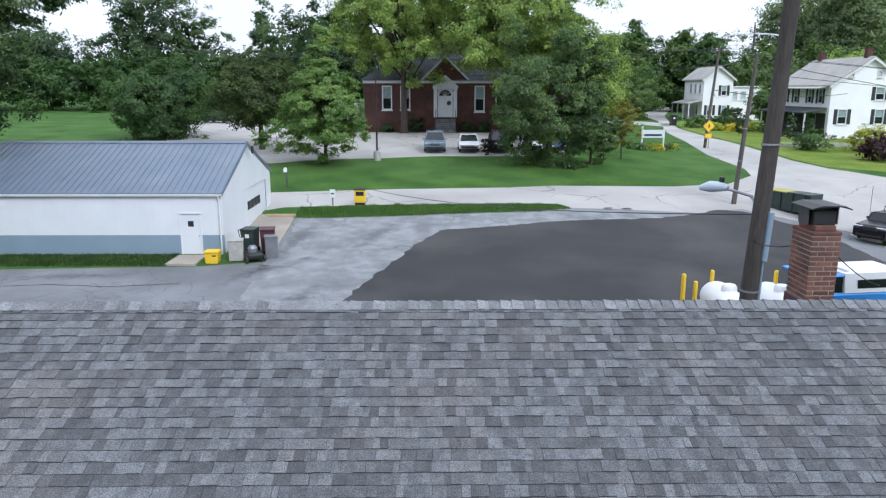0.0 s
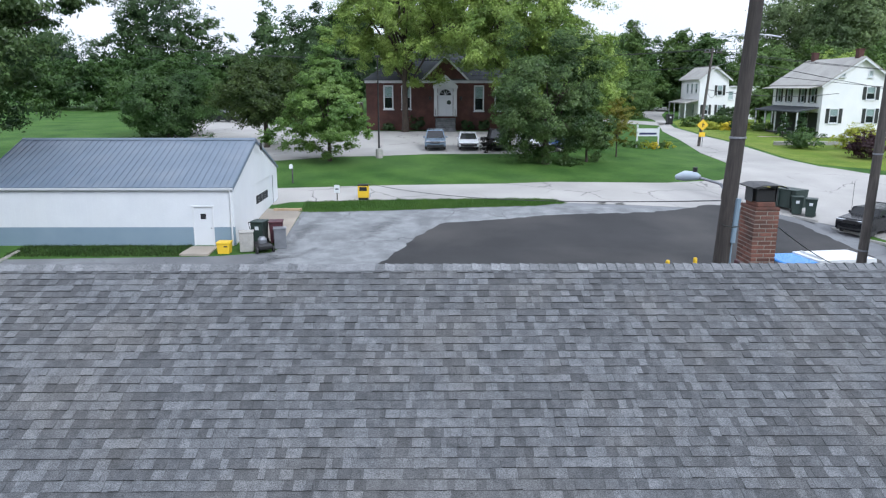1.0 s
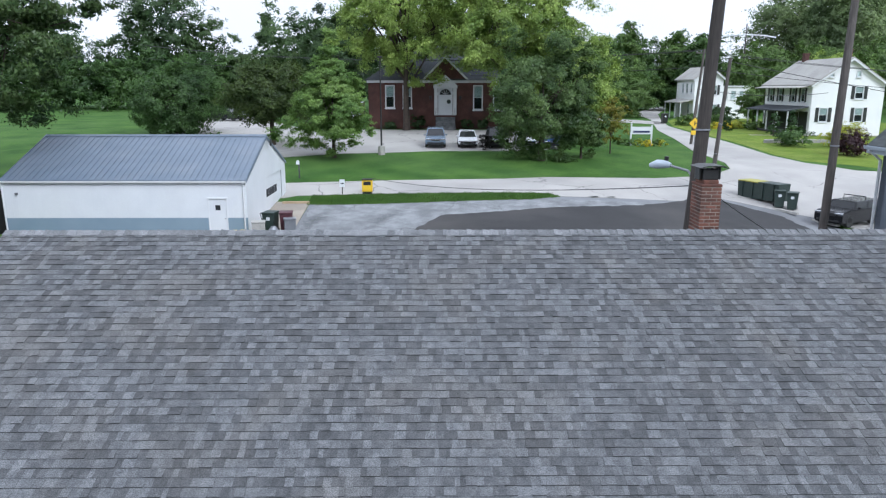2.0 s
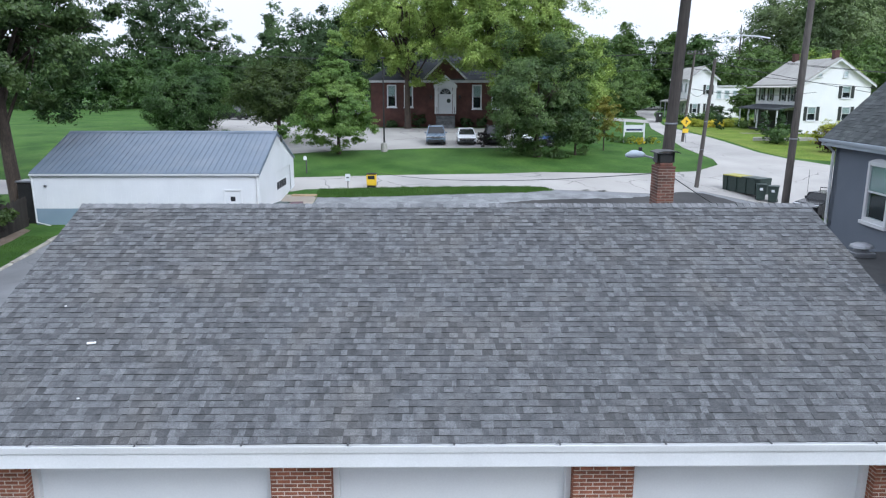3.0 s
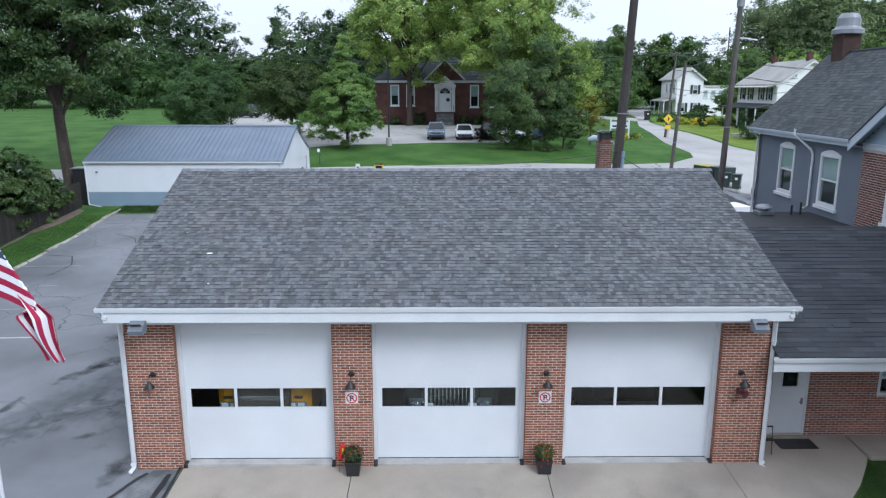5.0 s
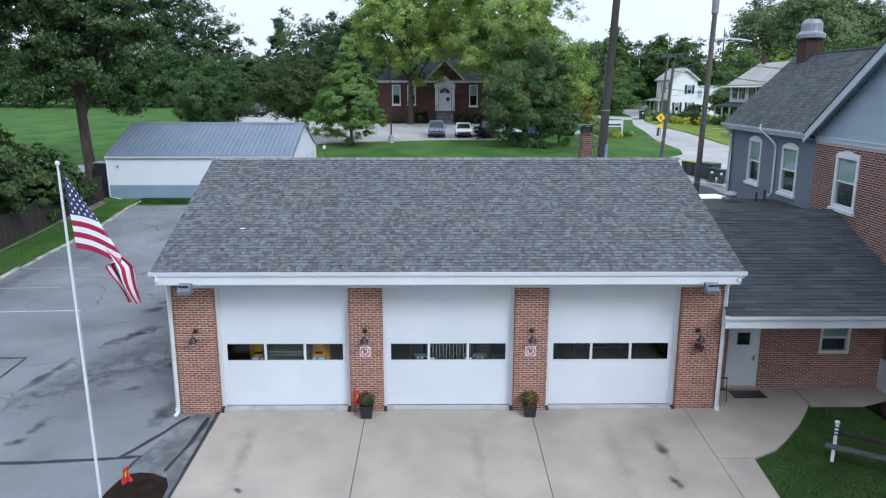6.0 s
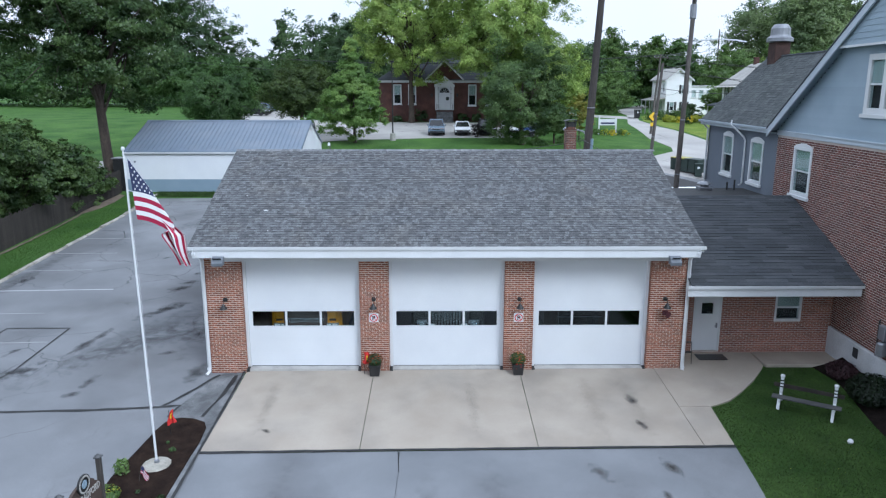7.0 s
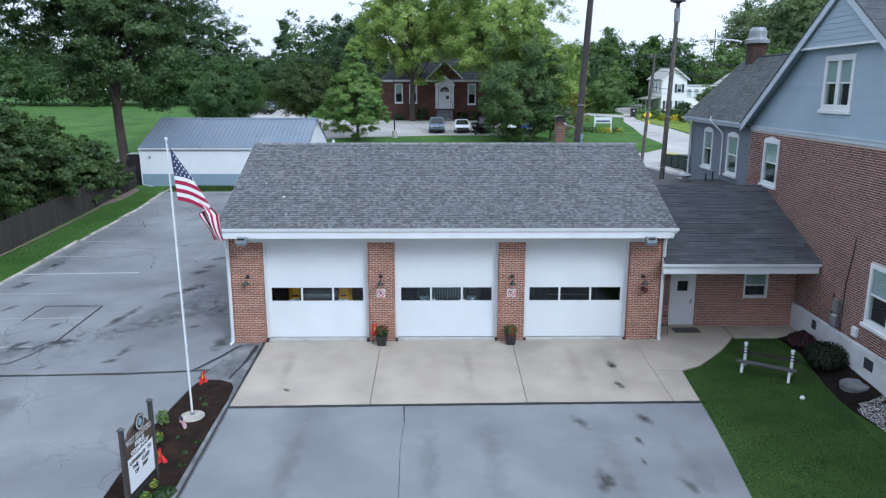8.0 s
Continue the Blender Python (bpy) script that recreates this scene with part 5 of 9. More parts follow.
for i, (a, b, w) in enumerate((((-14.5, -1.5), (-9.0, 7.0), 1.3), ((-12.5, 1.0), (-8.5, 4.5), 1.0), ((-18, -2), (-13, 1), 0.8), ((-9.3, 0.5), (-8.6, 9.5), 0.8), ((-19.8, 4), (-19.5, 16), 0.7), ((-17.5, -6), (-12, -4), 1.2), ((-12, 12), (-9, 18), 1.2), ((-16, 18), (-13, 25), 1.2), ((-9.5, 25.5), (-6.5, 30.5), 0.9), ((-7.8, 30), (-6.8, 36), 0.7), ((-6.5, 22), (-5.0, 26), 0.8), ((-19.5, 26.8), (-12.5, 27.4), 0.55), ((-4.2, 31), (-2.5, 36), 0.8))):
    smudge(a, b, w, M["damp"], 0.024 + 0.0005 * i, "broad dull stain on the old asphalt")
for i, (a, b, w) in enumerate(OILS):
    smudge(a, b, w, M["oil"], (0.047 if a[1] > -4.8 else 0.022) + 0.0005 * i, "dark oil stain on the paving")
for i, (a, b, w) in enumerate((((4.2, -6), (4.6, -11), 0.5), ((6.1, -6), (6.6, -11), 0.45), ((1.0, -5.2), (1.3, -11), 0.5), ((-0.6, -5.2), (-0.5, -11), 0.45), ((-4.2, -5.2), (-4.4, -11), 0.5), ((4.4, -0.2), (4.4, -4.6), 0.4), ((5.6, -0.2), (5.7, -4.6), 0.35), ((-5.4, -0.2), (-5.5, -4.6), 0.35), ((0.7, -0.2), (0.8, -4.6), 0.3))):
    smudge(a, b, w, M["track"], (0.0465 if a[1] > -4.8 else 0.0215) + 0.0004 * i, "faint tyre track on the paving")
laid("flower_bed", [(-8.29, -3.7), (-8.2, -3.3), (-8.05, -3.1), (-7.8, -3.03), (-7.45, -3.08), (-7.05, -3.3), (-6.92, -3.6), (-6.86, -4.4), (-6.88, -5.1), (-6.88, -10.5), (-7.1, -11.6), (-8.4, -11.4), (-8.5, -8.8), (-8.56, -6.0), (-8.46, -5.2)], 0.05, M["soil"], "dark mulch flower bed between two drives", step=0.6, category="flower bed")
# mulch heaped up towards the foundation of the house
mb = Geo()
mr_ = random.Random(6)
EDGE = [(0.12, 12.35), (-0.4, 12.45), (-1.1, 12.6), (-2.2, 12.42), (-3.6, 12.18), (-4.8, 12.05), (-5.6, 12.1), (-7.0, 12.45), (-9.5, 13.0)]
ys_ = [0.12 - k * 0.27 for k in range(36)]
for y in ys_:
    for (ya, xa), (yb, xb) in zip(EDGE, EDGE[1:]):
        if ya >= y >= yb:
            xl = xa + (xb - xa) * (ya - y) / (ya - yb)
    xr = 13.40 + 0.036 * y
    for k in range(8):
        u = k / 7
        mb.v.append((xl + (xr - xl) * u, y, height(xl, y) + 0.02 + 0.36 * u ** 1.4 + (mr_.uniform(-0.025, 0.025) if 0 < k < 7 else 0)))
mb.f = [(j * 8 + k, (j + 1) * 8 + k, (j + 1) * 8 + k + 1, j * 8 + k + 1) for j in range(35) for k in range(7)]
tagged(part("mulch_bed", mb, M["shaded_mulch"], smooth=True), "dark mulch heaped along the house foundation, near-black with shade in its colour", "flower bed", kind="structure")
gr = random.Random(9)
pebbles = Geo()
for k in range(1900):
    y = -5.15 - 2.6 * gr.random()
    xl = 12.2 + 0.1 * abs(y + 5.8) + (0.16 if y > -5.4 else 0)
    x, r = xl + gr.random() * (0.75 if y > -6.6 else 0.5), gr.uniform(0.009, 0.02)
    z = height(x, y) + 0.04 + 0.36 * max(0.0, (x - 12.1) / 1.1) ** 1.4
    pebbles.add([(x + r, y, z), (x - r * gr.uniform(0.6, 1), y + r * 0.3, z), (x, y + r, z + r * 0.2), (x, y - r * gr.uniform(0.6, 1), z), (x, y, z + r * 0.8)], [(0, 2, 4), (2, 1, 4), (1, 3, 4), (3, 0, 4)])
tagged(part("gravel", pebbles, M["gravel"]), "white gravel at the edge of the mulch", "gravel", kind="stuff")

# ---- flagpole and flag ----
pole = thing("flagpole", "white metal flagpole on a rough concrete footing", "flagpole", at=(-7.62, -5.45, height(-7.62, -5.45)))
HP = 7.95 + 0.3
part("pole", Geo().tube([(0, 0, 0), (-0.035, 0, 3), (-0.1, 0, HP - 0.1)], [0.031, 0.028, 0.02], 12), M["trim"], pole, smooth=True)
part("ball", Geo().lathe([(0.01, 0.0), (0.036, 0.015), (0.048, 0.05), (0.036, 0.085), (0.01, 0.1)], 12, (-0.1, 0, HP - 0.1)), M["trim"], pole, smooth=True)
part("footing", Geo().lathe([(0.36, -0.1), (0.39, 0.03), (0.35, 0.07), (0.08, 0.1)], 11), M["kerb_stone"], pole, "rough round concrete footing")
part("collar", Geo().lathe([(0.07, 0.11), (0.06, 0.17), (0.034, 0.19)], 12), M["grey_metal"], pole)
part("halyard", Geo().tube([(-0.065, -0.02, HP - 0.2), (0.01, -0.03, 4.5), (0.04, -0.03, 1.2)], 0.003, 4), M["flag_white"], pole)

flag = thing("flag", "red, white and blue striped flag with stars hanging half furled", "flag", at=(-7.64, -5.45, 7.6))


def cloth(u, v, off=0.0, k=0.88):
    """A point of the hanging flag: u from hoist to fly, v from the top edge down."""
    # near the hoist the stripes lean down; what rises over the sagging edge folds away behind
    ax, az = 0.12 * v + 2.0 * u, -1.48 * v - 0.30 * 2.0 * u + 0.04 * math.sin(8 * u)
    back = 0.0
    d = Vector((1.22, -1.74)).normalized()
    over = d.x * az - d.y * ax                # height over the sagging edge
    if over > 0:
        ax, az, back = ax + 1.7 * over * d.y, az - 1.7 * over * d.x, 0.05 + 0.10 * over
    # the fly hangs straight down below the gathered corner
    s = min(max((u - 0.50) / 0.16, 0.0), 1.0)
    s = s * s * (3 - 2 * s)
    t = max(u - 0.50, 0.0)
    bx, bz = 1.24 + 0.50 * t - (0.62 - 0.5 * t) * (v - 0.08) + 0.04 * math.sin(9 * t + 4 * v), -1.55 - 2.2 * t + 0.04 * v
    x, z = ax * (1 - s) + bx * s, az * (1 - s) + bz * s
    y = back * (1 - s) + 0.10 * math.sin(6 * u + 2.2 * v) * u + 0.12 * s * math.sin(11 * v) + off
    return (x * k, y, z)


def cloth_patch(u0, u1, v0, v1, nu, nv, off=0.0):
    ge = Geo()
    ge.add([cloth(u0 + (u1 - u0) * i / nu, v0 + (v1 - v0) * j / nv, off) for j in range(nv + 1) for i in range(nu + 1)],
           [(j * (nu + 1) + i, j * (nu + 1) + i + 1, (j + 1) * (nu + 1) + i + 1, (j + 1) * (nu + 1) + i) for j in range(nv) for i in range(nu)])
    return ge


for k in range(13):
    part("stripe", cloth_patch(0.4 if k < 7 else 0.0, 1.0, k / 13, (k + 1) / 13, 36, 3), M["flag_red"] if k % 2 == 0 else M["flag_white"], flag, "red stripe" if k % 2 == 0 else "white stripe", smooth=True)
part("canton", cloth_patch(0.0, 0.4, 0.0, 7 / 13, 12, 8), M["navy"], flag, "dark blue canton", smooth=True)
for r in range(9):
    for c in range(6 if r % 2 == 0 else 5):
        u, v = 0.4 * (c + 0.6 + (0.5 if r % 2 else 0)) / 6.3, 7 / 13 * (r + 0.7) / 9.4
        st = Geo()
        for off in (-0.006, 0.006):
            p = [cloth(u + 0.0145 * math.cos(k * math.tau / 10) * (1 if k % 2 else 0.45), v + 0.026 * math.sin(k * math.tau / 10) * (1 if k % 2 else 0.45), off) for k in range(10)]
            st.add(p, [tuple(range(10))])
        part("star", st, M["flag_white"], flag)

# ---- notice board ----
sx, sy = -7.54, -9.33
board = thing("notice_board", "brown wooden notice board with a white letter panel", "sign", at=(sx, sy, height(sx, sy)), rz=85)
for s, h in ((-1, 2.1), (1, 2.2)):
    part("post", Geo().box(s * 0.7 - 0.05, s * 0.7 + 0.05, -0.05, 0.05, -0.2, h, 0.01), M["dark_pole"], board)
    part("post_cap", Geo().box(s * 0.7 - 0.07, s * 0.7 + 0.07, -0.07, 0.07, h, h + 0.025).lathe([(0.09, 0.025), (0.06, 0.05), (0.01, 0.085)], 4, (s * 0.7, 0, h)), M["dark_metal"], board, "flat dark post cap")
n = 14
arch = [(-0.64, 1.28), (-0.64, 1.66), (-0.56, 1.76)] + [(0.44 * -math.cos(math.pi * k / n), 1.82 + 0.17 * math.sin(math.pi * k / n)) for k in range(n + 1)] + [(0.56, 1.76), (0.64, 1.66), (0.64, 1.28)]
part("header_panel", Geo().prism(arch, -0.03, 0.03, "y"), M["brown"], board, "arched dark brown header")
part("letter_panel", Geo().box(-0.62, 0.62, -0.03, 0.03, 0.42, 1.27), M["white"], board, "white letter panel")
for k in range(7):
    part("letter_track", Geo().box(-0.61, 0.61, -0.034, -0.03, 0.5 + k * 0.11, 0.505 + k * 0.11), M["trim"], board)
for x0, x1 in ((-0.65, -0.615), (0.615, 0.65)):
    part("frame_stile", Geo().box(x0, x1, -0.045, 0.045, 0.42, 1.28), M["brown"], board)
for z0, z1 in ((0.34, 0.42), (0.22, 0.28)):
    part("frame_rail", Geo().box(-0.64, 0.64, -0.045, 0.045, z0, z1), M["dark"], board)
part("crest", Geo().lathe([(0.01, 0.0), (0.205, 0.0), (0.205, 0.04), (0.01, 0.04)], 24), M["dark"], board, "round dark crest", m=pose(0, -0.05, 1.99, 90))
part("crest_ring", Geo().lathe([(0.15, 0.0), (0.15, 0.006), (0.185, 0.006), (0.185, 0.0)], 24), M["stone"], board, m=pose(0, -0.05, 1.99, 90) @ Matrix.Translation((0, 0, 0.04)))
part("crest_centre", Geo().lathe([(0.01, 0.006), (0.085, 0.006), (0.09, 0.0)], 20), M["blue_band"], board, m=pose(0, -0.05, 1.99, 90) @ Matrix.Translation((0, 0, 0.04)))
lettering("WEST BRADFORD", 0.21, M["stone"], board, pose(0, -0.036, 1.60), width=1.2)
lettering("FIRE", 0.15, M["white"], board, pose(0, -0.036, 1.45), width=0.44)
lettering("COMPANY", 0.15, M["white"], board, pose(0, -0.036, 1.31), width=0.86)
for text, z, w in (("CONGRATS   TO", 1.10, 1.04), ("THE    CLASS", 0.95, 0.82), ("OF    2021", 0.80, 0.62)):
    lettering(text, 0.135, M["dark"], board, pose(0, -0.036, z), width=w)

small = thing("hand_flag", "tiny striped flag on a stick in the mulch", "flag", at=(-7.8, -6.2, height(-7.8, -6.2) + 0.03))
part("stick", Geo().tube([(0, 0, -0.05), (0.1, 0, 0.42)], 0.006, 5), M["pole_wood"], small)
droop = lambda u, v: (0.1 + 0.17 * u - 0.05 * v, 0.03 * math.sin(7 * u), 0.42 - 0.2 * v - 0.24 * u * u - 0.04 * u)
for k in range(7):
    part("stripe", Geo().add([droop(i / 6, (k + j) / 7) for j in (0, 1) for i in range(7)], [(i, i + 1, i + 8, i + 7) for i in range(6)]), M["flag_red"] if k % 2 == 0 else M["flag_white"], small)
part("canton", Geo().add([(x, y - 0.005, z) for x, y, z in (droop(0.45 * i / 3, 0.55 * j / 2) for j in range(3) for i in range(4))], [(j * 4 + i, j * 4 + i + 1, j * 4 + i + 5, j * 4 + i + 4) for j in range(2) for i in range(3)]), M["navy"], small)


def low_plant(x, y, r, h, mat, n, size, label, name="shrub", blossoms=None, group="", cat="shrub"):
    pl = thing(name, label, cat, at=(x, y, height(x, y)), group=group)
    part("leaves", quick_mesh("leaves", *foliage(n, (0, 0, h * 0.52), (r, r, h * 0.5), size, int(abs(x * 37 + y * 11)) + n), M[mat]), None, pl)
    part("stem", Geo().tube([(0, 0, -0.05), (0.02, 0, h * 0.5)], 0.02, 5), M["bark"], pl)
    if blossoms:
        part("blossoms", quick_mesh("blossoms", *foliage(int(n / 4), (0, 0, h * 0.58), (r, r, h * 0.5), size * 0.8, n + 3), M[blossoms]), None, pl)
    return pl


low_plant(-8.33, -5.9, 0.2, 0.5, "leaf", 150, 0.06, "young broad-leaved green plant in the mulch", "plant", cat="plant")
low_plant(-8.25, -6.9, 0.3, 0.35, "leaf", 400, 0.04, "low pale green mound plant in the mulch", "plant", "leaf_yellow", cat="plant")
low_plant(-7.42, -9.0, 0.12, 0.24, "leaf", 220, 0.04, "low plant with yellow flowers by the notice board", "plant", "flower_yellow", "yellow flowers", cat="plant")
low_plant(-7.67, -9.35, 0.13, 0.22, "leaf", 220, 0.04, "low plant with yellow flowers by the notice board", "plant", "flower_yellow", "yellow flowers", cat="plant")
low_plant(-7.42, -9.5, 0.15, 0.22, "leaf", 220, 0.04, "low plant with yellow flowers by the notice board", "plant", "leaf_yellow", "yellow flowers", cat="plant")
low_plant(-7.05, -9.25, 0.3, 0.13, "leaf_dark", 700, 0.035, "spreading green ground cover at the bed's edge", "plant", cat="plant")
# this shrub's leaf colour holds the deep shade beside the wall
low_plant(12.8, -2.55, 0.76, 0.95, "leaf_shade", 6500, 0.04, "clipped green shrub against the foundation, leaves darkened to show shade")
low_plant(12.85, -0.75, 0.5, 0.6, "leaf_purple", 1500, 0.045, "low brown-leaved shrub in the mulch")

# ---- lawn by the house: bench, ball, well cover, mats ----
bench = thing("bench", "grey plank bench with two white striped end posts on the lawn", "bench", at=(10.70, -2.78, height(10.70, -2.78)), rz=-33)
bench.scale = (1.0, 1.0, 0.9)
part("seat", Geo().box(-0.92, 0.92, -0.46, -0.18, 0.38, 0.42, 0.008), M["plank"], bench)
part("seat", Geo().box(-0.95, 0.95, 0.105, 0.13, 0.56, 0.70, 0.006), M["fence"], bench)
for s in (-1, 1):
    ps = part("post", Geo().box(s * 0.72 - 0.045, s * 0.72 + 0.045, 0.01, 0.1, 0.36, 0.94, 0.01).lathe([(0.04, 0), (0.07, 0.04), (0.055, 0.09), (0.01, 0.11)], 10, (s * 0.72, 0.05, 0.94)), M["white"], bench, "white post with black bands")
    for z in (0.60, 0.71, 0.82):
        part("band", Geo().box(s * 0.72 - 0.05, s * 0.72 + 0.05, 0.005, 0.105, z, z + 0.045), M["dark"], ps)
    part("leg", Geo().prism([(-0.5, -0.03), (-0.4, -0.03), (-0.2, 0.33), (-0.4, 0.33)], s * 0.72 - 0.04, s * 0.72 + 0.04, "x").prism([(0.22, -0.03), (0.32, -0.03), (0.12, 0.36), (0.0, 0.36)], s * 0.72 - 0.04, s * 0.72 + 0.04, "x"), M["white"], bench)
    part("rail", Geo().box(s * 0.72 - 0.035, s * 0.72 + 0.035, -0.42, 0.1, 0.32, 0.38), M["white"], bench)
single("ball", Geo().lathe([(0.01, 0.0), (0.06, 0.03), (0.08, 0.08), (0.06, 0.13), (0.01, 0.16)], 12), M["white"], "small white ball lying in the grass", "ball", at=(10.93, -4.72, height(10.93, -4.72)), smooth=True)
single("door_mat", Geo().box(-0.5, 0.5, -0.26, 0.26, 0.0, 0.02, 0.004), M["dark"], "black rubber door mat before the white door", "door mat", at=(9.2, 0.85, height(9.2, 0.85) + 0.045))
single("well_cover", Geo().lathe([(0.42, -0.05), (0.45, 0.12), (0.4, 0.17), (0.02, 0.18)], 14), M["worn_concrete"], "round concrete cover in the mulch bed", "cover", at=(12.85, -4.2, height(13, -4.1) + 0.14))
boot = thing("boot_rack", "thin black metal rack beside the annex door", "rack", at=(8.2, 0.35, height(8.2, 0.35) + 0.04))
for s in (-1, 1):
    part("upright", Geo().tube([(s * 0.14, 0, 0), (s * 0.14, 0.1, 0.75)], 0.012, 5), M["dark"], boot)
part("shelf", Geo().box(-0.14, 0.14, -0.02, 0.12, 0.4, 0.42), M["dark"], boot)
part("top_bar", Geo().box(-0.15, 0.15, 0.08, 0.12, 0.73, 0.76), M["dark"], boot)
for i, (x, y) in enumerate(((12.75, -2.75), (12.9, -2.55))):
    single("stone", Geo().lathe([(0.07, 0.0), (0.11, 0.05), (0.06, 0.12), (0.01, 0.13)], 7), M["stone"], "pale loose stone in the mulch", "stone", at=(x, y, height(x, y) + 0.12), rz=i * 50, group="loose stones")

# ---- low annex between the station and the brick house ----
annex = thing("annex", "low brick annex with a dark shingle roof and white fascia", "building", at=(7.83, 1.28, 0.05))
AX = 5.66                                     # length from the station to the house
door_hole, win_hole = (0.80, 1.78, 0.13, 2.17), (3.64, 4.58, 1.22, 2.2)
part("front_wall", wall(0.0, AX, -0.3, 2.95, 0.0, 0.2, [door_hole, win_hole]), M["old_mortar"], annex)
part("back_wall", Geo().box(0, AX, 8.3, 8.5, -0.3, 4.6), M["old_brick"], annex)
part("room_floor", Geo().box(0, AX, 0.2, 8.3, -0.3, 0.13), M["concrete"], annex)
ARISE = math.atan2(2.10, 5.6)
part("roof_deck", Geo().prism([(-1.75, 2.95), (-1.75, 2.99), (3.85, 5.09), (3.85, 5.02)], 0.02, AX + 0.1, "x"), M["annex_shingle"], annex)
part("flat_roof", Geo().box(0, AX + 0.2, 3.85, 8.6, 4.6, 4.74, 0.01), M["tar"], annex, "flat black tar roof")
part("fascia", Geo().box(-0.08, AX - 0.12, -1.74, -1.70, 2.62, 2.94, 0.005), M["trim"], annex, "white fascia board")
part("soffit", Geo().box(0.05, AX - 0.12, -1.70, 0.0, 2.62, 2.64), M["trim"], annex)
gutter(-0.11, AX - 0.1, -1.74, 3.0, annex)
shingle_sheet("annex_shingles", AX + 0.05, math.hypot(5.6, 2.10), pose(0.03 + AX / 2, -1.76, 2.995, 0, 0, 0) @ Matrix.Rotation(ARISE, 4, "X"), M["annex_shingle"], annex, exposure=0.185, tabs=(0.4, 1.0), rise=0.016, seed=8)
brick_sheet("brickwork", brick_rows(0.1, AX, 0.02, 2.6, [door_hole, win_hole]), M["annex_brick"], annex, pose(0, 0, 0), label="weathered red brickwork", keep=260)
ad = new("door")
ad.parent = annex
ad.matrix_basis = pose(1.29, 0.02, 0.13)
part("door_frame", Geo().box(-0.49, -0.44, -0.03, 0.12, 0, 2.04).box(0.44, 0.49, -0.03, 0.12, 0, 2.04).box(-0.44, 0.44, -0.03, 0.12, 1.99, 2.04), M["trim"], ad)
part("leaf", wall(-0.44, 0.44, 0.01, 1.99, 0.0, 0.045, [(-0.2, 0.2, 1.35, 1.75)]), M["white"], ad, "white steel door leaf")
part("pane", Geo().box(-0.2, 0.2, 0.015, 0.022, 1.35, 1.75), M["pane"], ad)
# black sheet behind the door pane paints the darkness inside
part("dark_room", Geo().box(-0.22, 0.22, 0.1, 0.12, 1.33, 1.77), M["unlit"], ad)
part("door_handle", Geo().tube([(0.36, -0.01, 0.93), (0.36, -0.07, 0.93), (0.26, -0.07, 0.93)], 0.014, 6).box(0.33, 0.39, -0.012, 0.0, 0.84, 1.02), M["grey_metal"], ad)
window(annex, 4.11, 1.22, 0.94, 0.98, pose(0, 0.03, 0), frame_w=0.08, sill=False)
vent = thing("roof_vent", "grey metal roof vent on the flat black roof", "vent", at=(11.72, 9.35, 4.79))
vent.scale = (0.8, 0.8, 0.75)
part("base_box", Geo().box(-0.35, 0.35, -0.35, 0.35, 0, 0.18, 0.02), M["grey_metal"], vent)
part("cap", Geo().lathe([(0.24, 0.18), (0.24, 0.32), (0.4, 0.34), (0.36, 0.42), (0.2, 0.5), (0.01, 0.52)], 14), M["grey_metal"], vent)
for i, x in enumerate((12.72, 13.05)):
    single("vent_pipe", Geo().tube([(0, 0, -0.1), (0, 0, 0.35 + 0.1 * i)], 0.04, 8), M["dark"], "short black vent pipe on the flat roof", "pipe", at=(x, 9.3, 4.79), group="vent pipes")

# ---- brick house with a grey wing ----
WALL_RZ = -2.06
house = thing("brick_house", "old brick house with a blue gable and a grey stucco wing", "house", at=(13.455, 0, 0), rz=WALL_RZ)
FACE = pose(0, 0, 0, 0, 0, -90)              # turns what faces -y to face -x; u then runs towards -y
Y0, YC, Y1 = -15.0, 7.0, 15.3                  # near end (drawn out unseen to shade the lawn), corner of brick and stucco, far end
BAND = 7.40
big, tall = (3.45, 4.75, 1.85, 3.8), (-5.42, -3.95, 5.2, 7.05)
att = (-0.92, 1.08, 8.42, 10.28)
greys = [(-13.1, -11.75, 5.15, 7.08), (-9.68, -8.28, 5.13, 7.02)]
more = (6.3, 7.6, 1.9, 3.85)
part("brick_wall", wall(-YC, -Y0, 1.1, BAND, 0.0, 0.3, [big, tall, more]), M["old_mortar"], house, "red brick wall in running bond", m=FACE)
part("stucco_wall", wall(-Y1, -YC, 0.2, 7.55, 0.0, 0.3, greys), M["stucco"], house, "smooth grey stucco wall", m=FACE)
part("end_wall", Geo().box(0.0, 8.0, Y1 - 0.3, Y1 - 0.01, 0.2, 7.55).prism([(0.0, 7.55), (8.0, 7.55), (2.8, 10.62)], Y1 - 0.3, Y1 - 0.01, "y"), M["stucco"], house)
# end wall of the unseen stretch that was added to shade the lawn
part("near_wall", Geo().box(0.0, 9.0, Y0, Y0 + 0.3, 0.0, BAND), M["old_brick"], house)
fnd = Geo().box(-0.09, 0.3, Y0, YC, -1.0, 1.08, 0.03)
part("foundation", fnd, M["whitewash"], house, "whitewashed stone foundation")
part("cellar_window", Geo().box(-0.1, -0.05, -0.72, -0.42, 0.62, 0.95), M["unlit"], house)
part("cellar_window", Geo().box(-0.1, -0.05, -4.4, -3.9, 0.5, 0.85), M["unlit"], house)
# unseen roof over the added stretch, there to cast shade on the lawn
part("front_roof", Geo().prism([(-0.3, BAND + 0.1), (4.5, BAND + 3.6), (9.3, BAND + 0.1)], Y0 - 0.3, -7.9, "y"), M["annex_shingle"], house)
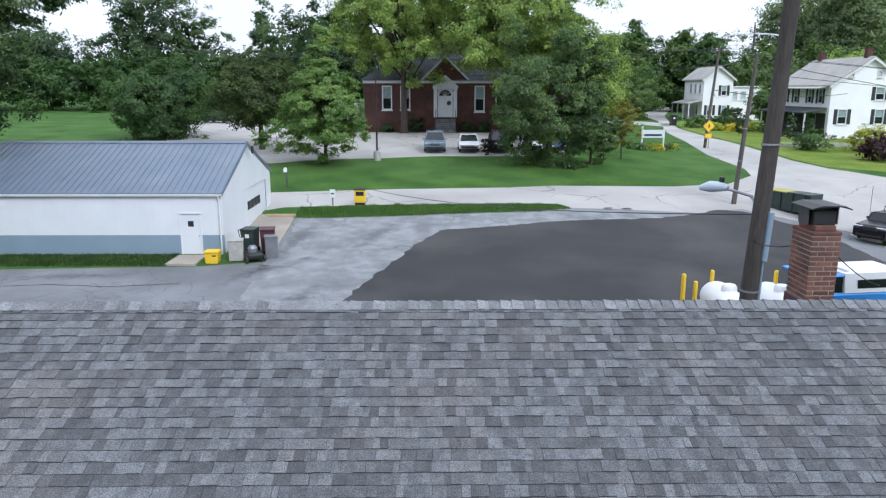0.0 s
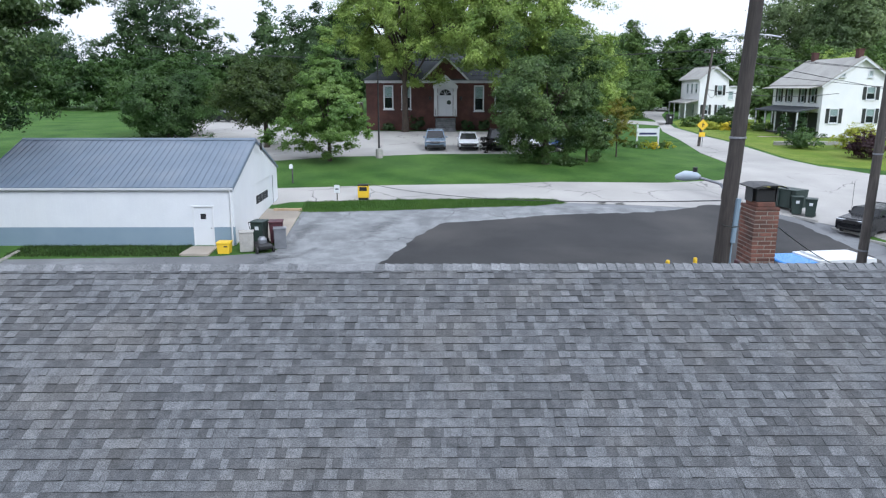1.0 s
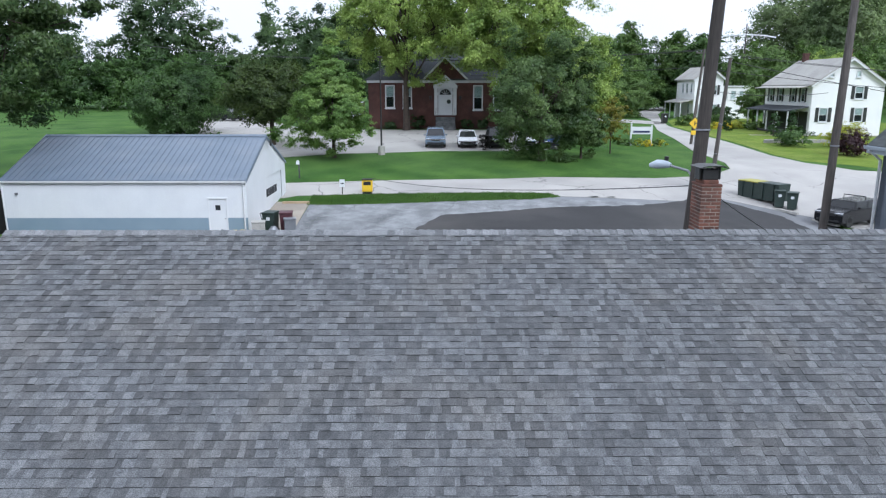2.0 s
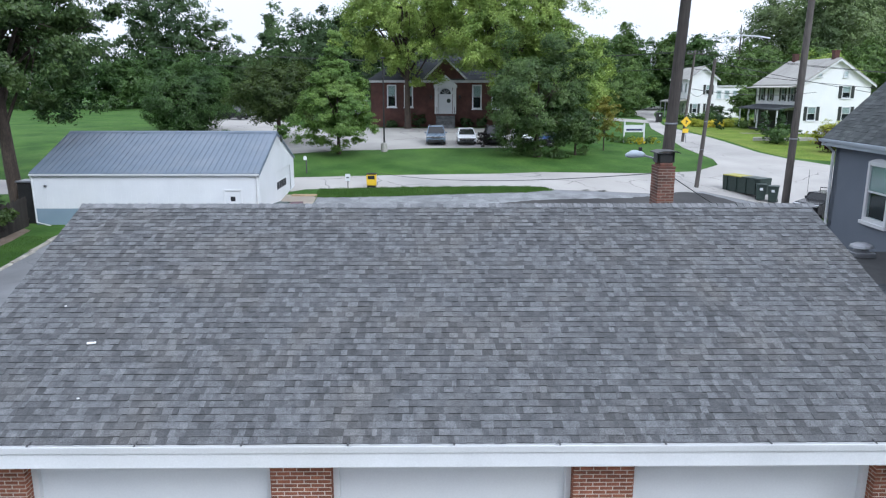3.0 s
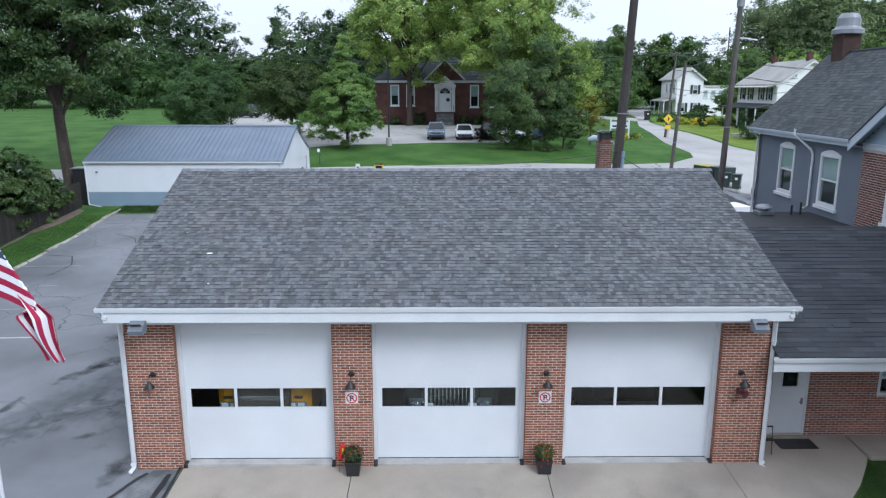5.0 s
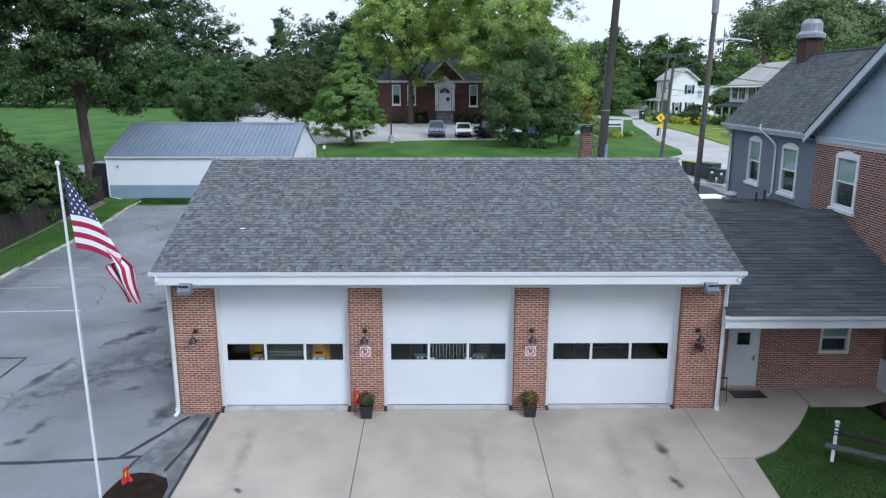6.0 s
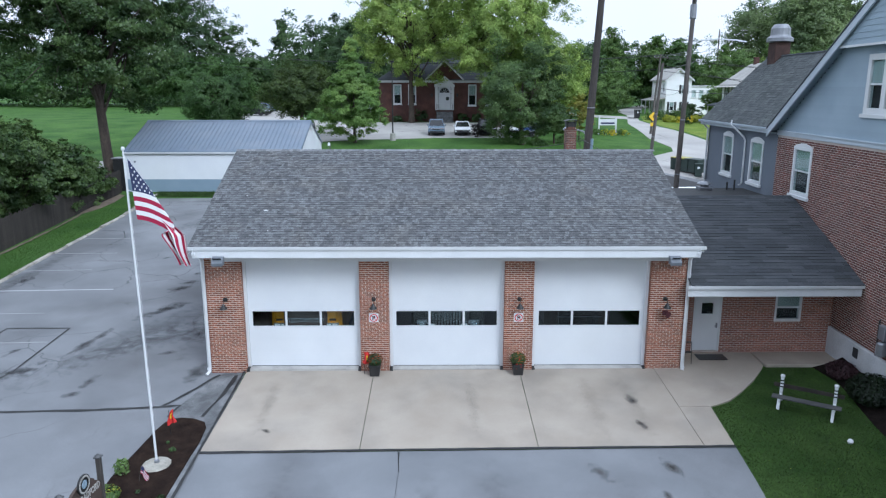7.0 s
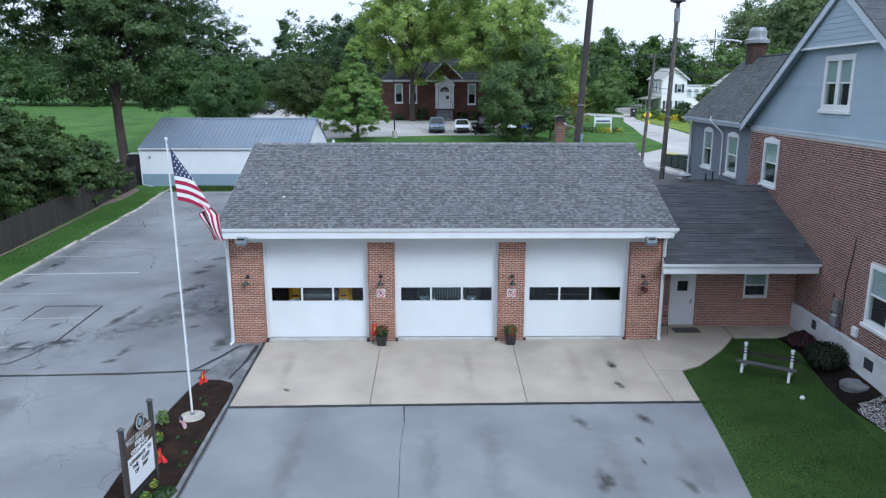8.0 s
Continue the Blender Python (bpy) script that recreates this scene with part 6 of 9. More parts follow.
part("band_board", Geo().box(-0.05, 0.0, Y0, YC, BAND - 0.03, BAND + 0.13, 0.01).box(-0.09, 0.0, Y0, YC, BAND + 0.13, BAND + 0.17), M["blue_trim"], house, "pale blue band board")
# gable: lapped blue boards over the band, small shingled peak that hangs out
APEX_Y, APEX_Z, RS = -0.35, 12.55, 0.655
gz = lambda y: APEX_Z - 0.18 - RS * abs(y - APEX_Y)
boards = Geo()
bz = BAND + 0.17
while bz < 12.2:
    hw = (APEX_Z - 0.18 - bz) / RS
    if hw > 0.1:
        a, b = max(-(APEX_Y + hw), -YC), min(-(APEX_Y - hw), 7.6)
        for s0, s1 in ([(a, b)] if not (bz < att[3] and bz + 0.16 > att[2]) else [(a, att[0]), (att[1], b)]):
            if s1 - s0 > 0.05:
                boards.add([(s0, -0.014, bz), (s1, -0.014, bz), (s1, -0.008, bz + 0.16), (s0, -0.008, bz + 0.16), (s0, 0.02, bz), (s1, 0.02, bz)], [(0, 1, 2, 3), (0, 4, 5, 1)])
    bz += 0.155
part("siding", boards, M["blue_siding"], house, "pale blue lapped board siding", m=FACE)
gu = lambda u: gz(-u)
gable = Geo().prism([(-YC, BAND), (att[0], BAND), (att[0], gu(att[0])), (-YC, gu(-YC))], 0.03, 0.25, "y")
gable.prism([(att[1], BAND), (7.6, BAND), (7.6, gu(7.6)), (att[1], gu(att[1]))], 0.03, 0.25, "y")
gable.prism([(att[0], BAND), (att[1], BAND), (att[1], att[2]), (att[0], att[2])], 0.03, 0.25, "y")
gable.prism([(att[0], att[3]), (att[1], att[3]), (att[1], gu(att[1])), (-APEX_Y, APEX_Z - 0.2), (att[0], gu(att[0]))], 0.03, 0.25, "y")
part("gable_wall", gable, M["blue_siding"], house, m=FACE)
pk = 10.60
hw = (APEX_Z - 0.15 - pk) / RS
peak = Geo()
kz = pk
while kz < 12.3:
    h2 = (APEX_Z - 0.15 - kz) / RS
    peak.add([(-APEX_Y - h2, -0.30, kz), (-APEX_Y + h2, -0.30, kz), (-APEX_Y + h2 - 0.2, -0.285, kz + 0.19), (-APEX_Y - h2 + 0.2, -0.285, kz + 0.19), (-APEX_Y - h2, -0.27, kz), (-APEX_Y + h2, -0.27, kz)], [(0, 1, 2, 3), (0, 4, 5, 1)])
    kz += 0.18
tagged(part("gable_cladding", peak, M["blue_siding"], house, "overhanging peak of blue boards", m=FACE), kind="stuff")
part("gable_peak", Geo().prism([(-APEX_Y - hw, pk), (-APEX_Y + hw, pk), (-APEX_Y, APEX_Z - 0.16)], -0.27, 0.02, "y"), M["blue_siding"], house, m=FACE)
part("peak_trim", Geo().box(-APEX_Y - hw, -APEX_Y + hw, -0.33, -0.26, pk - 0.07, pk), M["trim"], house, m=FACE)
for s in (-1, 1):
    ye = YC + 0.2 if s > 0 else -7.7
    ze = APEX_Z - RS * abs(ye - APEX_Y)
    poly = [(-APEX_Y, APEX_Z - 0.30), (-APEX_Y, APEX_Z), (-ye, ze), (-ye, ze - 0.32)]
    part("bargeboard", Geo().prism(poly, -0.42, -0.36, "y"), M["blue_trim"], house, "wide pale blue bargeboard", m=FACE)
    part("gable_roof", Geo().prism([(-APEX_Y, APEX_Z + 0.0), (-APEX_Y, APEX_Z + 0.05), (-ye, ze + 0.05), (-ye, ze)], -0.45, 6.0, "y"), M["annex_shingle"], house, m=FACE)
    part("gable_soffit", Geo().prism([(-APEX_Y, APEX_Z - 0.07), (-APEX_Y, APEX_Z - 0.03), (-ye, ze - 0.03), (-ye, ze - 0.07)], -0.36, 0.02, "y"), M["blue_siding"], house, m=FACE)
    ang = math.atan(RS)
    L = abs(ye - APEX_Y) / math.cos(ang)
    mm = Matrix.Translation((2.6, ye, ze + 0.05)) @ Matrix.Rotation(radians(180 if s > 0 else 0), 4, "Z") @ Matrix.Rotation(ang, 4, "X")
    shingle_sheet("gable_shingles", 6.1, L, mm, M["annex_shingle"], house, tabs=(0.25, 0.34), rise=0.009, seed=11 + s)
# roof of the grey wing
WR = math.atan2(10.79 - 7.67, 2.8 + 0.36)
wz = lambda x: 7.67 + (x + 0.36) * math.tan(WR)
part("wing_roof", Geo().prism([(-0.36, 7.62), (-0.36, 7.67), (2.8, 10.78), (8.0, 7.3), (8.0, 7.2), (2.8, 10.66)], YC + 0.1, Y1 + 0.35, "y"), M["wing_shingle"], house)
part("wing_roof", Geo().prism([(0.4, wz(0.4) - 0.05), (0.4, wz(0.4)), (2.8, 10.78), (8.0, 7.3), (8.0, 7.2), (2.8, 10.66)], 3.0, YC + 0.1, "y"), M["wing_shingle"], house)
WL = math.hypot(3.16, 3.12)
for y0, y1, x0 in ((YC + 0.1, Y1 + 0.35, -0.36), (3.0, YC + 0.1, 0.4)):
    shingle_sheet("wing_shingles", y1 - y0, WL - (x0 + 0.36) / math.cos(WR), Matrix.Translation((x0, (y0 + y1) / 2, wz(x0) + 0.005)) @ Matrix.Rotation(radians(-90), 4, "Z") @ Matrix.Rotation(WR, 4, "X"), M["wing_shingle"], house, exposure=0.15, tabs=(0.2, 0.34), rise=0.012, seed=21)
part("ridge_cap", Geo().tube([(2.8, 3.0, 10.8), (2.8, Y1 + 0.35, 10.8)], 0.06, 6), M["annex_shingle"], house)
part("wing_fascia", Geo().box(-0.36, -0.32, YC + 0.1, Y1 + 0.35, 7.42, 7.62).box(-0.34, 0.02, YC + 0.1, Y1 + 0.3, 7.42, 7.45), M["blue_trim"], house, "pale blue fascia under the grey roof")
wg = part("wing_gutter", Geo().prism([(-0.37, 7.66), (-0.37, 7.55), (-0.46, 7.55), (-0.49, 7.64), (-0.49, 7.66), (-0.475, 7.66), (-0.46, 7.57), (-0.38, 7.57), (-0.38, 7.66)], YC + 0.1, Y1 + 0.35, "y"), M["blue_trim"], house, "pale painted metal gutter")
part("wing_downspout", Geo().tube([(-0.47, 10.95, 7.8), (-0.50, 10.95, 7.62), (-0.12, 10.30, 7.08), (-0.07, 10.2, 6.9), (-0.07, 10.2, 4.98), (-0.12, 10.4, 4.86)], 0.042, 6), M["trim"], house, "white metal downspout")
part("wing_downspout", Geo().tube([(-0.42, Y1 + 0.1, 7.55), (-0.05, Y1 + 0.05, 7.2), (-0.05, Y1 + 0.05, 1.0)], 0.05, 6), M["trim"], house, "white metal downspout")
for a, b, c, d in greys:
    window(house, (a + b) / 2, c, b - a, d - c, FACE, arch=True, frame_w=0.12)
a, b, c, d = tall
window(house, (a + b) / 2, c, b - a, d - c, FACE, arch=True, frame_w=0.13)
for q in (big, more):
    window(house, (q[0] + q[1]) / 2, q[2], q[1] - q[0], q[3] - q[2], FACE, frame_w=0.14)
window(house, (att[0] + att[1]) / 2, att[2], att[1] - att[0], att[3] - att[2], FACE, twin=True, frame_w=0.19)
# pipes and boxes on the brick wall
part("conduit", Geo().tube([(-0.04, -1.55, 0.9), (-0.04, -1.55, 2.2), (-0.02, -1.55, 2.25)], 0.025, 6), M["dark"], house)
part("conduit", Geo().tube([(-0.04, -2.2, 0.9), (-0.04, -2.2, 2.8), (-0.05, -2.45, 3.9), (-0.05, -2.5, 4.4)], 0.018, 6), M["dark"], house)
part("meter_box", Geo().box(-0.16, 0.0, -2.05, -1.72, 1.7, 2.15, 0.02), M["grey_metal"], house, "pale grey meter box")
part("meter_box", Geo().lathe([(0.1, 0.0), (0.16, 0.05), (0.16, 0.4), (0.1, 0.45)], 10, (-0.12, -1.95, 1.2)), M["grey_metal"], house)
part("junction_box", Geo().box(-0.1, 0.0, -3.25, -2.95, 1.25, 1.55, 0.01), M["trim"], house)
part("hook", Geo().tube([(0, 2.05, 4.2), (-0.1, 2.05, 4.2), (-0.12, 2.0, 4.0), (-0.05, 1.95, 3.95)], 0.012, 5), M["dark"], house)
brick_sheet("brickwork", sorted(brick_rows(-YC + 0.01, -Y0, 1.1, BAND - 0.03, [big, tall, more], k=1.16), key=lambda q: (abs(q[0] - 2.0) + abs(q[2] - 2.5))), M["old_brick"], house, FACE, label="old red brickwork with pale joints", keep=300)
# tin-capped chimney on the wing
cap = thing("chimney", "brick chimney with a round galvanised cap on the grey wing", "chimney", at=(16.75, 14.2, 10.05))
part("shaft", Geo().box(-0.37, 0.37, -0.4, 0.4, -0.3, 1.42, 0.015), M["dark_brick"], cap)
part("cap", Geo().lathe([(0.42, 1.42), (0.62, 1.46), (0.62, 1.62), (0.5, 1.70), (0.46, 1.76), (0.45, 2.08), (0.37, 2.2), (0.3, 2.28), (0.02, 2.30)], 18), M["grey_metal"], cap, "round galvanised cap")

# ---- left side: kerb, fence ----
kerb = tagged(new("kerb"), "low pale concrete kerb along the car park", "kerb", kind="structure")
ky = -14.0
kr = random.Random(12)
while ky < 27.6:
    ln = kr.choice([0.9, 1.4, 1.9, 2.3])
    w, top = 0.10 * kr.uniform(0.85, 1.15), 0.13 * kr.uniform(0.55, 1.1)
    chip = kr.uniform(0.02, 0.06)
    xk = -20.30 - 0.03 * max(ky - 20, 0) - 0.05 * max(ky - 24, 0) + kr.uniform(-0.03, 0.03)
    ge = Geo().prism([(-w, -0.15), (w, -0.15), (w * 0.95, top - chip), (w * 0.6, top), (-w * 0.7, top), (-w, top - chip * 0.6)], 0, ln - kr.choice([0.02, 0.05, 0.2]), "y")
    part("kerbstone", ge, M["kerb_stone"], kerb, m=Matrix.Translation((xk, ky, height(xk, ky))) @ Matrix.Rotation(radians(kr.uniform(-1.6, 1.6)), 4, "Z") @ Matrix.Rotation(math.atan2(height(xk, ky + ln) - height(xk, ky), ln), 4, "X"))
    ky += ln
laid("bare_soil", [(-23.5, 23.6), (-23.2, 23.4), (-22.75, 25.0), (-22.7, 27.0), (-22.95, 29.2), (-23.5, 29.6)], 0.035, M["dirt"], "bare brown soil patch at the foot of the fence", step=0.8, category="soil")
ribbon("soil_edge", [(-23.0, 2.0), (-22.95, 11.0), (-22.9, 16.5), (-23.0, 21.0), (-23.3, 24.0)], 0.16, 0.06, M["dirt"], 41, 0.6, "pale bare strip along the foot of the fence", "soil")
locker = thing("storage_locker", "tall dark storage locker with a pale top beside the shed", "locker", at=(-23.85, 31.3, height(-23.85, 31.3)))
part("body", Geo().box(-0.45, 0.45, -0.5, 0.5, -0.1, 2.35, 0.02), M["dark"], locker)
part("top", Geo().box(-0.52, 0.52, -0.58, 0.58, 2.35, 2.43, 0.01), M["grey_metal"], locker, "pale flat metal top")
part("door_leaf", Geo().box(-0.4, 0.4, -0.53, -0.5, 0.05, 2.25, 0.008), M["dark"], locker)
fence = thing("fence", "weathered dark wooden board fence beside the grass strip", "fence", at=(-23.2, 0, 0))
boards = [Geo().box(-0.012, 0.012, 0, 0.145, 0, h, 0.0).mesh("board", M["fence"]) for h in (1.7, 1.74, 1.78)]
fy = -6.0
k = 0
while fy < 30.3:
    xf = -0.02 - 0.022 * max(fy - 12, 0)
    ob = new("board", boards[k * 7 % 3])
    ob.parent = fence
    ob.matrix_basis = pose(xf, fy, height(-23, fy) - 0.05 + 0.02 * math.sin(k * 1.7), 0, 0, 1.0)
    if k % 16 == 0:
        part("post", Geo().box(-0.06, 0.06, -0.05, 0.05, -0.1, 1.75), M["fence"], fence, m=pose(xf - 0.08, fy, height(-23, fy)))
        for z in (0.35, 1.4):
            part("rail", Geo().box(-0.05, -0.013, 0, 2.45, z, z + 0.08), M["fence"], fence, m=Matrix.Translation((xf, fy, height(-23, fy))) @ Matrix.Rotation(math.atan2(height(-23, fy + 2.4) - height(-23, fy), 2.4), 4, "X"))
    fy += 0.152
    k += 1

# ---- white metal shed ----
shed = thing("shed", "long white metal shed with a blue-grey roof and blue base band", "shed", at=(-10.36, 30.55, 1.5))
SL, SD, SE, SR = 12.92, 10.1, 3.16, 5.15       # length towards -x, depth, eave, ridge
ddoor = (-2.07, -1.04, 0.1, 2.24)
part("front_wall", wall(-SL, 0, 1.15, SE, 0.0, 0.12, [ddoor]), M["white"], shed)
part("front_band", wall(-SL, 0, -0.4, 1.15, 0.0, 0.12, [ddoor]), M["blue_band"], shed, "blue-grey base band")
gdoor = (4.3, 8.9, -0.3, 2.75)
fe = pose(0, 0, 0, 0, 0, 90)                  # faces +x; u runs towards +y
part("end_wall", wall(0.12, SD, -0.4, SE, 0.0, 0.12, [gdoor]).prism([(0.0, SE), (SD, SE), (SD / 2, SR)], 0.0, 0.12, "y"), M["white"], shed, m=fe)
part("back_wall", Geo().box(-SL, 0, SD - 0.12, SD, -0.4, SE), M["white"], shed)
part("far_end_wall", Geo().box(-SL, -SL + 0.12, 0.12, SD - 0.12, -0.4, SE).prism([(0.12, SE), (SD - 0.12, SE), (SD / 2, SR - 0.05)], -SL, -SL + 0.12, "x"), M["white"], shed)
for k in range(int(SL / 0.3)):
    xk = -k * 0.3 - 0.15
    if not (ddoor[0] - 0.05 < xk < ddoor[1] + 0.05):
        part("wall_rib", Geo().box(xk - 0.012, xk + 0.012, -0.004, 0.0, 1.15, SE), M["white"], shed)
for s in (0, 1):
    y = (lambda v: v) if s == 0 else (lambda v: SD - v)
    part("roof_sheet", Geo().prism([(y(-0.12), SE - 0.01), (y(-0.12), SE + 0.03), (SD / 2, SR + 0.06), (SD / 2, SR + 0.02)], -SL - 0.05, 0.05, "x"), M["blue_roof"], shed)
    for k in range(40):
        xk = -SL - 0.03 + k * (SL + 0.06) / 39
        part("roof_seam", Geo().prism([(y(-0.12), SE + 0.03), (y(-0.12), SE + 0.065), (SD / 2, SR + 0.095), (SD / 2, SR + 0.06)], xk - 0.014, xk + 0.014, "x"), M["blue_roof"], shed)
part("ridge_cap", Geo().prism([(SD / 2 - 0.2, SR + 0.02), (SD / 2, SR + 0.13), (SD / 2 + 0.2, SR + 0.02), (SD / 2, SR + 0.1)], -SL - 0.05, 0.05, "x"), M["blue_roof"], shed)
gutter(-SL - 0.05, 0.05, -0.10, SE + 0.0, shed)
part("rake_trim", Geo().prism([(-0.12, SE - 0.12), (-0.12, SE), (SD / 2, SR + 0.03), (SD + 0.12, SE), (SD + 0.12, SE - 0.12), (SD / 2, SR - 0.1)], 0.05, 0.075, "x"), M["blue_roof"], shed)
part("downspout", Geo().tube([(-0.12, -0.16, SE - 0.1), (-0.12, -0.06, SE - 0.3), (-0.12, -0.06, 0.1), (-0.12, -0.25, 0.02)], 0.045, 6), M["trim"], shed)
part("downspout", Geo().tube([(-SL + 0.02, -0.16, SE - 0.1), (-SL + 0.02, -0.06, SE - 0.3), (-SL + 0.05, -0.06, 0.35), (-SL + 0.9, -0.2, 0.18)], 0.045, 6), M["trim"], shed)
sd = new("door")
sd.parent = shed
sd.matrix_basis = pose((ddoor[0] + ddoor[1]) / 2, 0.02, 0.1)
part("door_frame", Geo().box(-0.52, -0.46, -0.04, 0.1, 0, 2.14).box(0.46, 0.52, -0.04, 0.1, 0, 2.14).box(-0.56, 0.56, -0.06, 0.1, 2.08, 2.16), M["trim"], sd)
part("leaf", wall(-0.46, 0.46, 0.0, 2.08, 0.0, 0.05, [(-0.14, 0.14, 1.45, 1.73)]), M["white"], sd, "white door leaf")
# opaque pane, its black standing in for the unlit shed
part("dark_pane", Geo().box(-0.14, 0.14, 0.02, 0.03, 1.45, 1.73), M["unlit"], sd)
part("door_handle", Geo().lathe([(0.02, 0), (0.035, 0.04), (0.02, 0.07)], 8), M["grey_metal"], sd, m=pose(0.38, 0, 1.0, 90))
gd = new("overhead_door")
gd.parent = shed
gd.matrix_basis = fe @ Matrix.Translation(((gdoor[0] + gdoor[1]) / 2, 0.05, 0))
for k in range(5):
    part("section", Geo().box(-2.3, 2.3, 0, 0.04, -0.3 + k * 0.61, 0.3 + k * 0.61, 0.006), M["white"], gd)
for k in range(4):
    part("pane", Geo().box(-1.85 + k * 0.72, -1.2 + k * 0.72, -0.008, 0.0, 1.55, 2.02), M["unlit"], gd, "dark window pane")
part("door_trim", Geo().box(-2.42, -2.3, -0.03, 0.05, -0.3, 2.85).box(2.3, 2.42, -0.03, 0.05, -0.3, 2.85).box(-2.3, 2.3, -0.03, 0.05, 2.75, 2.87), M["trim"], gd)
part("wall_lamp", Geo().box(-0.06, 0.06, -0.1, 0.0, 2.4, 2.52), M["grey_metal"], shed, m=pose(-SL + 0.75, 0, 0))
part("coil", Geo().lathe([(0.2, -0.03), (0.24, 0.0), (0.2, 0.03)], 12), M["dark"], shed, m=pose(0.3, SD / 2, SR - 0.35, 0, 90, 0))
laid("concrete_pad", [(-10.5, 31.0), (-8.1, 31.3), (-8.25, 37.4), (-10.5, 38.0)], 0.035, M["concrete"], "concrete pad before the shed's wide door", category="slab")
single("timber_kerb", Geo().box(-0.85, 0.85, -0.08, 0.08, -0.1, 0.16, 0.02), M["pale_timber"], "pale weathered timber at the edge of the pad", "kerb", at=(-9.1, 37.5, height(-9.1, 37.5)))
single("doorstep", Geo().box(-0.7, 0.7, -1.9, -0.02, -0.2, 0.06, 0.02), M["concrete"], "concrete doorstep before the shed door", "step", at=(-11.9, 30.58, height(-11.9, 29.6)))
ybin = thing("yellow_box", "yellow plastic grit box with a lid beside the shed door", "box", at=(-10.55, 29.25, height(-10.55, 29.25)))
ybin.scale = (0.72, 0.72, 0.78)
part("body", Geo().prism([(-0.38, 0), (0.38, 0), (0.44, 0.62), (-0.44, 0.62)], -0.35, 0.35, "y"), M["yellow"], ybin)
part("lid", Geo().box(-0.47, 0.47, -0.4, 0.4, 0.62, 0.74, 0.03), M["yellow"], ybin)
part("label", Geo().box(0.05, 0.3, -0.37, -0.355, 0.42, 0.5), M["brown"], ybin)
for x, y, w, d, h, mt, nm, lb in ((-9.55, 29.6, 0.66, 0.6, 0.95, "stone", "crate", "grey-brown wooden crate beside the shed"), (-8.0, 30.1, 0.6, 0.55, 1.0, "grey_metal", "utility_cabinet", "small blue-grey metal cabinet beside the bins")):
    cr = thing(nm, lb, nm.split("_")[-1], at=(x, y, height(x, y)), rz=12)
    part("body", Geo().box(-w / 2, w / 2, -d / 2, d / 2, 0, h, 0.03), M[mt], cr)
    part("top", Geo().box(-w / 2 - 0.03, w / 2 + 0.03, -d / 2 - 0.03, d / 2 + 0.03, h, h + 0.05, 0.01), M[mt], cr)


def wheelie_bin(x, y, mat, rz=0.0, label="dark wheeled rubbish bin with a closed lid", group="wheeled bins", s=1.0):
    b = thing("wheeled_bin", label, "rubbish bin", at=(x, y, height(x, y) + 0.02), rz=rz, group=group)
    part("body", Geo().prism([(-0.24 * s, 0.06), (0.24 * s, 0.06), (0.30 * s, 0.98 * s), (-0.30 * s, 0.98 * s)], -0.32 * s, 0.32 * s, "y"), mat, b)
    part("lid", Geo().box(-0.32 * s, 0.32 * s, -0.38 * s, 0.36 * s, 0.98 * s, 1.05 * s, 0.02), mat, b)
    part("handle", Geo().tube([(-0.25 * s, 0.4 * s, 0.95 * s), (0.25 * s, 0.4 * s, 0.95 * s)], 0.018, 5), mat, b)
    for sx in (-1, 1):
        part("wheel", Geo().lathe([(0.03, -0.03), (0.11, -0.03), (0.11, 0.03), (0.03, 0.03)], 10), M["rubber"], b, m=pose(sx * 0.25 * s, 0.28 * s, 0.1, 0, 90))
    part("sticker", Geo().box(-0.09 * s, 0.09 * s, -0.004, 0.0, 0, 0.16 * s), M["white"], b, m=pose(0, -0.325 * s, 0.66 * s))
    return b


wheelie_bin(-9.2, 30.9, M["bin_green"], -10, s=1.12)
wheelie_bin(-8.35, 30.9, M["bin_maroon"], 8, "dark maroon wheeled rubbish bin with a closed lid", s=1.12)
cart = thing("lawn_mower", "small black push mower standing among the bins", "mower", at=(-8.75, 29.5, height(-8.75, 29.5)), rz=30)
cart.scale = (1.35, 1.35, 1.35)
part("deck", Geo().box(-0.28, 0.28, -0.4, 0.4, 0.12, 0.32, 0.06), M["dark"], cart)
part("engine", Geo().lathe([(0.16, 0.32), (0.17, 0.45), (0.1, 0.55)], 12), M["grey_metal"], cart)
part("handle", Geo().tube([(-0.22, 0.4, 0.3), (-0.22, 0.95, 0.95), (0.22, 0.95, 0.95), (0.22, 0.4, 0.3)], 0.015, 5), M["dark"], cart)
for sx in (-1, 1):
    for sy in (-0.3, 0.3):
        part("wheel", Geo().lathe([(0.03, -0.03), (0.12, -0.03), (0.12, 0.03), (0.03, 0.03)], 10), M["rubber"], cart, m=pose(sx * 0.3, sy, 0.12, 0, 90))

# ---- posts and small signs by the back street ----
yb = thing("yellow_paper_box", "yellow free-paper box on a black stand by the road", "paper box", at=(-4.82, 40.3, height(-4.82, 40.3)))
part("body", Geo().box(-0.34, 0.34, -0.25, 0.25, 0.16, 0.92, 0.02), M["yellow"], yb)
part("top", Geo().box(-0.35, 0.35, -0.27, 0.27, 0.92, 1.0, 0.02), M["dark"], yb)
part("stand", Geo().box(-0.3, 0.3, -0.22, 0.22, 0, 0.16), M["dark"], yb)
part("window", Geo().box(-0.24, 0.24, -0.256, -0.25, 0.6, 0.85), M["unlit"], yb)


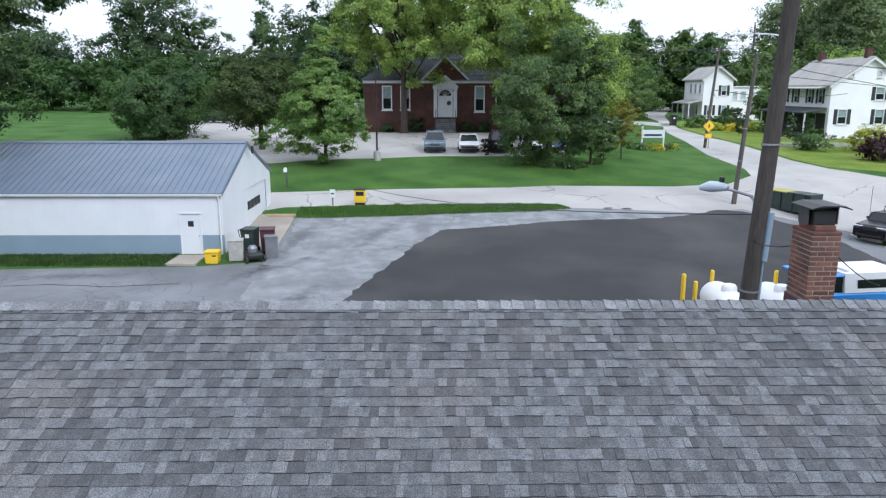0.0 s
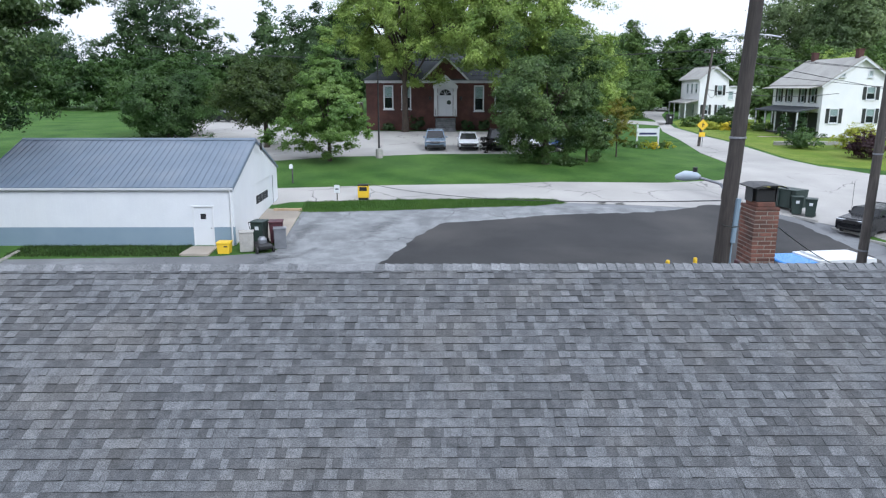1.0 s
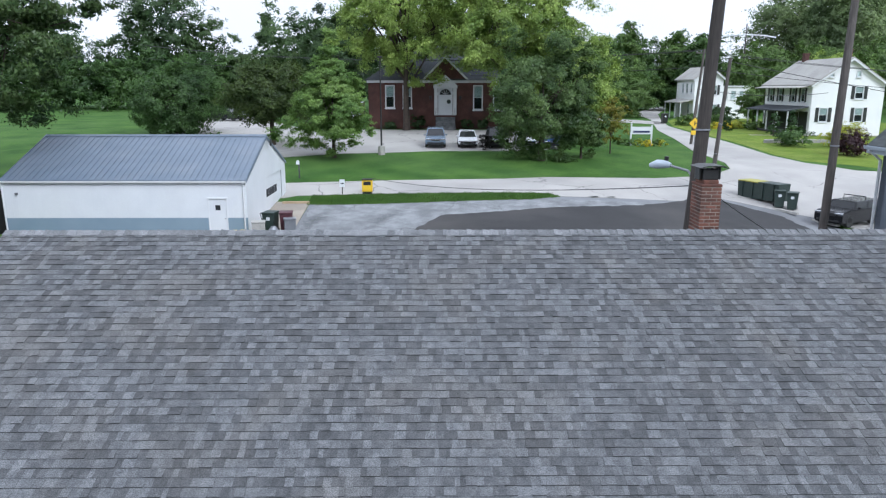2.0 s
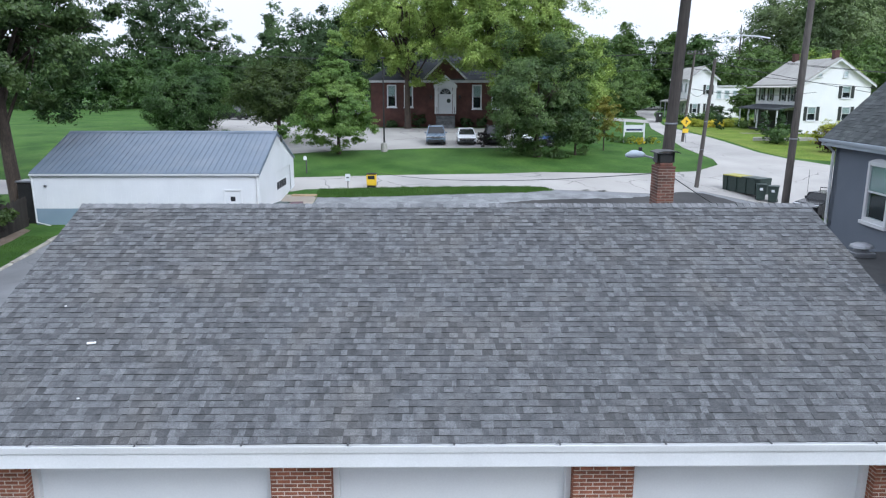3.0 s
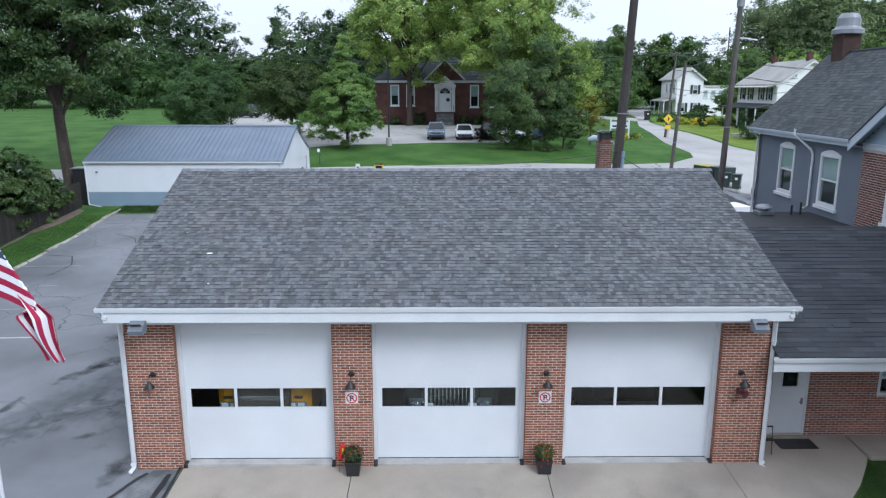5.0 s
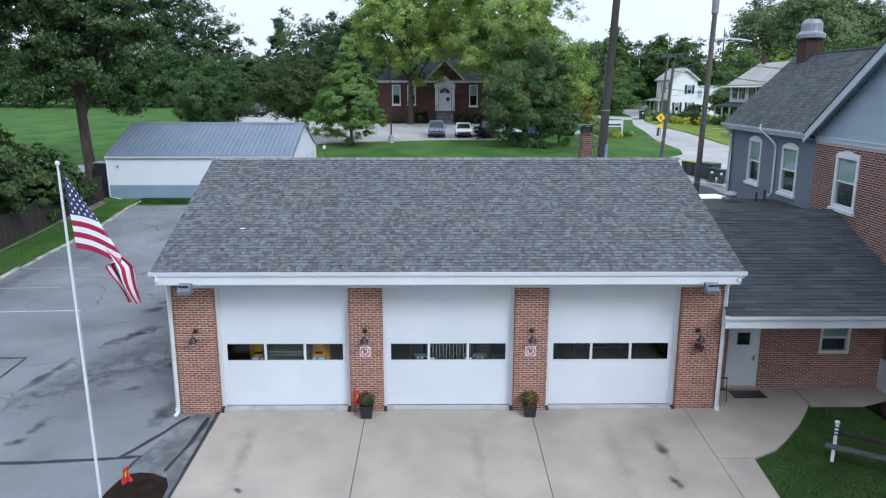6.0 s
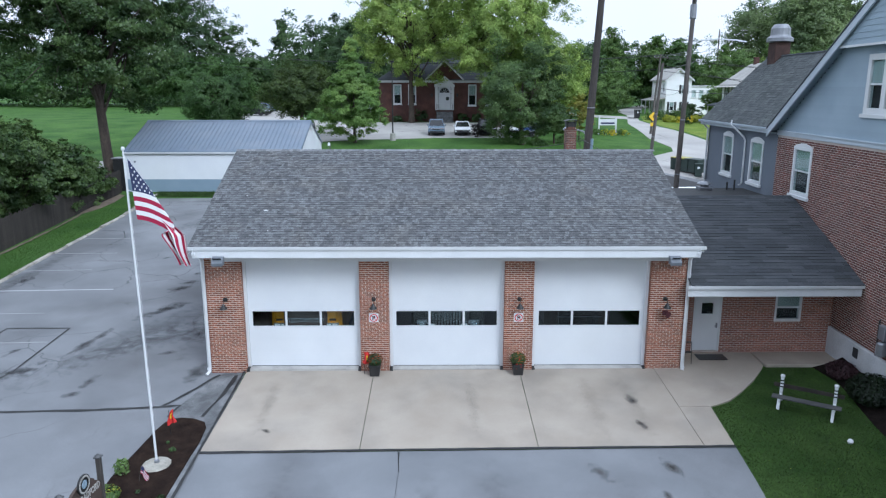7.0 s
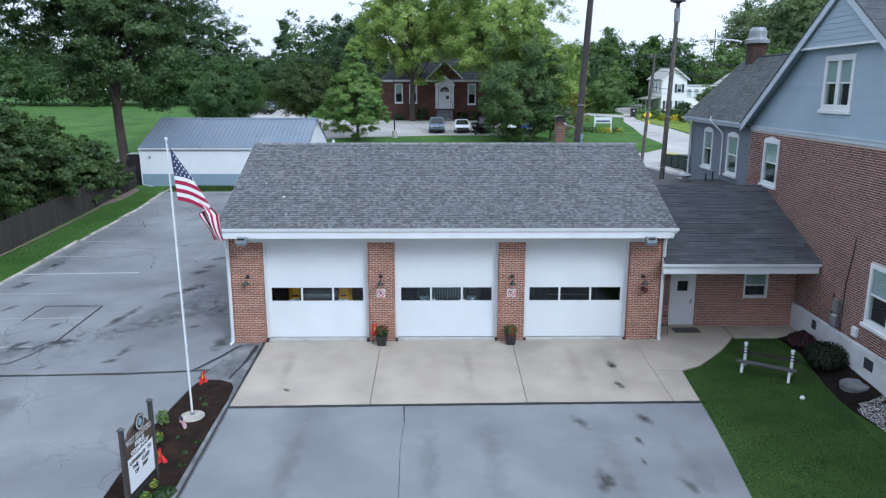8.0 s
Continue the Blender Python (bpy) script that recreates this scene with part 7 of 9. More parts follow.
def post_sign(x, y, h, w, ph, label, mat="white"):
    s = thing("post_sign", label, "sign", at=(x, y, height(x, y)))
    part("post", Geo().box(-0.03, 0.03, 0.0, 0.05, -0.1, h), M["pole_wood"], s)
    part("plate", Geo().box(-w / 2, w / 2, -0.015, 0.0, h - ph, h), M[mat], s)
    part("bar", Geo().box(-w * 0.3, w * 0.3, -0.019, -0.015, h - ph * 0.6, h - ph * 0.45), M["dark"], s)
    return s


post_sign(-6.48, 40.1, 1.0, 0.34, 0.5, "small white notice on a short post by the road")
mb = thing("mailbox", "white mailbox on a leaning wooden post on the lawn", "mailbox", at=(-10.3, 45.3, height(-10.3, 45.3)), rz=10)
part("post", Geo().box(-0.05, 0.05, -0.05, 0.05, -0.1, 1.1), M["plank"], mb)
part("box", Geo().prism([(-0.12, 0.0), (0.12, 0.0), (0.12, 0.18), (0.06, 0.27), (-0.06, 0.27), (-0.12, 0.18)], -0.3, 0.22, "y"), M["white"], mb, m=pose(-0.08, 0, 1.05))
for x, y in ((10.26, 39.75), (11.43, 39.85)):
    mh = thing("manhole_cover", "round dark iron manhole cover in the street", "manhole cover", at=(x, y, height(x, y) + 0.024), group="manhole covers")
    part("ring", Geo().lathe([(0.34, 0), (0.42, 0.0), (0.42, 0.012), (0.34, 0.012)], 20), M["stone"], mh)
    part("lid", Geo().lathe([(0.33, 0), (0.33, 0.014), (0.01, 0.016)], 20), M["dark"], mh)
bs = thing("lawn_sign", "white framed hall sign with a blue band on two posts", "sign", at=(20.8, 66.2, height(20.8, 66.2)))
for s in (-1, 1):
    part("post", Geo().box(s * 1.05 - 0.07, s * 1.05 + 0.07, -0.07, 0.07, -0.1, 2.15 - 0.1 * s), M["white"], bs)
part("board", Geo().box(-0.98, 0.98, -0.03, 0.03, 1.15, 1.9), M["white"], bs)
part("band", Geo().box(-0.85, 0.85, -0.036, -0.03, 1.3, 1.5), M["navy"], bs)
ws = thing("warning_sign", "yellow diamond warning sign with a smaller plate below", "road sign", at=(27.3, 69.2, height(27.3, 69.2)))
part("diamond", Geo().box(-0.42, 0.42, -0.02, 0.0, -0.42, 0.42), M["yellow"], ws, m=pose(0, 0, 2.25, 0, 45, 0))
part("symbol", Geo().box(-0.05, 0.05, -0.03, -0.022, -0.22, 0.22).box(0.05, 0.2, -0.03, -0.022, -0.02, 0.06), M["dark"], ws, m=pose(0, 0, 2.25))
part("lower_plate", Geo().box(-0.32, 0.32, -0.02, 0.0, 1.05, 1.5), M["yellow"], ws)
part("sign_post", Geo().tube([(0.1, 0.06, -0.1), (0.1, 0.06, 2.8)], 0.035, 6), M["grey_metal"], ws)

# ---- utility poles, wires, street lamp ----
def utility_pole(name, base, top, r0, r1, label, arms=0.0, mat="pole_wood"):
    p = thing(name, label, "utility pole", at=base, group="utility poles")
    d = Vector(top) - Vector(base)
    part("shaft", Geo().tube([(0, 0, -0.3), tuple(d * 0.35), tuple(d * 0.7), tuple(d)], [r0, r0 * 0.7 + r1 * 0.3, r0 * 0.35 + r1 * 0.65, r1], 14), M[mat], p, smooth=True)
    for k in (0.3, 0.52):
        q = d * k
        part("band", Geo().lathe([(r0 * 0.93, 0), (r0 * 0.95, 0.02), (r0 * 0.93, 0.05)], 14, tuple(q)), M["grey_metal"], p)
    if arms:
        arm = part("crossarm", Geo().box(-arms, arms, -0.15, -0.05, -0.45, -0.33), M["pole_wood"], p, m=Matrix.Translation(d))
        for s in (-0.9, -0.4, 0.4, 0.9):
            part("insulator", Geo().lathe([(0.03, -0.33), (0.06, -0.26), (0.03, -0.18)], 8, (s * arms, -0.1, 0)), M["grey_metal"], arm)
    return p


near = utility_pole("utility_pole", (6.73, 12.45, 0.5), (7.53, 12.6, 15.5), 0.215, 0.14, "tall weathered wooden utility pole behind the station", mat="dark_pole")
part("conduit", Geo().tube([(0.28, -0.05, 0.2), (0.42, -0.05, 3.6), (0.45, -0.05, 6.3)], 0.03, 6), M["blue_band"], near, "blue-grey pipe up the pole")
part("sheath", Geo().tube([(0.44, -0.1, 5.25), (0.5, -0.1, 6.35)], 0.07, 8), M["blue_band"], near)
second = utility_pole("utility_pole", (12.58, 15.9, 0.75), (13.05, 16.2, 13.9), 0.15, 0.11, "slim grey utility pole with gear at its head beside the annex")
part("collar", Geo().lathe([(0.13, -1.15), (0.17, -1.1), (0.17, -0.45), (0.13, -0.4)], 10, (0.44, 0.3, 13.15)), M["grey_metal"], second)
part("siren", Geo().lathe([(0.1, 0), (0.3, 0.08), (0.42, 0.1), (0.42, 0.3), (0.2, 0.45)], 14, (0.44, 0.3, 13.0)), M["dark"], second, "round dark siren at the pole head")
utility_pole("utility_pole", (19.1, 42.4, height(19.1, 42.4)), (19.75, 42.4, 11.5), 0.16, 0.11, "plain short utility pole at the street corner")
fourth = utility_pole("utility_pole", (27.2, 69.7, height(27.2, 69.7)), (27.9, 69.7, 13.5), 0.16, 0.11, "wooden utility pole with a crossarm by the side street", 0.9)
far_pole = utility_pole("utility_pole", (66.3, 151, 6), (66.3, 151, 23), 0.2, 0.12, "distant utility pole with a long pale arm", 0.0)
part("span_arm", Geo().tube([(-8, 0, 13.9), (-4, 0, 14.55), (0, 0, 14.8), (4, 0, 14.6), (6.5, 0, 14.2)], 0.16, 6), M["trim"], far_pole, "long pale curved arm")
lampost = thing("street_lamp", "grey cobra-head street lamp on a curved arm", "street lamp", at=(7.05, 12.3, 7.03))
lampost.scale = (1.25, 1.1, 1.25)
part("arm", Geo().tube([(0.0, 0.1, -0.15), (-0.15, 0.3, 0.12), (-0.45, 0.8, 0.2)], 0.028, 6), M["grey_metal"], lampost)
part("head", Geo().tube([(-0.42, 0.75, 0.2), (-0.5, 0.83, 0.22), (-0.66, 0.98, 0.21), (-0.8, 1.12, 0.17)], [0.05, 0.09, 0.11, 0.05], 10), M["lamp_grey"], lampost, "pale blue-grey lamp head", smooth=True)
part("photocell", Geo().tube([(-0.5, 0.85, 0.3), (-0.5, 0.85, 0.4)], 0.05, 8), M["dark"], lampost)


def wire(a, b, sag, r=0.012, n=14, name="power_line", label="thin black overhead wire between poles"):
    a, b = Vector(a), Vector(b)
    pts = [a.lerp(b, k / n) - Vector((0, 0, sag * 4 * (k / n) * (1 - k / n))) for k in range(n + 1)]
    return tagged(part(name, Geo().tube(pts, r, 4), M["dark"]), label, "wire", "overhead wires")


wire((7.05, 12.4, 6.8), (-4.5, 40.2, 3.6), 0.4, 0.014)
wire((6.9, 12.4, 6.2), (5.3, 6.7, 7.5), 0.15, 0.012)
wire((5.35, 6.7, 7.35), (12.1, 15.8, 4.2), 0.1, 0.012)
wire((20.0, 42.4, 11.2), (60, 40.5, 6.0), 0.8, 0.02)
for dz, x in ((0.2, -0.8), (0.2, 0.8), (-1.5, 0.0)):
    wire((27.9 + x, 69.6, 13.2 + dz), (66.3 + x * 3, 150.8, 20.5 + dz), 1.0, 0.03)
    wire((27.9 + x, 69.6, 13.2 + dz), (-40, 95 - x * 2, 15 + dz), 1.5, 0.025)
    wire((27.9 + x, 69.6, 13.0 + dz), (95, 66 + x, 9.5 + dz), 1.2, 0.025)
wire((27.7, 69.6, 9.4), (46.2, 78.5, 9.0), 0.5, 0.03)
wire((27.7, 69.6, 9.0), (45.0, 112, 9.2), 0.7, 0.03)

# ---- behind the station: gas tanks, bollards, van ----
def gas_tank(x, y):
    t = thing("gas_tank", "white horizontal propane tank on two feet", "gas tank", at=(x, y, height(x, y) + 0.03), rz=90, group="gas tanks")
    part("shell", Geo().lathe([(0.01, -1.25), (0.3, -1.2), (0.5, -1.02), (0.56, -0.8), (0.56, 0.8), (0.5, 1.02), (0.3, 1.2), (0.01, 1.25)], 20), M["tank"], t, m=pose(0, 0, 1.2, 0, 90), smooth=True)
    part("dome", Geo().lathe([(0.26, 0.0), (0.26, 0.14), (0.2, 0.22), (0.01, 0.25)], 14, (-0.25, 0, 1.71)), M["tank"], t, "white valve dome", smooth=True)
    for s in (-0.7, 0.7):
        part("foot", Geo().box(s - 0.08, s + 0.08, -0.35, 0.35, 0, 0.78), M["concrete"], t)
    part("hose", Geo().tube([(-0.25, -0.2, 1.8), (-0.4, -0.5, 1.4), (-0.3, -0.62, 0.4), (0.2, -0.6, 0.05)], 0.018, 5), M["dark"], t)
    return t


gas_tank(9.75, 20.3)
gas_tank(11.55, 20.3)
for x, y, h in ((8.13, 19.9, 2.35), (8.77, 20.5, 1.9), (9.72, 21.5, 2.0), (9.27, 19.2, 1.5), (12.02, 21.5, 2.02)):
    bo = thing("bollard", "yellow steel bollard guarding the gas tanks", "bollard", at=(x, y, height(x, y) + 0.03), group="yellow bollards")
    part("shaft", Geo().tube([(0, 0, -0.1), (0, 0, h - 0.05)], 0.075, 10), M["yellow"], bo, smooth=True)
    part("cap", Geo().lathe([(0.075, 0), (0.06, 0.04), (0.01, 0.06)], 10, (0, 0, h - 0.05)), M["yellow"], bo)

PAINT = {}


def paint(name, c, rough=0.25, metal=0.3):
    if name not in PAINT:
        PAINT[name] = surface(name, c, tuple(v * 1.1 for v in c), 1.0, rough, metal, grain=0.02, bump=0.0)
    return PAINT[name]


def car(name, label, x, y, rz, mat, L=4.5, W=1.8, H=1.5, style="hatch", group="parked cars", z=None):
    """A parked car, its nose towards -y: body, cabin, panes, wheels with tyre and rim, lights, grille."""
    c = thing(name, label, "car", at=(x, y, (height(x, y) if z is None else z) + 0.03), rz=rz, group=group)
    w, l = W / 2, L / 2
    hood, belt = (0.72, 0.92) if style != "suv" else (0.88, 1.02)
    if style == "jeep":
        hood, belt = 1.0, 1.08
    low = [(-l, 0.32), (-l, hood - 0.18), (-l + 0.12, hood - 0.04), (-l + 1.05, belt), (l - 0.12, belt), (l, belt - 0.15), (l, 0.35), (l - 0.35, 0.24), (-l + 0.3, 0.24)]
    bm = bmesh.new()
    f = bm.faces.new([bm.verts.new((-w, a, b)) for a, b in low])
    r = bmesh.ops.extrude_face_region(bm, geom=[f])
    bmesh.ops.translate(bm, verts=[v for v in r["geom"] if isinstance(v, bmesh.types.BMVert)], vec=(W, 0, 0))
    bmesh.ops.bevel(bm, geom=bm.edges[:], offset=0.07, segments=2, affect="EDGES")
    bm.verts.index_update()
    ge = Geo().add([v.co for v in bm.verts], [tuple(v.index for v in q.verts) for q in bm.faces])
    bm.free()
    part("body", ge, mat, c, smooth=True)
    rear = {"hatch": (l - 0.75, l - 0.25), "suv": (l - 0.45, l - 0.15), "jeep": (l - 0.2, l - 0.15), "sedan": (l - 1.5, l - 0.8)}[style]
    front = (-l + 1.05, -l + 1.8) if style != "jeep" else (-l + 1.3, -l + 1.55)
    i = 0.16 if style != "jeep" else 0.06
    A = [(-w + 0.06, front[0]), (w - 0.06, front[0]), (w - 0.06, rear[1]), (-w + 0.06, rear[1])]
    B = [(-w + i + 0.06, front[1]), (w - i - 0.06, front[1]), (w - i - 0.06, rear[0]), (-w + i + 0.06, rear[0])]
    cab = Geo().add([(a, b, belt - 0.03) for a, b in A] + [(a, b, H - 0.05) for a, b in B], [(0, 1, 5, 4), (1, 2, 6, 5), (2, 3, 7, 6), (3, 0, 4, 7)])
    part("glasshouse", cab, M["car_glass"], c, "dark tinted car windows")
    rf = Geo().add([(a, b, H - 0.06) for a, b in B] + [(a * 0.93, b * 0.96 + 0.02, H) for a, b in B], [(0, 1, 2, 3), (4, 5, 6, 7), (0, 1, 5, 4), (1, 2, 6, 5), (2, 3, 7, 6), (3, 0, 4, 7)])
    part("roof", rf, mat, c, smooth=True)
    for k in range(4):
        a, b = Vector((*A[k], belt - 0.03)), Vector((*B[k], H - 0.04))
        part("pillar", Geo().tube([a, b], 0.045, 6), mat, c)
    for s in (-1, 1):
        m0 = Vector((s * (w - 0.07), (front[0] + rear[1]) / 2, belt))
        part("pillar", Geo().tube([m0, (s * (w - i - 0.07), (front[1] + rear[0]) / 2, H - 0.04)], 0.04, 6), mat, c)
        for yy in (-l + 0.85, l - 0.85):
            wr = 0.33 if style in ("hatch", "sedan") else 0.38
            wh = new("wheel")
            wh.parent = c
            wh.matrix_basis = pose(s * (w - 0.1), yy, wr, 0, 90 * s)
            part("tyre", Geo().lathe([(wr * 0.62, -0.1), (wr * 0.94, -0.11), (wr, -0.07), (wr, 0.08), (wr * 0.94, 0.115), (wr * 0.62, 0.1)], 20), M["rubber"], wh, smooth=True)
            part("rim", Geo().lathe([(wr * 0.62, 0.09), (wr * 0.5, 0.05), (wr * 0.2, 0.08), (0.01, 0.08)], 10), M["grey_metal"], wh)
        part("headlight", Geo().box(s * (w - 0.27) - 0.24, s * (w - 0.27) + 0.24, -l - 0.012, -l + 0.2, hood - 0.22, hood - 0.07, 0.03), M["chrome"], c, "clear headlight")
        part("fog_light", Geo().box(s * (w - 0.3) - 0.13, s * (w - 0.3) + 0.13, -l - 0.01, -l + 0.1, 0.36, 0.5, 0.02), M["dark"], c)
        if style == "suv":
            part("roof_rail", Geo().tube([(s * (w - i - 0.12), front[1] + 0.1, H), (s * (w - i - 0.12), front[1] + 0.3, H + 0.05), (s * (w - i - 0.12), rear[0] - 0.3, H + 0.05), (s * (w - i - 0.12), rear[0] - 0.1, H)], 0.025, 5), M["dark"], c)
        part("mirror", Geo().box(s * (w + 0.08) - 0.09, s * (w + 0.08) + 0.09, front[0] + 0.2, front[0] + 0.3, belt, belt + 0.13, 0.03), mat, c)
        part("tail_light", Geo().box(s * (w - 0.2) - 0.12, s * (w - 0.2) + 0.12, l - 0.08, l + 0.012, belt - 0.35, belt - 0.12, 0.02), M["red"], c)
    part("grille", Geo().box(-0.44, 0.44, -l - 0.014, -l + 0.1, hood - 0.3, hood - 0.1, 0.02), M["dark"], c)
    if style != "jeep":
        part("grille_bar", Geo().box(-0.46, 0.46, -l - 0.03, -l, hood - 0.19, hood - 0.15, 0.008), M["chrome"], c)
        part("badge", Geo().lathe([(0.075, -0.02), (0.07, 0.012), (0.01, 0.016)], 12), M["chrome"], c, m=pose(0, -l - 0.02, hood - 0.17, 90))
        part("bumper_valance", Geo().box(-w + 0.08, w - 0.08, -l - 0.016, -l + 0.2, 0.23, 0.33, 0.03), M["dark"], c)
        for s in (-1, 1):
            part("bonnet_crease", Geo().tube([(s * 0.5, -l + 0.2, hood - 0.015), (s * 0.62, -l + 1.0, belt - 0.008)], 0.018, 4), mat, c)
        part("wiper", Geo().tube([(-0.1, front[0] - 0.03, belt + 0.01), (0.5, front[0] + 0.06, belt + 0.08)], 0.012, 4), M["dark"], c)
    if style == "hatch":
        part("sunroof", Geo().box(-w + 0.42, w - 0.42, front[1] + 0.12, front[1] + 0.75, H - 0.02, H + 0.006, 0.003), M["car_glass"], c)
    part("lower_intake", Geo().box(-0.6, 0.6, -l - 0.012, -l + 0.1, 0.36, 0.47, 0.02), M["dark"], c)
    part("number_plate", Geo().box(-0.16, 0.16, l - 0.02, l + 0.016, belt - 0.34, belt - 0.2), M["white"], c)
    return c


silver, white_car = paint("silver_blue_paint", (0.17, 0.22, 0.29)), paint("white_car_paint", (0.72, 0.73, 0.74), 0.25, 0.0)
black_car, dark_car = paint("black_car_paint", (0.012, 0.013, 0.015)), paint("dark_grey_paint", (0.05, 0.055, 0.06))
blue_car, sky_blue = paint("dark_blue_paint", (0.03, 0.06, 0.16)), paint("sky_blue_paint", (0.06, 0.25, 0.62), 0.3, 0.0)
car("parked_car", "silver-blue SUV parked nose-out before the brick hall", -0.25, 61.3, 0, silver, 4.6, 1.86, 1.68, "suv")
car("parked_car", "white hatchback parked nose-out before the brick hall", 2.75, 61.1, 0, white_car, 4.2, 1.78, 1.46, "hatch")
car("parked_car", "black SUV parked behind a shrub before the hall", 5.6, 61.2, 0, black_car, 4.7, 1.9, 1.7, "suv")
car("parked_car", "white hatchback half hidden by a tree", 8.3, 61.3, 0, white_car, 4.3, 1.8, 1.5, "hatch")
car("parked_car", "dark blue sedan half hidden by a tree", 10.6, 61.6, 0, blue_car, 4.6, 1.8, 1.45, "sedan")
for k, (x, y, mt, lb) in enumerate(((-28.6, 92, black_car, "black car at the far end of the hall car park"), (-29.4, 96.5, dark_car, "dark grey car at the far end of the hall car park"), (-29.9, 101, silver, "silver car at the far end of the hall car park"), (-30.3, 106, black_car, "black car at the far end of the hall car park"), (-28.0, 111, dark_car, "dark grey car at the far end of the hall car park"))):
    car("parked_car", lb, x, y, 70, mt, 4.5, 1.8, 1.55, "suv")
jeep = car("jeep", "black open-topped off-roader parked by the side street", 24.9, 35.3, -60, black_car, 4.2, 1.75, 1.5, "jeep")
part("antenna", Geo().tube([(-0.8, -0.7, 1.0), (-0.82, -0.68, 2.9)], 0.012, 5), M["dark"], jeep)
part("roll_bar", Geo().tube([(-0.7, 0.5, 1.05), (-0.66, 0.5, 1.72), (0.66, 0.5, 1.72), (0.7, 0.5, 1.05)], 0.035, 6), M["dark"], jeep)
car("parked_car", "dark blue car parked beside the off-roader", 25.5, 30.5, -65, blue_car, 4.4, 1.8, 1.45, "sedan")
van = thing("utility_truck", "old blue truck with a white cap and one roof bar", "truck", at=(14.2, 22.4, height(14.2, 22.4) + 0.04), rz=-82)
part("body", Geo().box(-0.98, 0.98, -1.3, 2.7, 0.45, 1.15, 0.07), sky_blue, van)
part("hood", Geo().box(-0.85, 0.85, -2.7, -1.25, 0.5, 1.2, 0.16), sky_blue, van)
part("cab", Geo().prism([(-1.45, 1.15), (-1.05, 1.72), (0.2, 1.74), (0.2, 1.15)], -0.85, 0.85, "x"), M["car_glass"], van)
part("cab_roof", Geo().box(-0.86, 0.86, -1.1, 0.25, 1.7, 1.8, 0.04), sky_blue, van)
part("white_cap", Geo().prism([(-0.96, 1.15), (0.96, 1.15), (0.84, 1.85), (-0.84, 1.85)], 0.25, 2.7, "y"), M["tank"], van, "white fibreglass cap")
for s in (-1, 1):
    part("cap_window", Geo().box(-0.02, 0.02, 0.75, 2.1, 1.3, 1.62), M["car_glass"], van, m=Matrix.Translation((s * 0.92, 0, 0)))
    for yy in (-1.95, 1.8):
        wh = new("wheel")
        wh.parent = van
        wh.matrix_basis = pose(s * 0.88, yy, 0.4, 0, 90 * s)
        part("tyre", Geo().lathe([(0.24, -0.1), (0.38, -0.11), (0.4, -0.07), (0.4, 0.08), (0.38, 0.115), (0.24, 0.1)], 18), M["rubber"], wh)
        part("rim", Geo().lathe([(0.24, 0.09), (0.18, 0.05), (0.01, 0.08)], 10), M["trim"], wh)
    part("headlight", Geo().lathe([(0.02, 0.03), (0.1, 0.02), (0.12, 0.0)], 12), M["chrome"], van, m=pose(s * 0.6, -2.71, 0.9, 90))
for yy in (0.5,):
    part("rack_bar", Geo().box(-0.66, 0.66, yy - 0.03, yy + 0.03, 1.86, 1.93), M["trim"], van)
part("bumper", Geo().box(-0.95, 0.95, -2.85, -2.72, 0.45, 0.65, 0.03), M["chrome"], van)
part("rear_window", Geo().box(-0.62, 0.62, 2.69, 2.72, 1.25, 1.65), M["car_glass"], van)
# wheeled bins in a row by the junction, one with a yellow lid; kerb blocks
skip = thing("recycling_skip", "long green recycling container with green and yellow lids", "skip", at=(22.2, 41.0, height(22.2, 41.0) + 0.03), rz=-65)
skip.scale = (0.85, 1.0, 0.95)
part("body", Geo().prism([(-1.9, 0.1), (1.9, 0.1), (2.0, 1.25), (-2.0, 1.25)], -0.55, 0.55, "y"), M["bin_green"], skip)
for k in range(4):
    part("lid", Geo().box(-1.95 + k, -1.03 + k, -0.6, 0.6, 1.25, 1.33, 0.02), M["bin_lid"] if k < 2 else M["bin_green"], skip, "faded yellow lid" if k < 2 else "dark green lid")
    part("rib", Geo().box(-1.5 + k, -1.42 + k, -0.62, -0.54, 0.15, 1.25), M["bin_green"], skip)
for k, (x, y) in enumerate(((22.4, 39.0), (23.05, 38.5))):
    wheelie_bin(x, y, M["bin_green"], -20 - 10 * k, s=1.1)
for x, y, rz in ((22.2, 37.6, -70), (23.4, 35.0, -70), (24.0, 32.6, -70)):
    single("wheel_stop", Geo().prism([(-0.1, 0), (0.1, 0), (0.07, 0.14), (-0.07, 0.14)], -1.0, 1.0, "y"), M["stone"], "low concrete wheel stop on the asphalt", "wheel stop", at=(x, y, height(x, y) + 0.03), rz=rz + 90, group="wheel stops")
lp = thing("lamp_post", "slim dark lamp post on a concrete footing in the lawn", "lamp post", at=(-4.95, 55.2, height(-4.95, 55.2)))
part("footing", Geo().lathe([(0.3, -0.1), (0.28, 0.75), (0.2, 0.8)], 12), M["stone"], lp, "concrete footing")
part("shaft", Geo().tube([(0, 0, 0.7), (0, 0, 8.2)], [0.08, 0.05], 8), M["dark"], lp)
part("head", Geo().box(-0.2, 0.2, -0.5, 0.1, 8.15, 8.3, 0.03), M["dark"], lp)

# ---- brick hall with a white porch ----
hall = thing("brick_hall", "single-storey brick hall with a white pedimented porch", "hall", at=(0.9, 78, 5.0))
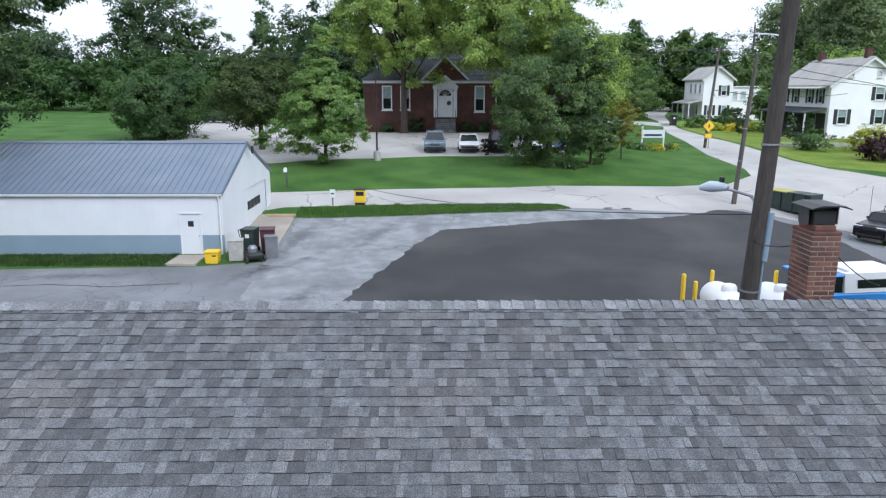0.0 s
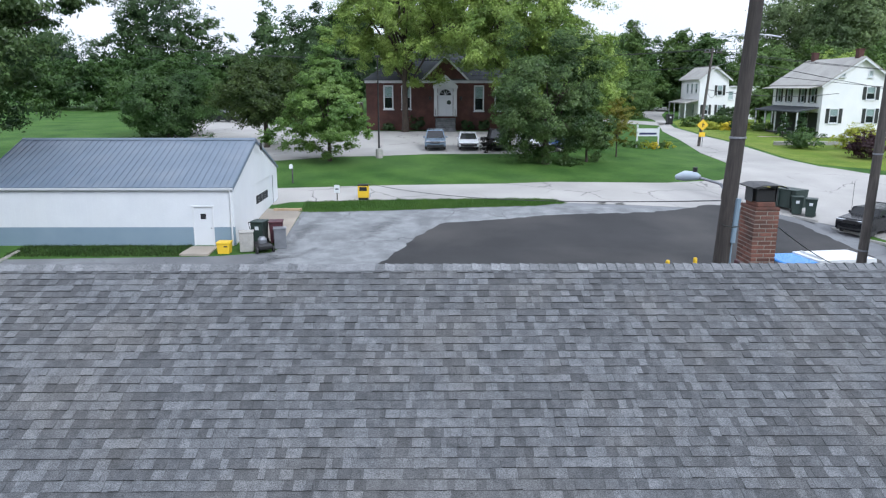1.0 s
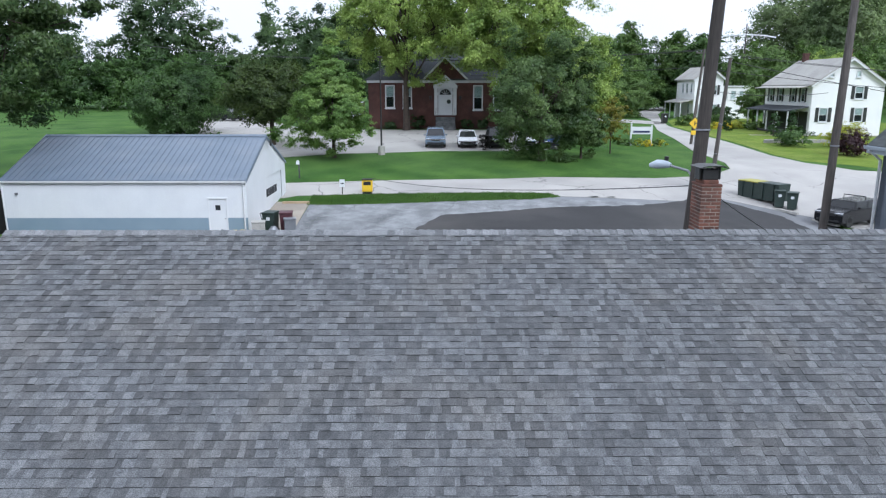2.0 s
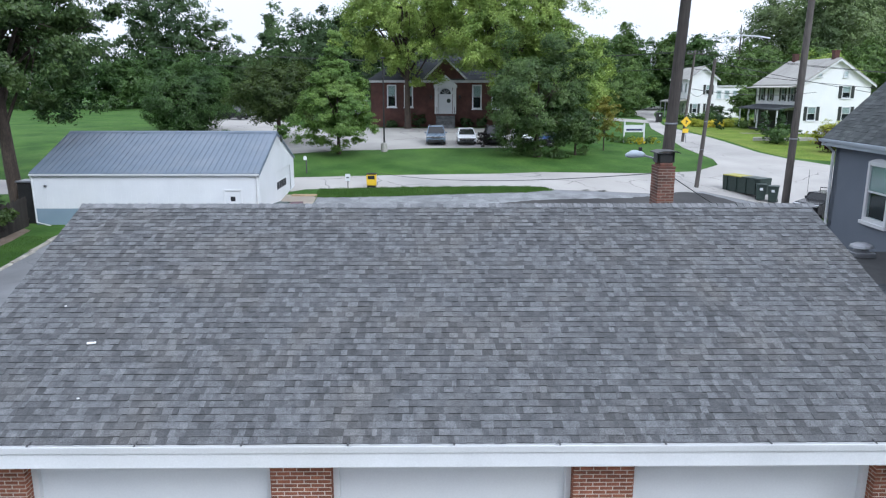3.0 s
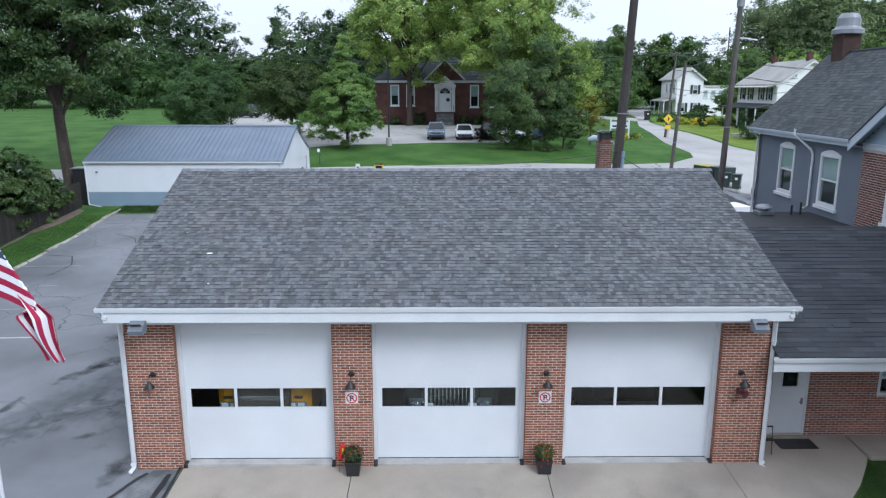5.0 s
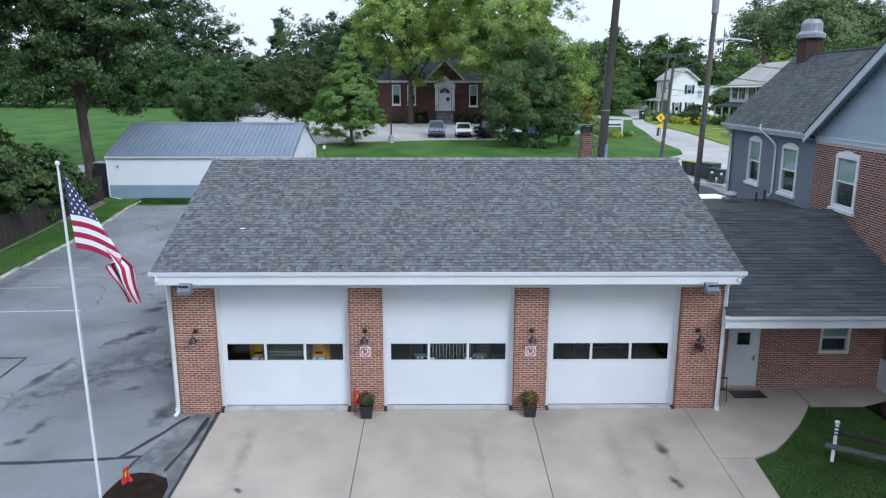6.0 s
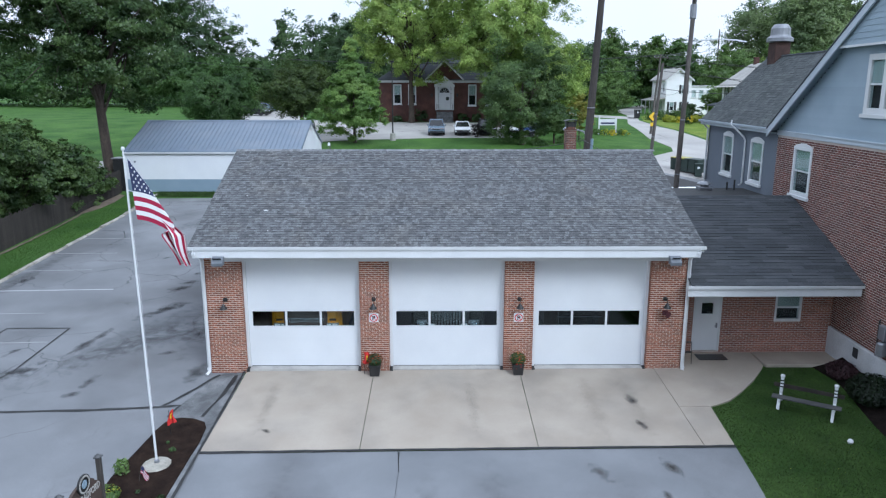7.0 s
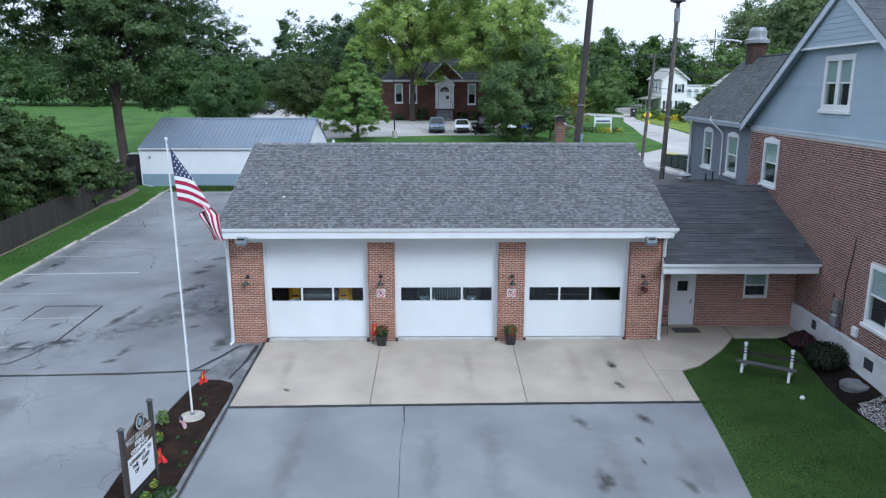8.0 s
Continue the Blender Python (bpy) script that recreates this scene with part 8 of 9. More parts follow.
hw_ = [(-7.05, -5.92, 2.2, 4.85), (-5.0, -3.9, 2.2, 4.85), (3.25, 4.4, 2.0, 4.85), (5.6, 6.75, 2.0, 4.85), (8.0, 9.1, 2.0, 4.85)]
hd = (-0.85, 0.85, 1.4, 4.6)
part("front_wall", wall(-9.0, 11.0, -0.5, 5.3, 0.0, 0.3, hw_ + [hd]), M["hall_brick"], hall)
part("side_wall", Geo().box(-9.0, -8.7, 0.3, 14, -0.5, 5.3), M["hall_brick"], hall)
part("side_wall", Geo().box(10.7, 11.0, 0.3, 14, -0.5, 5.3), M["hall_brick"], hall)
part("cornice", Geo().box(-9.15, 11.15, -0.2, 0.1, 5.1, 5.4, 0.03), M["trim"], hall, "white cornice")
part("hipped_roof", Geo().add([(-9.4, -0.4, 5.4), (11.4, -0.4, 5.4), (11.4, 14.4, 5.4), (-9.4, 14.4, 5.4), (-3.5, 7, 9.6), (5.5, 7, 9.6)], [(0, 1, 5, 4), (1, 2, 5), (2, 3, 4, 5), (3, 0, 4), (3, 2, 1, 0)]), M["annex_shingle"], hall)
part("front_gable", Geo().prism([(-2.6, 5.4), (2.6, 5.4), (0, 8.0)], -0.1, 5.5, "y"), M["hall_brick"], hall)
part("gable_trim", Geo().prism([(-2.9, 5.3), (-2.6, 5.3), (0, 7.85), (2.6, 5.3), (2.9, 5.3), (0, 8.2)], -0.25, -0.1, "y"), M["trim"], hall)
part("chimney_shaft", Geo().box(-6.6, -5.8, 6.5, 7.3, 7.0, 10.2), M["hall_brick"], hall)
part("pediment", Geo().prism([(-1.45, 4.75), (1.45, 4.75), (0, 6.0)], -0.55, 0.0, "y").box(-1.4, 1.4, -0.5, 0.0, 4.5, 4.75), M["trim"], hall, "white pediment over the door")
for s in (-1, 1):
    part("pilaster", Geo().box(s * 1.1 - 0.2, s * 1.1 + 0.2, -0.4, 0.0, 1.4, 4.5, 0.02), M["trim"], hall)
part("fanlight", Geo().prism([(0.66 * math.cos(math.pi * k / 10), 3.75 + 0.66 * math.sin(math.pi * k / 10)) for k in range(11)], -0.03, 0.03, "y"), M["car_glass"], hall, "dark arched fanlight over the door")
arch = [(0.88 * math.cos(math.pi * k / 12), 3.75 + 0.88 * math.sin(math.pi * k / 12)) for k in range(13)]
part("fanlight_arch", Geo().tube([(u, -0.05, z) for u, z in arch], 0.1, 6), M["trim"], hall)
for k in range(1, 5):
    u, z = 0.64 * math.cos(math.pi * k / 5), 0.64 * math.sin(math.pi * k / 5)
    part("glazing_bar", Geo().tube([(0, -0.045, 3.76), (u, -0.045, 3.75 + z)], 0.022, 4), M["trim"], hall)
part("door_leaf", Geo().box(-0.85, 0.85, 0.05, 0.12, 1.4, 4.7), M["white"], hall, "white panelled double door")
for s in (-1, 1):
    for z0, z1 in ((1.55, 2.3), (2.45, 3.55)):
        part("door_panel", Geo().box(s * 0.42 - 0.3, s * 0.42 + 0.3, 0.02, 0.05, z0, z1, 0.012), M["white"], hall)
    part("wall_lantern", Geo().lathe([(0.05, 0), (0.11, 0.06), (0.12, 0.3), (0.16, 0.33), (0.02, 0.46)], 8), M["dark"], hall, m=pose(s * 1.75, -0.16, 3.2))
part("wreath", Geo().lathe([(0.12, -0.03), (0.25, 0.0), (0.12, 0.04)], 14), M["bin_green"], hall, m=pose(0.4, 0.0, 2.95, 90))
for k in range(6):
    part("step", Geo().box(-1.15, 1.15, -0.5 - 0.32 * (k + 1), -0.5 - 0.32 * k, -0.5, 1.2 - 0.21 * k, 0.012), M["worn_concrete"], hall)
for s in (-1, 1):
    part("handrail", Geo().tube([(s * 1.1, -0.5, 2.2), (s * 1.1, -2.4, 1.0), (s * 1.1, -2.4, 0.0)], 0.03, 5), M["dark"], hall)
for a, b, c, d in hw_:
    window(hall, (a + b) / 2, c, b - a, d - c, pose(0, 0, 0), frame_w=0.14)

trailer = thing("box_trailer", "white box trailer parked beside the brick hall", "trailer", at=(-10.6, 86, height(-10.6, 86) + 0.03))
part("body", Geo().box(-1.1, 1.1, -2.0, 2.0, 0.6, 2.75, 0.05), M["house_white"], trailer)
part("chassis", Geo().box(-1.0, 1.0, -2.4, 2.0, 0.45, 0.6), M["dark"], trailer)
for s in (-1, 1):
    part("tyre", Geo().lathe([(0.18, -0.1), (0.34, -0.1), (0.36, 0.0), (0.34, 0.1), (0.18, 0.1)], 16), M["rubber"], trailer, m=pose(s * 1.05, 0.3, 0.36, 0, 90))
    part("door_leaf", Geo().box(min(s * 0.03, s * 1.0), max(s * 0.03, s * 1.0), -2.03, -2.0, 0.7, 2.65, 0.01), M["trim"], trailer)

# ---- white houses across the side street ----
def white_house(name, label, at, W, D, E, R, rz, front, side, dep):
    """A house with its gable end to the front: (u, z, w, h) windows of the gable and of the long side."""
    h = thing(name, label, "house", at=at, rz=rz)
    fh = [(u - w / 2, u + w / 2, z, z + q) for u, z, w, q, s in front]
    part("gable_end", wall(0, W, -1, E, 0.0, 0.2, [q for q in fh if q[3] < E]), M["house_white"], h)
    part("gable_peak", Geo().prism([(0, E), (W, E), (W / 2, R)], 0.0, 0.2, "y"), M["house_white"], h)
    sh_ = [(u - w / 2, u + w / 2, z, z + q) for u, z, w, q, s in side]
    fs = pose(0, 0, 0, 0, 0, -90)
    part("long_wall", wall(-D, -0.2, -1, E, 0.0, 0.2, sh_), M["house_white"], h, m=fs)
    part("back_wall", Geo().box(0, W, D - 0.2, D, -1, E), M["house_white"], h)
    part("far_wall", Geo().box(W - 0.2, W, 0.2, D - 0.2, -1, E), M["house_white"], h)
    for s in (0, 1):
        x = (lambda v: v) if s == 0 else (lambda v: W - v)
        sl = (R - E) / (W / 2)
        part("roof_slope", Geo().prism([(x(-0.4), E - 0.4 * sl), (x(-0.4), E - 0.4 * sl + 0.16), (W / 2, R + 0.18), (W / 2, R)], -0.4, D + 0.4, "y"), M["far_roof"], h)
        part("rake_board", Geo().prism([(x(-0.4), E - 0.4 * sl - 0.2), (x(-0.4), E - 0.4 * sl), (W / 2, R), (W / 2, R - 0.22)], -0.44, -0.4, "y"), M["trim"], h)
    for u, z, w, q, s in front:
        window(h, u, z, w, q, pose(0, -0.0 if z + q < E else -0.05, 0), shutters=s, frame_w=0.1)
    for u, z, w, q, s in side:
        window(h, u, z, w, q, fs, shutters=s, frame_w=0.1)
    for k in dep:
        part("chimney_shaft", Geo().box(W / 2 - 0.3, W / 2 + 0.3, k - 0.35, k + 0.35, R - 0.4, R + 0.95).box(W / 2 - 0.36, W / 2 + 0.36, k - 0.41, k + 0.41, R + 0.95, R + 1.08), M["hall_brick"], h)
    return h


HG = height(44.5, 80)
ha = white_house("white_house", "white two-storey house with dark shutters and a porch", (44.6, 79, HG), 8.6, 12.5, 6.1, 9.0, 0,
    [(1.55, 1.6, 1.1, 1.7, True), (5.8, 1.6, 1.1, 1.7, True), (5.6, 4.3, 1.1, 1.5, True), (2.1, 6.85, 0.6, 0.75, False), (5.3, 6.85, 0.6, 0.75, False)],
    [(-2.2, 3.9, 1.0, 1.7, True), (-4.6, 3.9, 1.0, 1.7, True), (-8.0, 3.9, 1.0, 1.7, True), (-10.6, 3.9, 1.0, 1.7, True), (-3.2, 1.0, 1.0, 1.8, False), (-8.8, 1.0, 1.0, 1.8, False)], (1.0, 11.0))
part("porch_roof", Geo().prism([(-2.6, 2.95), (0.0, 3.45), (0.0, 3.3), (-2.6, 2.8)], 0.5, 12.0, "y"), M["annex_shingle"], ha, "dark porch roof")
part("porch_floor", Geo().box(-2.4, 0.0, 0.5, 12.0, 0.2, 0.4), M["plank"], ha)
for k in range(5):
    part("porch_post", Geo().box(-2.45, -2.3, 0.6 + k * 2.75, 0.75 + k * 2.75, 0.4, 2.85), M["trim"], ha)
part("balcony_roof", Geo().prism([(-1.6, 5.65), (0.0, 5.9), (0.0, 5.8), (-1.6, 5.55)], 0.3, 12.2, "y"), M["far_roof"], ha)
# near-black sheet over the white wall paints the shade under the porch roof
part("porch_back", Geo().box(-0.03, -0.01, 0.6, 12.0, 0.4, 2.8), M["shutter"], ha)
HB = height(42, 116)
hb = white_house("white_house", "white farmhouse with shutters and a flat side wing", (42.6, 113, HB), 4.7, 9.0, 6.6, 8.4, 0,
    [(1.2, 0.8, 0.9, 1.6, True), (3.5, 0.8, 0.9, 1.6, True), (3.3, 3.9, 0.9, 1.6, True)],
    [(-1.5, 4.2, 0.9, 1.6, False), (-3.6, 4.2, 0.9, 1.6, False), (-5.7, 4.2, 0.9, 1.6, False), (-2.4, 0.8, 1.0, 1.7, False), (-6.0, 0.8, 1.0, 1.7, False)], ())
part("side_wing", Geo().box(4.7, 10.2, 2.0, 8.5, -1, 5.2), M["house_white"], hb)
part("wing_roof", Geo().box(4.72, 10.5, 1.7, 8.8, 5.2, 5.4, 0.03), M["trim"], hb)
for u in (5.9, 7.3, 8.7):
    window(hb, u, 3.2, 0.9, 1.4, pose(0, 1.93, 0), frame_w=0.1)
part("porch_roof", Geo().prism([(-2.2, 2.7), (0.0, 3.2), (0.0, 3.05), (-2.2, 2.55)], 0.2, 8.8, "y"), M["far_roof"], hb)
for k in range(4):
    part("porch_post", Geo().box(-2.1, -1.95, 0.3 + k * 2.7, 0.45 + k * 2.7, 0.0, 2.6), M["trim"], hb)
laid("front_path", [(38, 79.5), (41.8, 79.2), (44.5, 78.5), (60, 77.0), (60, 78.2), (44.5, 79.0), (38, 80.4)], 0.03, M["concrete"], "pale stone path before the white house", category="path")
single("garden_wall", Geo().box(-4.5, 4.5, -0.2, 0.2, -0.2, 0.4, 0.05), M["stone"], "low stone garden wall on the lawn", "wall", at=(40.2, 71.0, height(40.2, 71.0)))
wheelie_bin(33.8, 100, M["dark"], 0, "black bin at the end of a drive", s=1.4)
laid("side_drive", [(22, 112), (31.5, 98), (33.5, 99), (35, 104), (25, 122)], 0.03, M["road"], "pale drive joining the side street", category="drive")

# ---- trees and shrubs ----
def crown_leaves(centre, radius, clumps, per, size, rng, shape="round", spread=0.3, tier=0.62, corners=4):
    """Leaves in clumps that fill a crown: an uneven outline with gaps between the clumps."""
    cs, ds = [], []
    lobes = rng.normal(size=(8, 3))
    lobes /= np.linalg.norm(lobes, axis=1)[:, None]
    for i in range(clumps):
        z = 1 - 2 * (i + 0.5) / clumps
        a = i * 2.39996 + rng.uniform(-0.4, 0.4)
        w = math.sqrt(max(0.0, 1 - z * z))
        d = np.array([w * math.cos(a), w * math.sin(a), z])
        k = rng.uniform(0.5, 1.02) * (1 + 0.16 * math.sin(3 * a + 5 * z))
        k *= 0.74 + 0.36 * min(max((float((lobes @ d).max()) - 0.55) / 0.4, 0.0), 1.0)   # boughs bulge out, hollows between
        p = d * k
        if shape == "cone":
            p[:2] *= 1.15 * (0.66 - 0.6 * p[2])
        elif shape == "vase":
            p[:2] *= 0.85 + 0.3 * p[2]
        c = np.array(centre) + p * np.array(radius)
        n = int(per * rng.uniform(0.6, 1.4))
        rc = spread * (radius[0] + radius[1]) / 2 * rng.uniform(0.7, 1.3)
        # sprays within the clump, each a loose drooping cluster
        sprays = rng.normal(size=(9, 3)) * np.array([0.40, 0.40, 0.42 * tier]) * rc
        which = rng.integers(0, 9, n)
        fine = rng.normal(size=(n, 3)) * np.array([0.19, 0.19, 0.17 * tier]) * rc
        fine[:, 2] -= 0.35 * (fine[:, 0] ** 2 + fine[:, 1] ** 2) / max(rc, 0.1)
        off = sprays[which] + fine
        cs.append(c + off)
        ds.append(off / max(rc, 1e-3) * 0.6 + d * 0.55)
    c, d = np.concatenate(cs), np.concatenate(ds)
    d /= np.maximum(np.linalg.norm(d, axis=1), 1e-6)[:, None]
    return leaf_quads(c, d, size, rng, 1.0, corners)


def tree(label, x, y, trunk_h, trunk_r, crown_z, radius, clumps, per, size, mat, shape="round", seed=1, lean=(0, 0), limbs=9, spread=0.3, group="", name="tree", z=None, tier=0.75):
    """A tapered trunk with limbs that reach into a crown of leaf clumps."""
    rng = np.random.default_rng(seed)
    zb = height(x, y) if z is None else z
    t = thing(name, label, "tree", at=(x, y, zb), group=group)
    ge = Geo()
    lx, ly = lean
    top = crown_z + radius[2] * 0.35
    ge.tube([(0, 0, -0.2), (0.02, 0, trunk_h * 0.12), (lx * 0.3, ly * 0.3, trunk_h * 0.5), (lx * 0.6, ly * 0.6, trunk_h), (lx, ly, top)], [trunk_r * 1.35, trunk_r, trunk_r * 0.88, trunk_r * 0.75, trunk_r * 0.15], 12)
    for i in range(limbs):
        a = i * 2.4 + rng.uniform(-0.3, 0.3)
        z0 = trunk_h * rng.uniform(0.72, 1.0) + (top - trunk_h) * 0.5 * (i / limbs)
        e = np.array([lx + math.cos(a) * radius[0] * rng.uniform(0.5, 0.85), ly + math.sin(a) * radius[1] * rng.uniform(0.5, 0.85), crown_z + radius[2] * rng.uniform(-0.45, 0.5)])
        s = np.array([lx * 0.6, ly * 0.6, z0])
        m1 = s * 0.55 + e * 0.45 + np.array([0, 0, 0.12 * radius[2]])
        r = trunk_r * rng.uniform(0.28, 0.48)
        ge.tube([tuple(s), tuple(m1), tuple(e)], [r, r * 0.6, r * 0.15], 6)
        for k in range(2):
            q = m1 + (rng.normal(size=3) * np.array(radius) * 0.24)
            ge.tube([tuple(m1), tuple((m1 + q) / 2 + np.array([0, 0, 0.2])), tuple(q)], [r * 0.45, r * 0.3, r * 0.08], 5)
    part("trunk", ge, M["bark"], t, smooth=True)
    part("crown", quick_mesh("crown", *crown_leaves((lx, ly, crown_z), radius, clumps, int(per * (1.6 if y < 56 else 1.25)), size * 0.95, rng, shape, spread, tier, 3), M[mat]), None, t)
    return t


tree("big broad-leaved tree with a forked trunk beside the fence", -25.0, 31.9, 6.0, 0.42, 14.2, (7.0, 6.8, 8.2), 170, 620, 0.13, "leaf_big", seed=4, lean=(-0.5, 0), limbs=18, spread=0.22, tier=0.5)
tree("dense dark green tree with branches down to the grass", -28.0, 70.8, 2.0, 0.3, 3.7, (5.0, 4.6, 4.6), 110, 520, 0.125, "leaf_wood", seed=5, spread=0.26)
tree("dark green street tree by the hall's car park", -15.9, 62.0, 2.6, 0.26, 5.0, (4.1, 3.9, 3.5), 87, 420, 0.125, "leaf_olive", seed=6)
tree("young bright green tree on the lawn", -8.9, 53.8, 1.3, 0.18, 4.75, (4.1, 3.9, 4.9), 160, 320, 0.10, "leaf_young", "cone", seed=7, spread=0.2, tier=0.6)
tree("broad grey-green tree on the lawn before the hall", 8.6, 52.7, 1.6, 0.3, 5.1, (5.2, 4.6, 5.2), 105, 480, 0.11, "leaf_silver", seed=8, spread=0.24, tier=0.75, limbs=12)
tree("small bushy tree beside the broad one", 12.3, 54.4, 0.9, 0.12, 2.6, (1.9, 1.8, 2.2), 45, 308, 0.101, "leaf_silver", seed=9)
tree("tall light green locust tree before the hall", -3.6, 75.6, 5.5, 0.38, 13.6, (9.0, 6.2, 7.2), 150, 520, 0.15, "leaf_light", seed=10, limbs=16, spread=0.2, tier=0.75)
tree("tall yellow-green locust tree beside the hall's porch", 7.6, 69.5, 4.8, 0.36, 13.2, (8.4, 6.4, 7.6), 160, 520, 0.15, "leaf_light", seed=12, limbs=14, spread=0.2, tier=0.75)
tree("light green tree at the hall's corner", 13.6, 70, 2.8, 0.26, 6.5, (5.2, 4.6, 5.0), 112, 430, 0.135, "leaf_light", seed=13)
tree("thin young tree with yellowing leaves on the lawn", 15.8, 58.5, 1.6, 0.07, 3.4, (1.5, 1.5, 2.0), 50, 84, 0.094, "leaf_yellow_green", seed=14, limbs=6)
tree("dark tree behind the hall", -14, 97, 4, 0.3, 9.0, (5.5, 5, 6.0), 75, 364, 0.187, "leaf_dark", seed=15)
tree("dark tree behind the hall", 3, 101, 5, 0.35, 11.0, (7, 6, 7.0), 87, 364, 0.204, "leaf_dark", seed=16)
tree("rounded garden tree beside the far white house", 33.5, 118, 1.6, 0.2, 4.0, (4.8, 4.2, 3.6), 75, 308, 0.172, "leaf", seed=17)
tree("small garden tree beside the farmhouse porch", 49.0, 104.5, 1.4, 0.16, 3.0, (2.6, 2.4, 2.4), 50, 224, 0.156, "leaf", seed=18)
tree("small garden tree behind the shutters house", 57, 96, 2, 0.2, 6.0, (4.6, 4.2, 4.2), 62, 280, 0.187, "leaf_light", seed=19)
# overhanging growth behind the fence
for i, (x, y, r, top) in enumerate(((-25.2, 6.0, 2.9, 6.0), (-25.3, 11.0, 3.0, 7.0), (-25.1, 15.5, 2.9, 8.4), (-24.9, 19.5, 2.7, 7.0), (-24.8, 23.2, 2.4, 5.2), (-24.7, 26.4, 1.9, 3.6), (-29.5, 14, 3.8, 11.5), (-29.6, 19.5, 3.6, 10.5), (-29.0, 24.5, 2.8, 4.6))):
    tree("leafy green tree with layered boughs hanging over the fence", x, y, 1.5, 0.13, top * 0.5 + 0.1, (r, r, top * 0.47), 80, 300, 0.105, "leaf_fence", seed=30 + i, limbs=10, group="trees over the fence", spread=0.28, tier=0.5)


def bush(x, y, r, h, mat, n, size, label, group="", seed=0, shape="round"):
    b = thing("shrub", label, "shrub", at=(x, y, height(x, y)), group=group)
    rng = np.random.default_rng(seed + int(abs(x) * 10))
    part("leaves", quick_mesh("leaves", *crown_leaves((0, 0, h * 0.48), (r, r, h * 0.5), max(8, n // 90), 90, size, rng, shape, 0.4), M[mat]), None, b)
    part("stem", Geo().tube([(0, 0, -0.1), (0, 0, h * 0.6)], [0.06, 0.02], 5), M["bark"], b)
    return b


bush(4.35, 58.2, 0.72, 1.75, "leaf_plum", 2400, 0.07, "dark upright shrub between two parked cars")
bush(37.2, 68.3, 1.65, 2.1, "leaf_wood", 3200, 0.12, "clipped round dark green shrub on the lawn")
bush(42.2, 66.8, 1.9, 2.7, "leaf_yellow", 3000, 0.13, "bright yellow-green shrub on the lawn")
bush(39.6, 60.8, 1.7, 2.5, "leaf_purple", 3000, 0.13, "dark purple shrub at the lawn's edge")
for x, y, h in ((40.2, 78.6, 3.3), (42.2, 78.4, 3.6), (37.3, 85.5, 2.6)):
    bush(x, y, 0.75, h, "needle", 1800, 0.1, "narrow conical evergreen by the white house", "conical evergreens", shape="cone")
for i, (x, y, r, h, mt) in enumerate(((35.5, 96, 1.6, 1.5, "leaf"), (38.0, 98, 1.8, 1.6, "leaf_dark"), (41.0, 100, 1.8, 1.5, "leaf"), (43.5, 101.5, 1.5, 2.8, "leaf_dark"), (36.5, 91, 1.3, 1.0, "leaf_yellow"), (38.6, 89.5, 1.2, 1.1, "flower_yellow"), (40.5, 91, 1.4, 1.2, "leaf_yellow"), (42, 88, 1.3, 1.2, "leaf"), (45.5, 109, 1.5, 2.6, "leaf_dark"))):
    bush(x, y, r, h, mt, 1500, 0.14, "garden shrub in a mixed border", "garden border shrubs", i)
for i, (x, y, mt) in enumerate(((19.4, 65.6, "leaf"), (20.3, 65.4, "leaf_yellow"), (21.3, 65.5, "flower_yellow"), (22.2, 66.2, "leaf"), (18.6, 66.3, "leaf"), (23.0, 66.6, "leaf_yellow"))):
    bush(x, y, 0.6, 0.75, mt, 700, 0.08, "low flowering shrub around the lawn sign", "shrubs round the lawn sign", i)
for i, (x, y, r, h) in enumerate(((-2.2, 77.0, 1.1, 1.7), (3.4, 77.0, 0.9, 1.2), (-5.6, 77.2, 0.9, 1.0), (5.2, 77.1, 0.9, 1.3))):
    bush(x, y, r, h, "leaf_dark", 1000, 0.12, "dark shrub against the brick hall", "shrubs by the hall", i)
for i, (x, y) in enumerate(((-38, 121), (-46, 122), (-58, 121), (-70, 122))):
    bush(x, y, 2.4, 2.6, "leaf_wood", 1000, 0.25, "green shrub at the edge of the field", "field edge shrubs", i)


def woodland(name, spots, mat, per, size, seed, label):
    """Far trees of a wood, joined: trunks and crowns of many leaf clumps."""
    rng = np.random.default_rng(seed)
    vs, fs, n = [], [], 0
    for x, y, h, r, shape in spots:
        zb = height(x, y)
        v, f = crown_leaves((x, y, zb + h * 0.56), (r, r, h * 0.5), int((32 if shape != "cone" else 40) * max(1.0, r * h / 70)), int(per * 1.95), size * 0.78, rng, shape, 0.36, 0.75, 3)
        vs.append(v)
        fs.append(f + n)
        n += len(v)
    ob = new(name, quick_mesh(name, np.concatenate(vs), np.concatenate(fs), M[mat]))
    tagged(ob, label, "woodland", kind="stuff")


def band(seed, x0, x1, y0, y1, count, h0, h1, r0, r1, shapes=("round",)):
    rng = random.Random(seed)
    return [(x0 + (x1 - x0) * (k + rng.uniform(0, 1)) / count, rng.uniform(y0, y1), rng.uniform(h0, h1), rng.uniform(r0, r1), rng.choice(shapes)) for k in range(count)]


# hedge-like wood beyond the field, taller trees behind it
woodland("woodland", band(1, -120, -28, 126, 133, 26, 8.5, 11.0, 3.6, 4.8), "leaf_wood", 80, 0.34, 1, "mid-green young wood beyond the field")
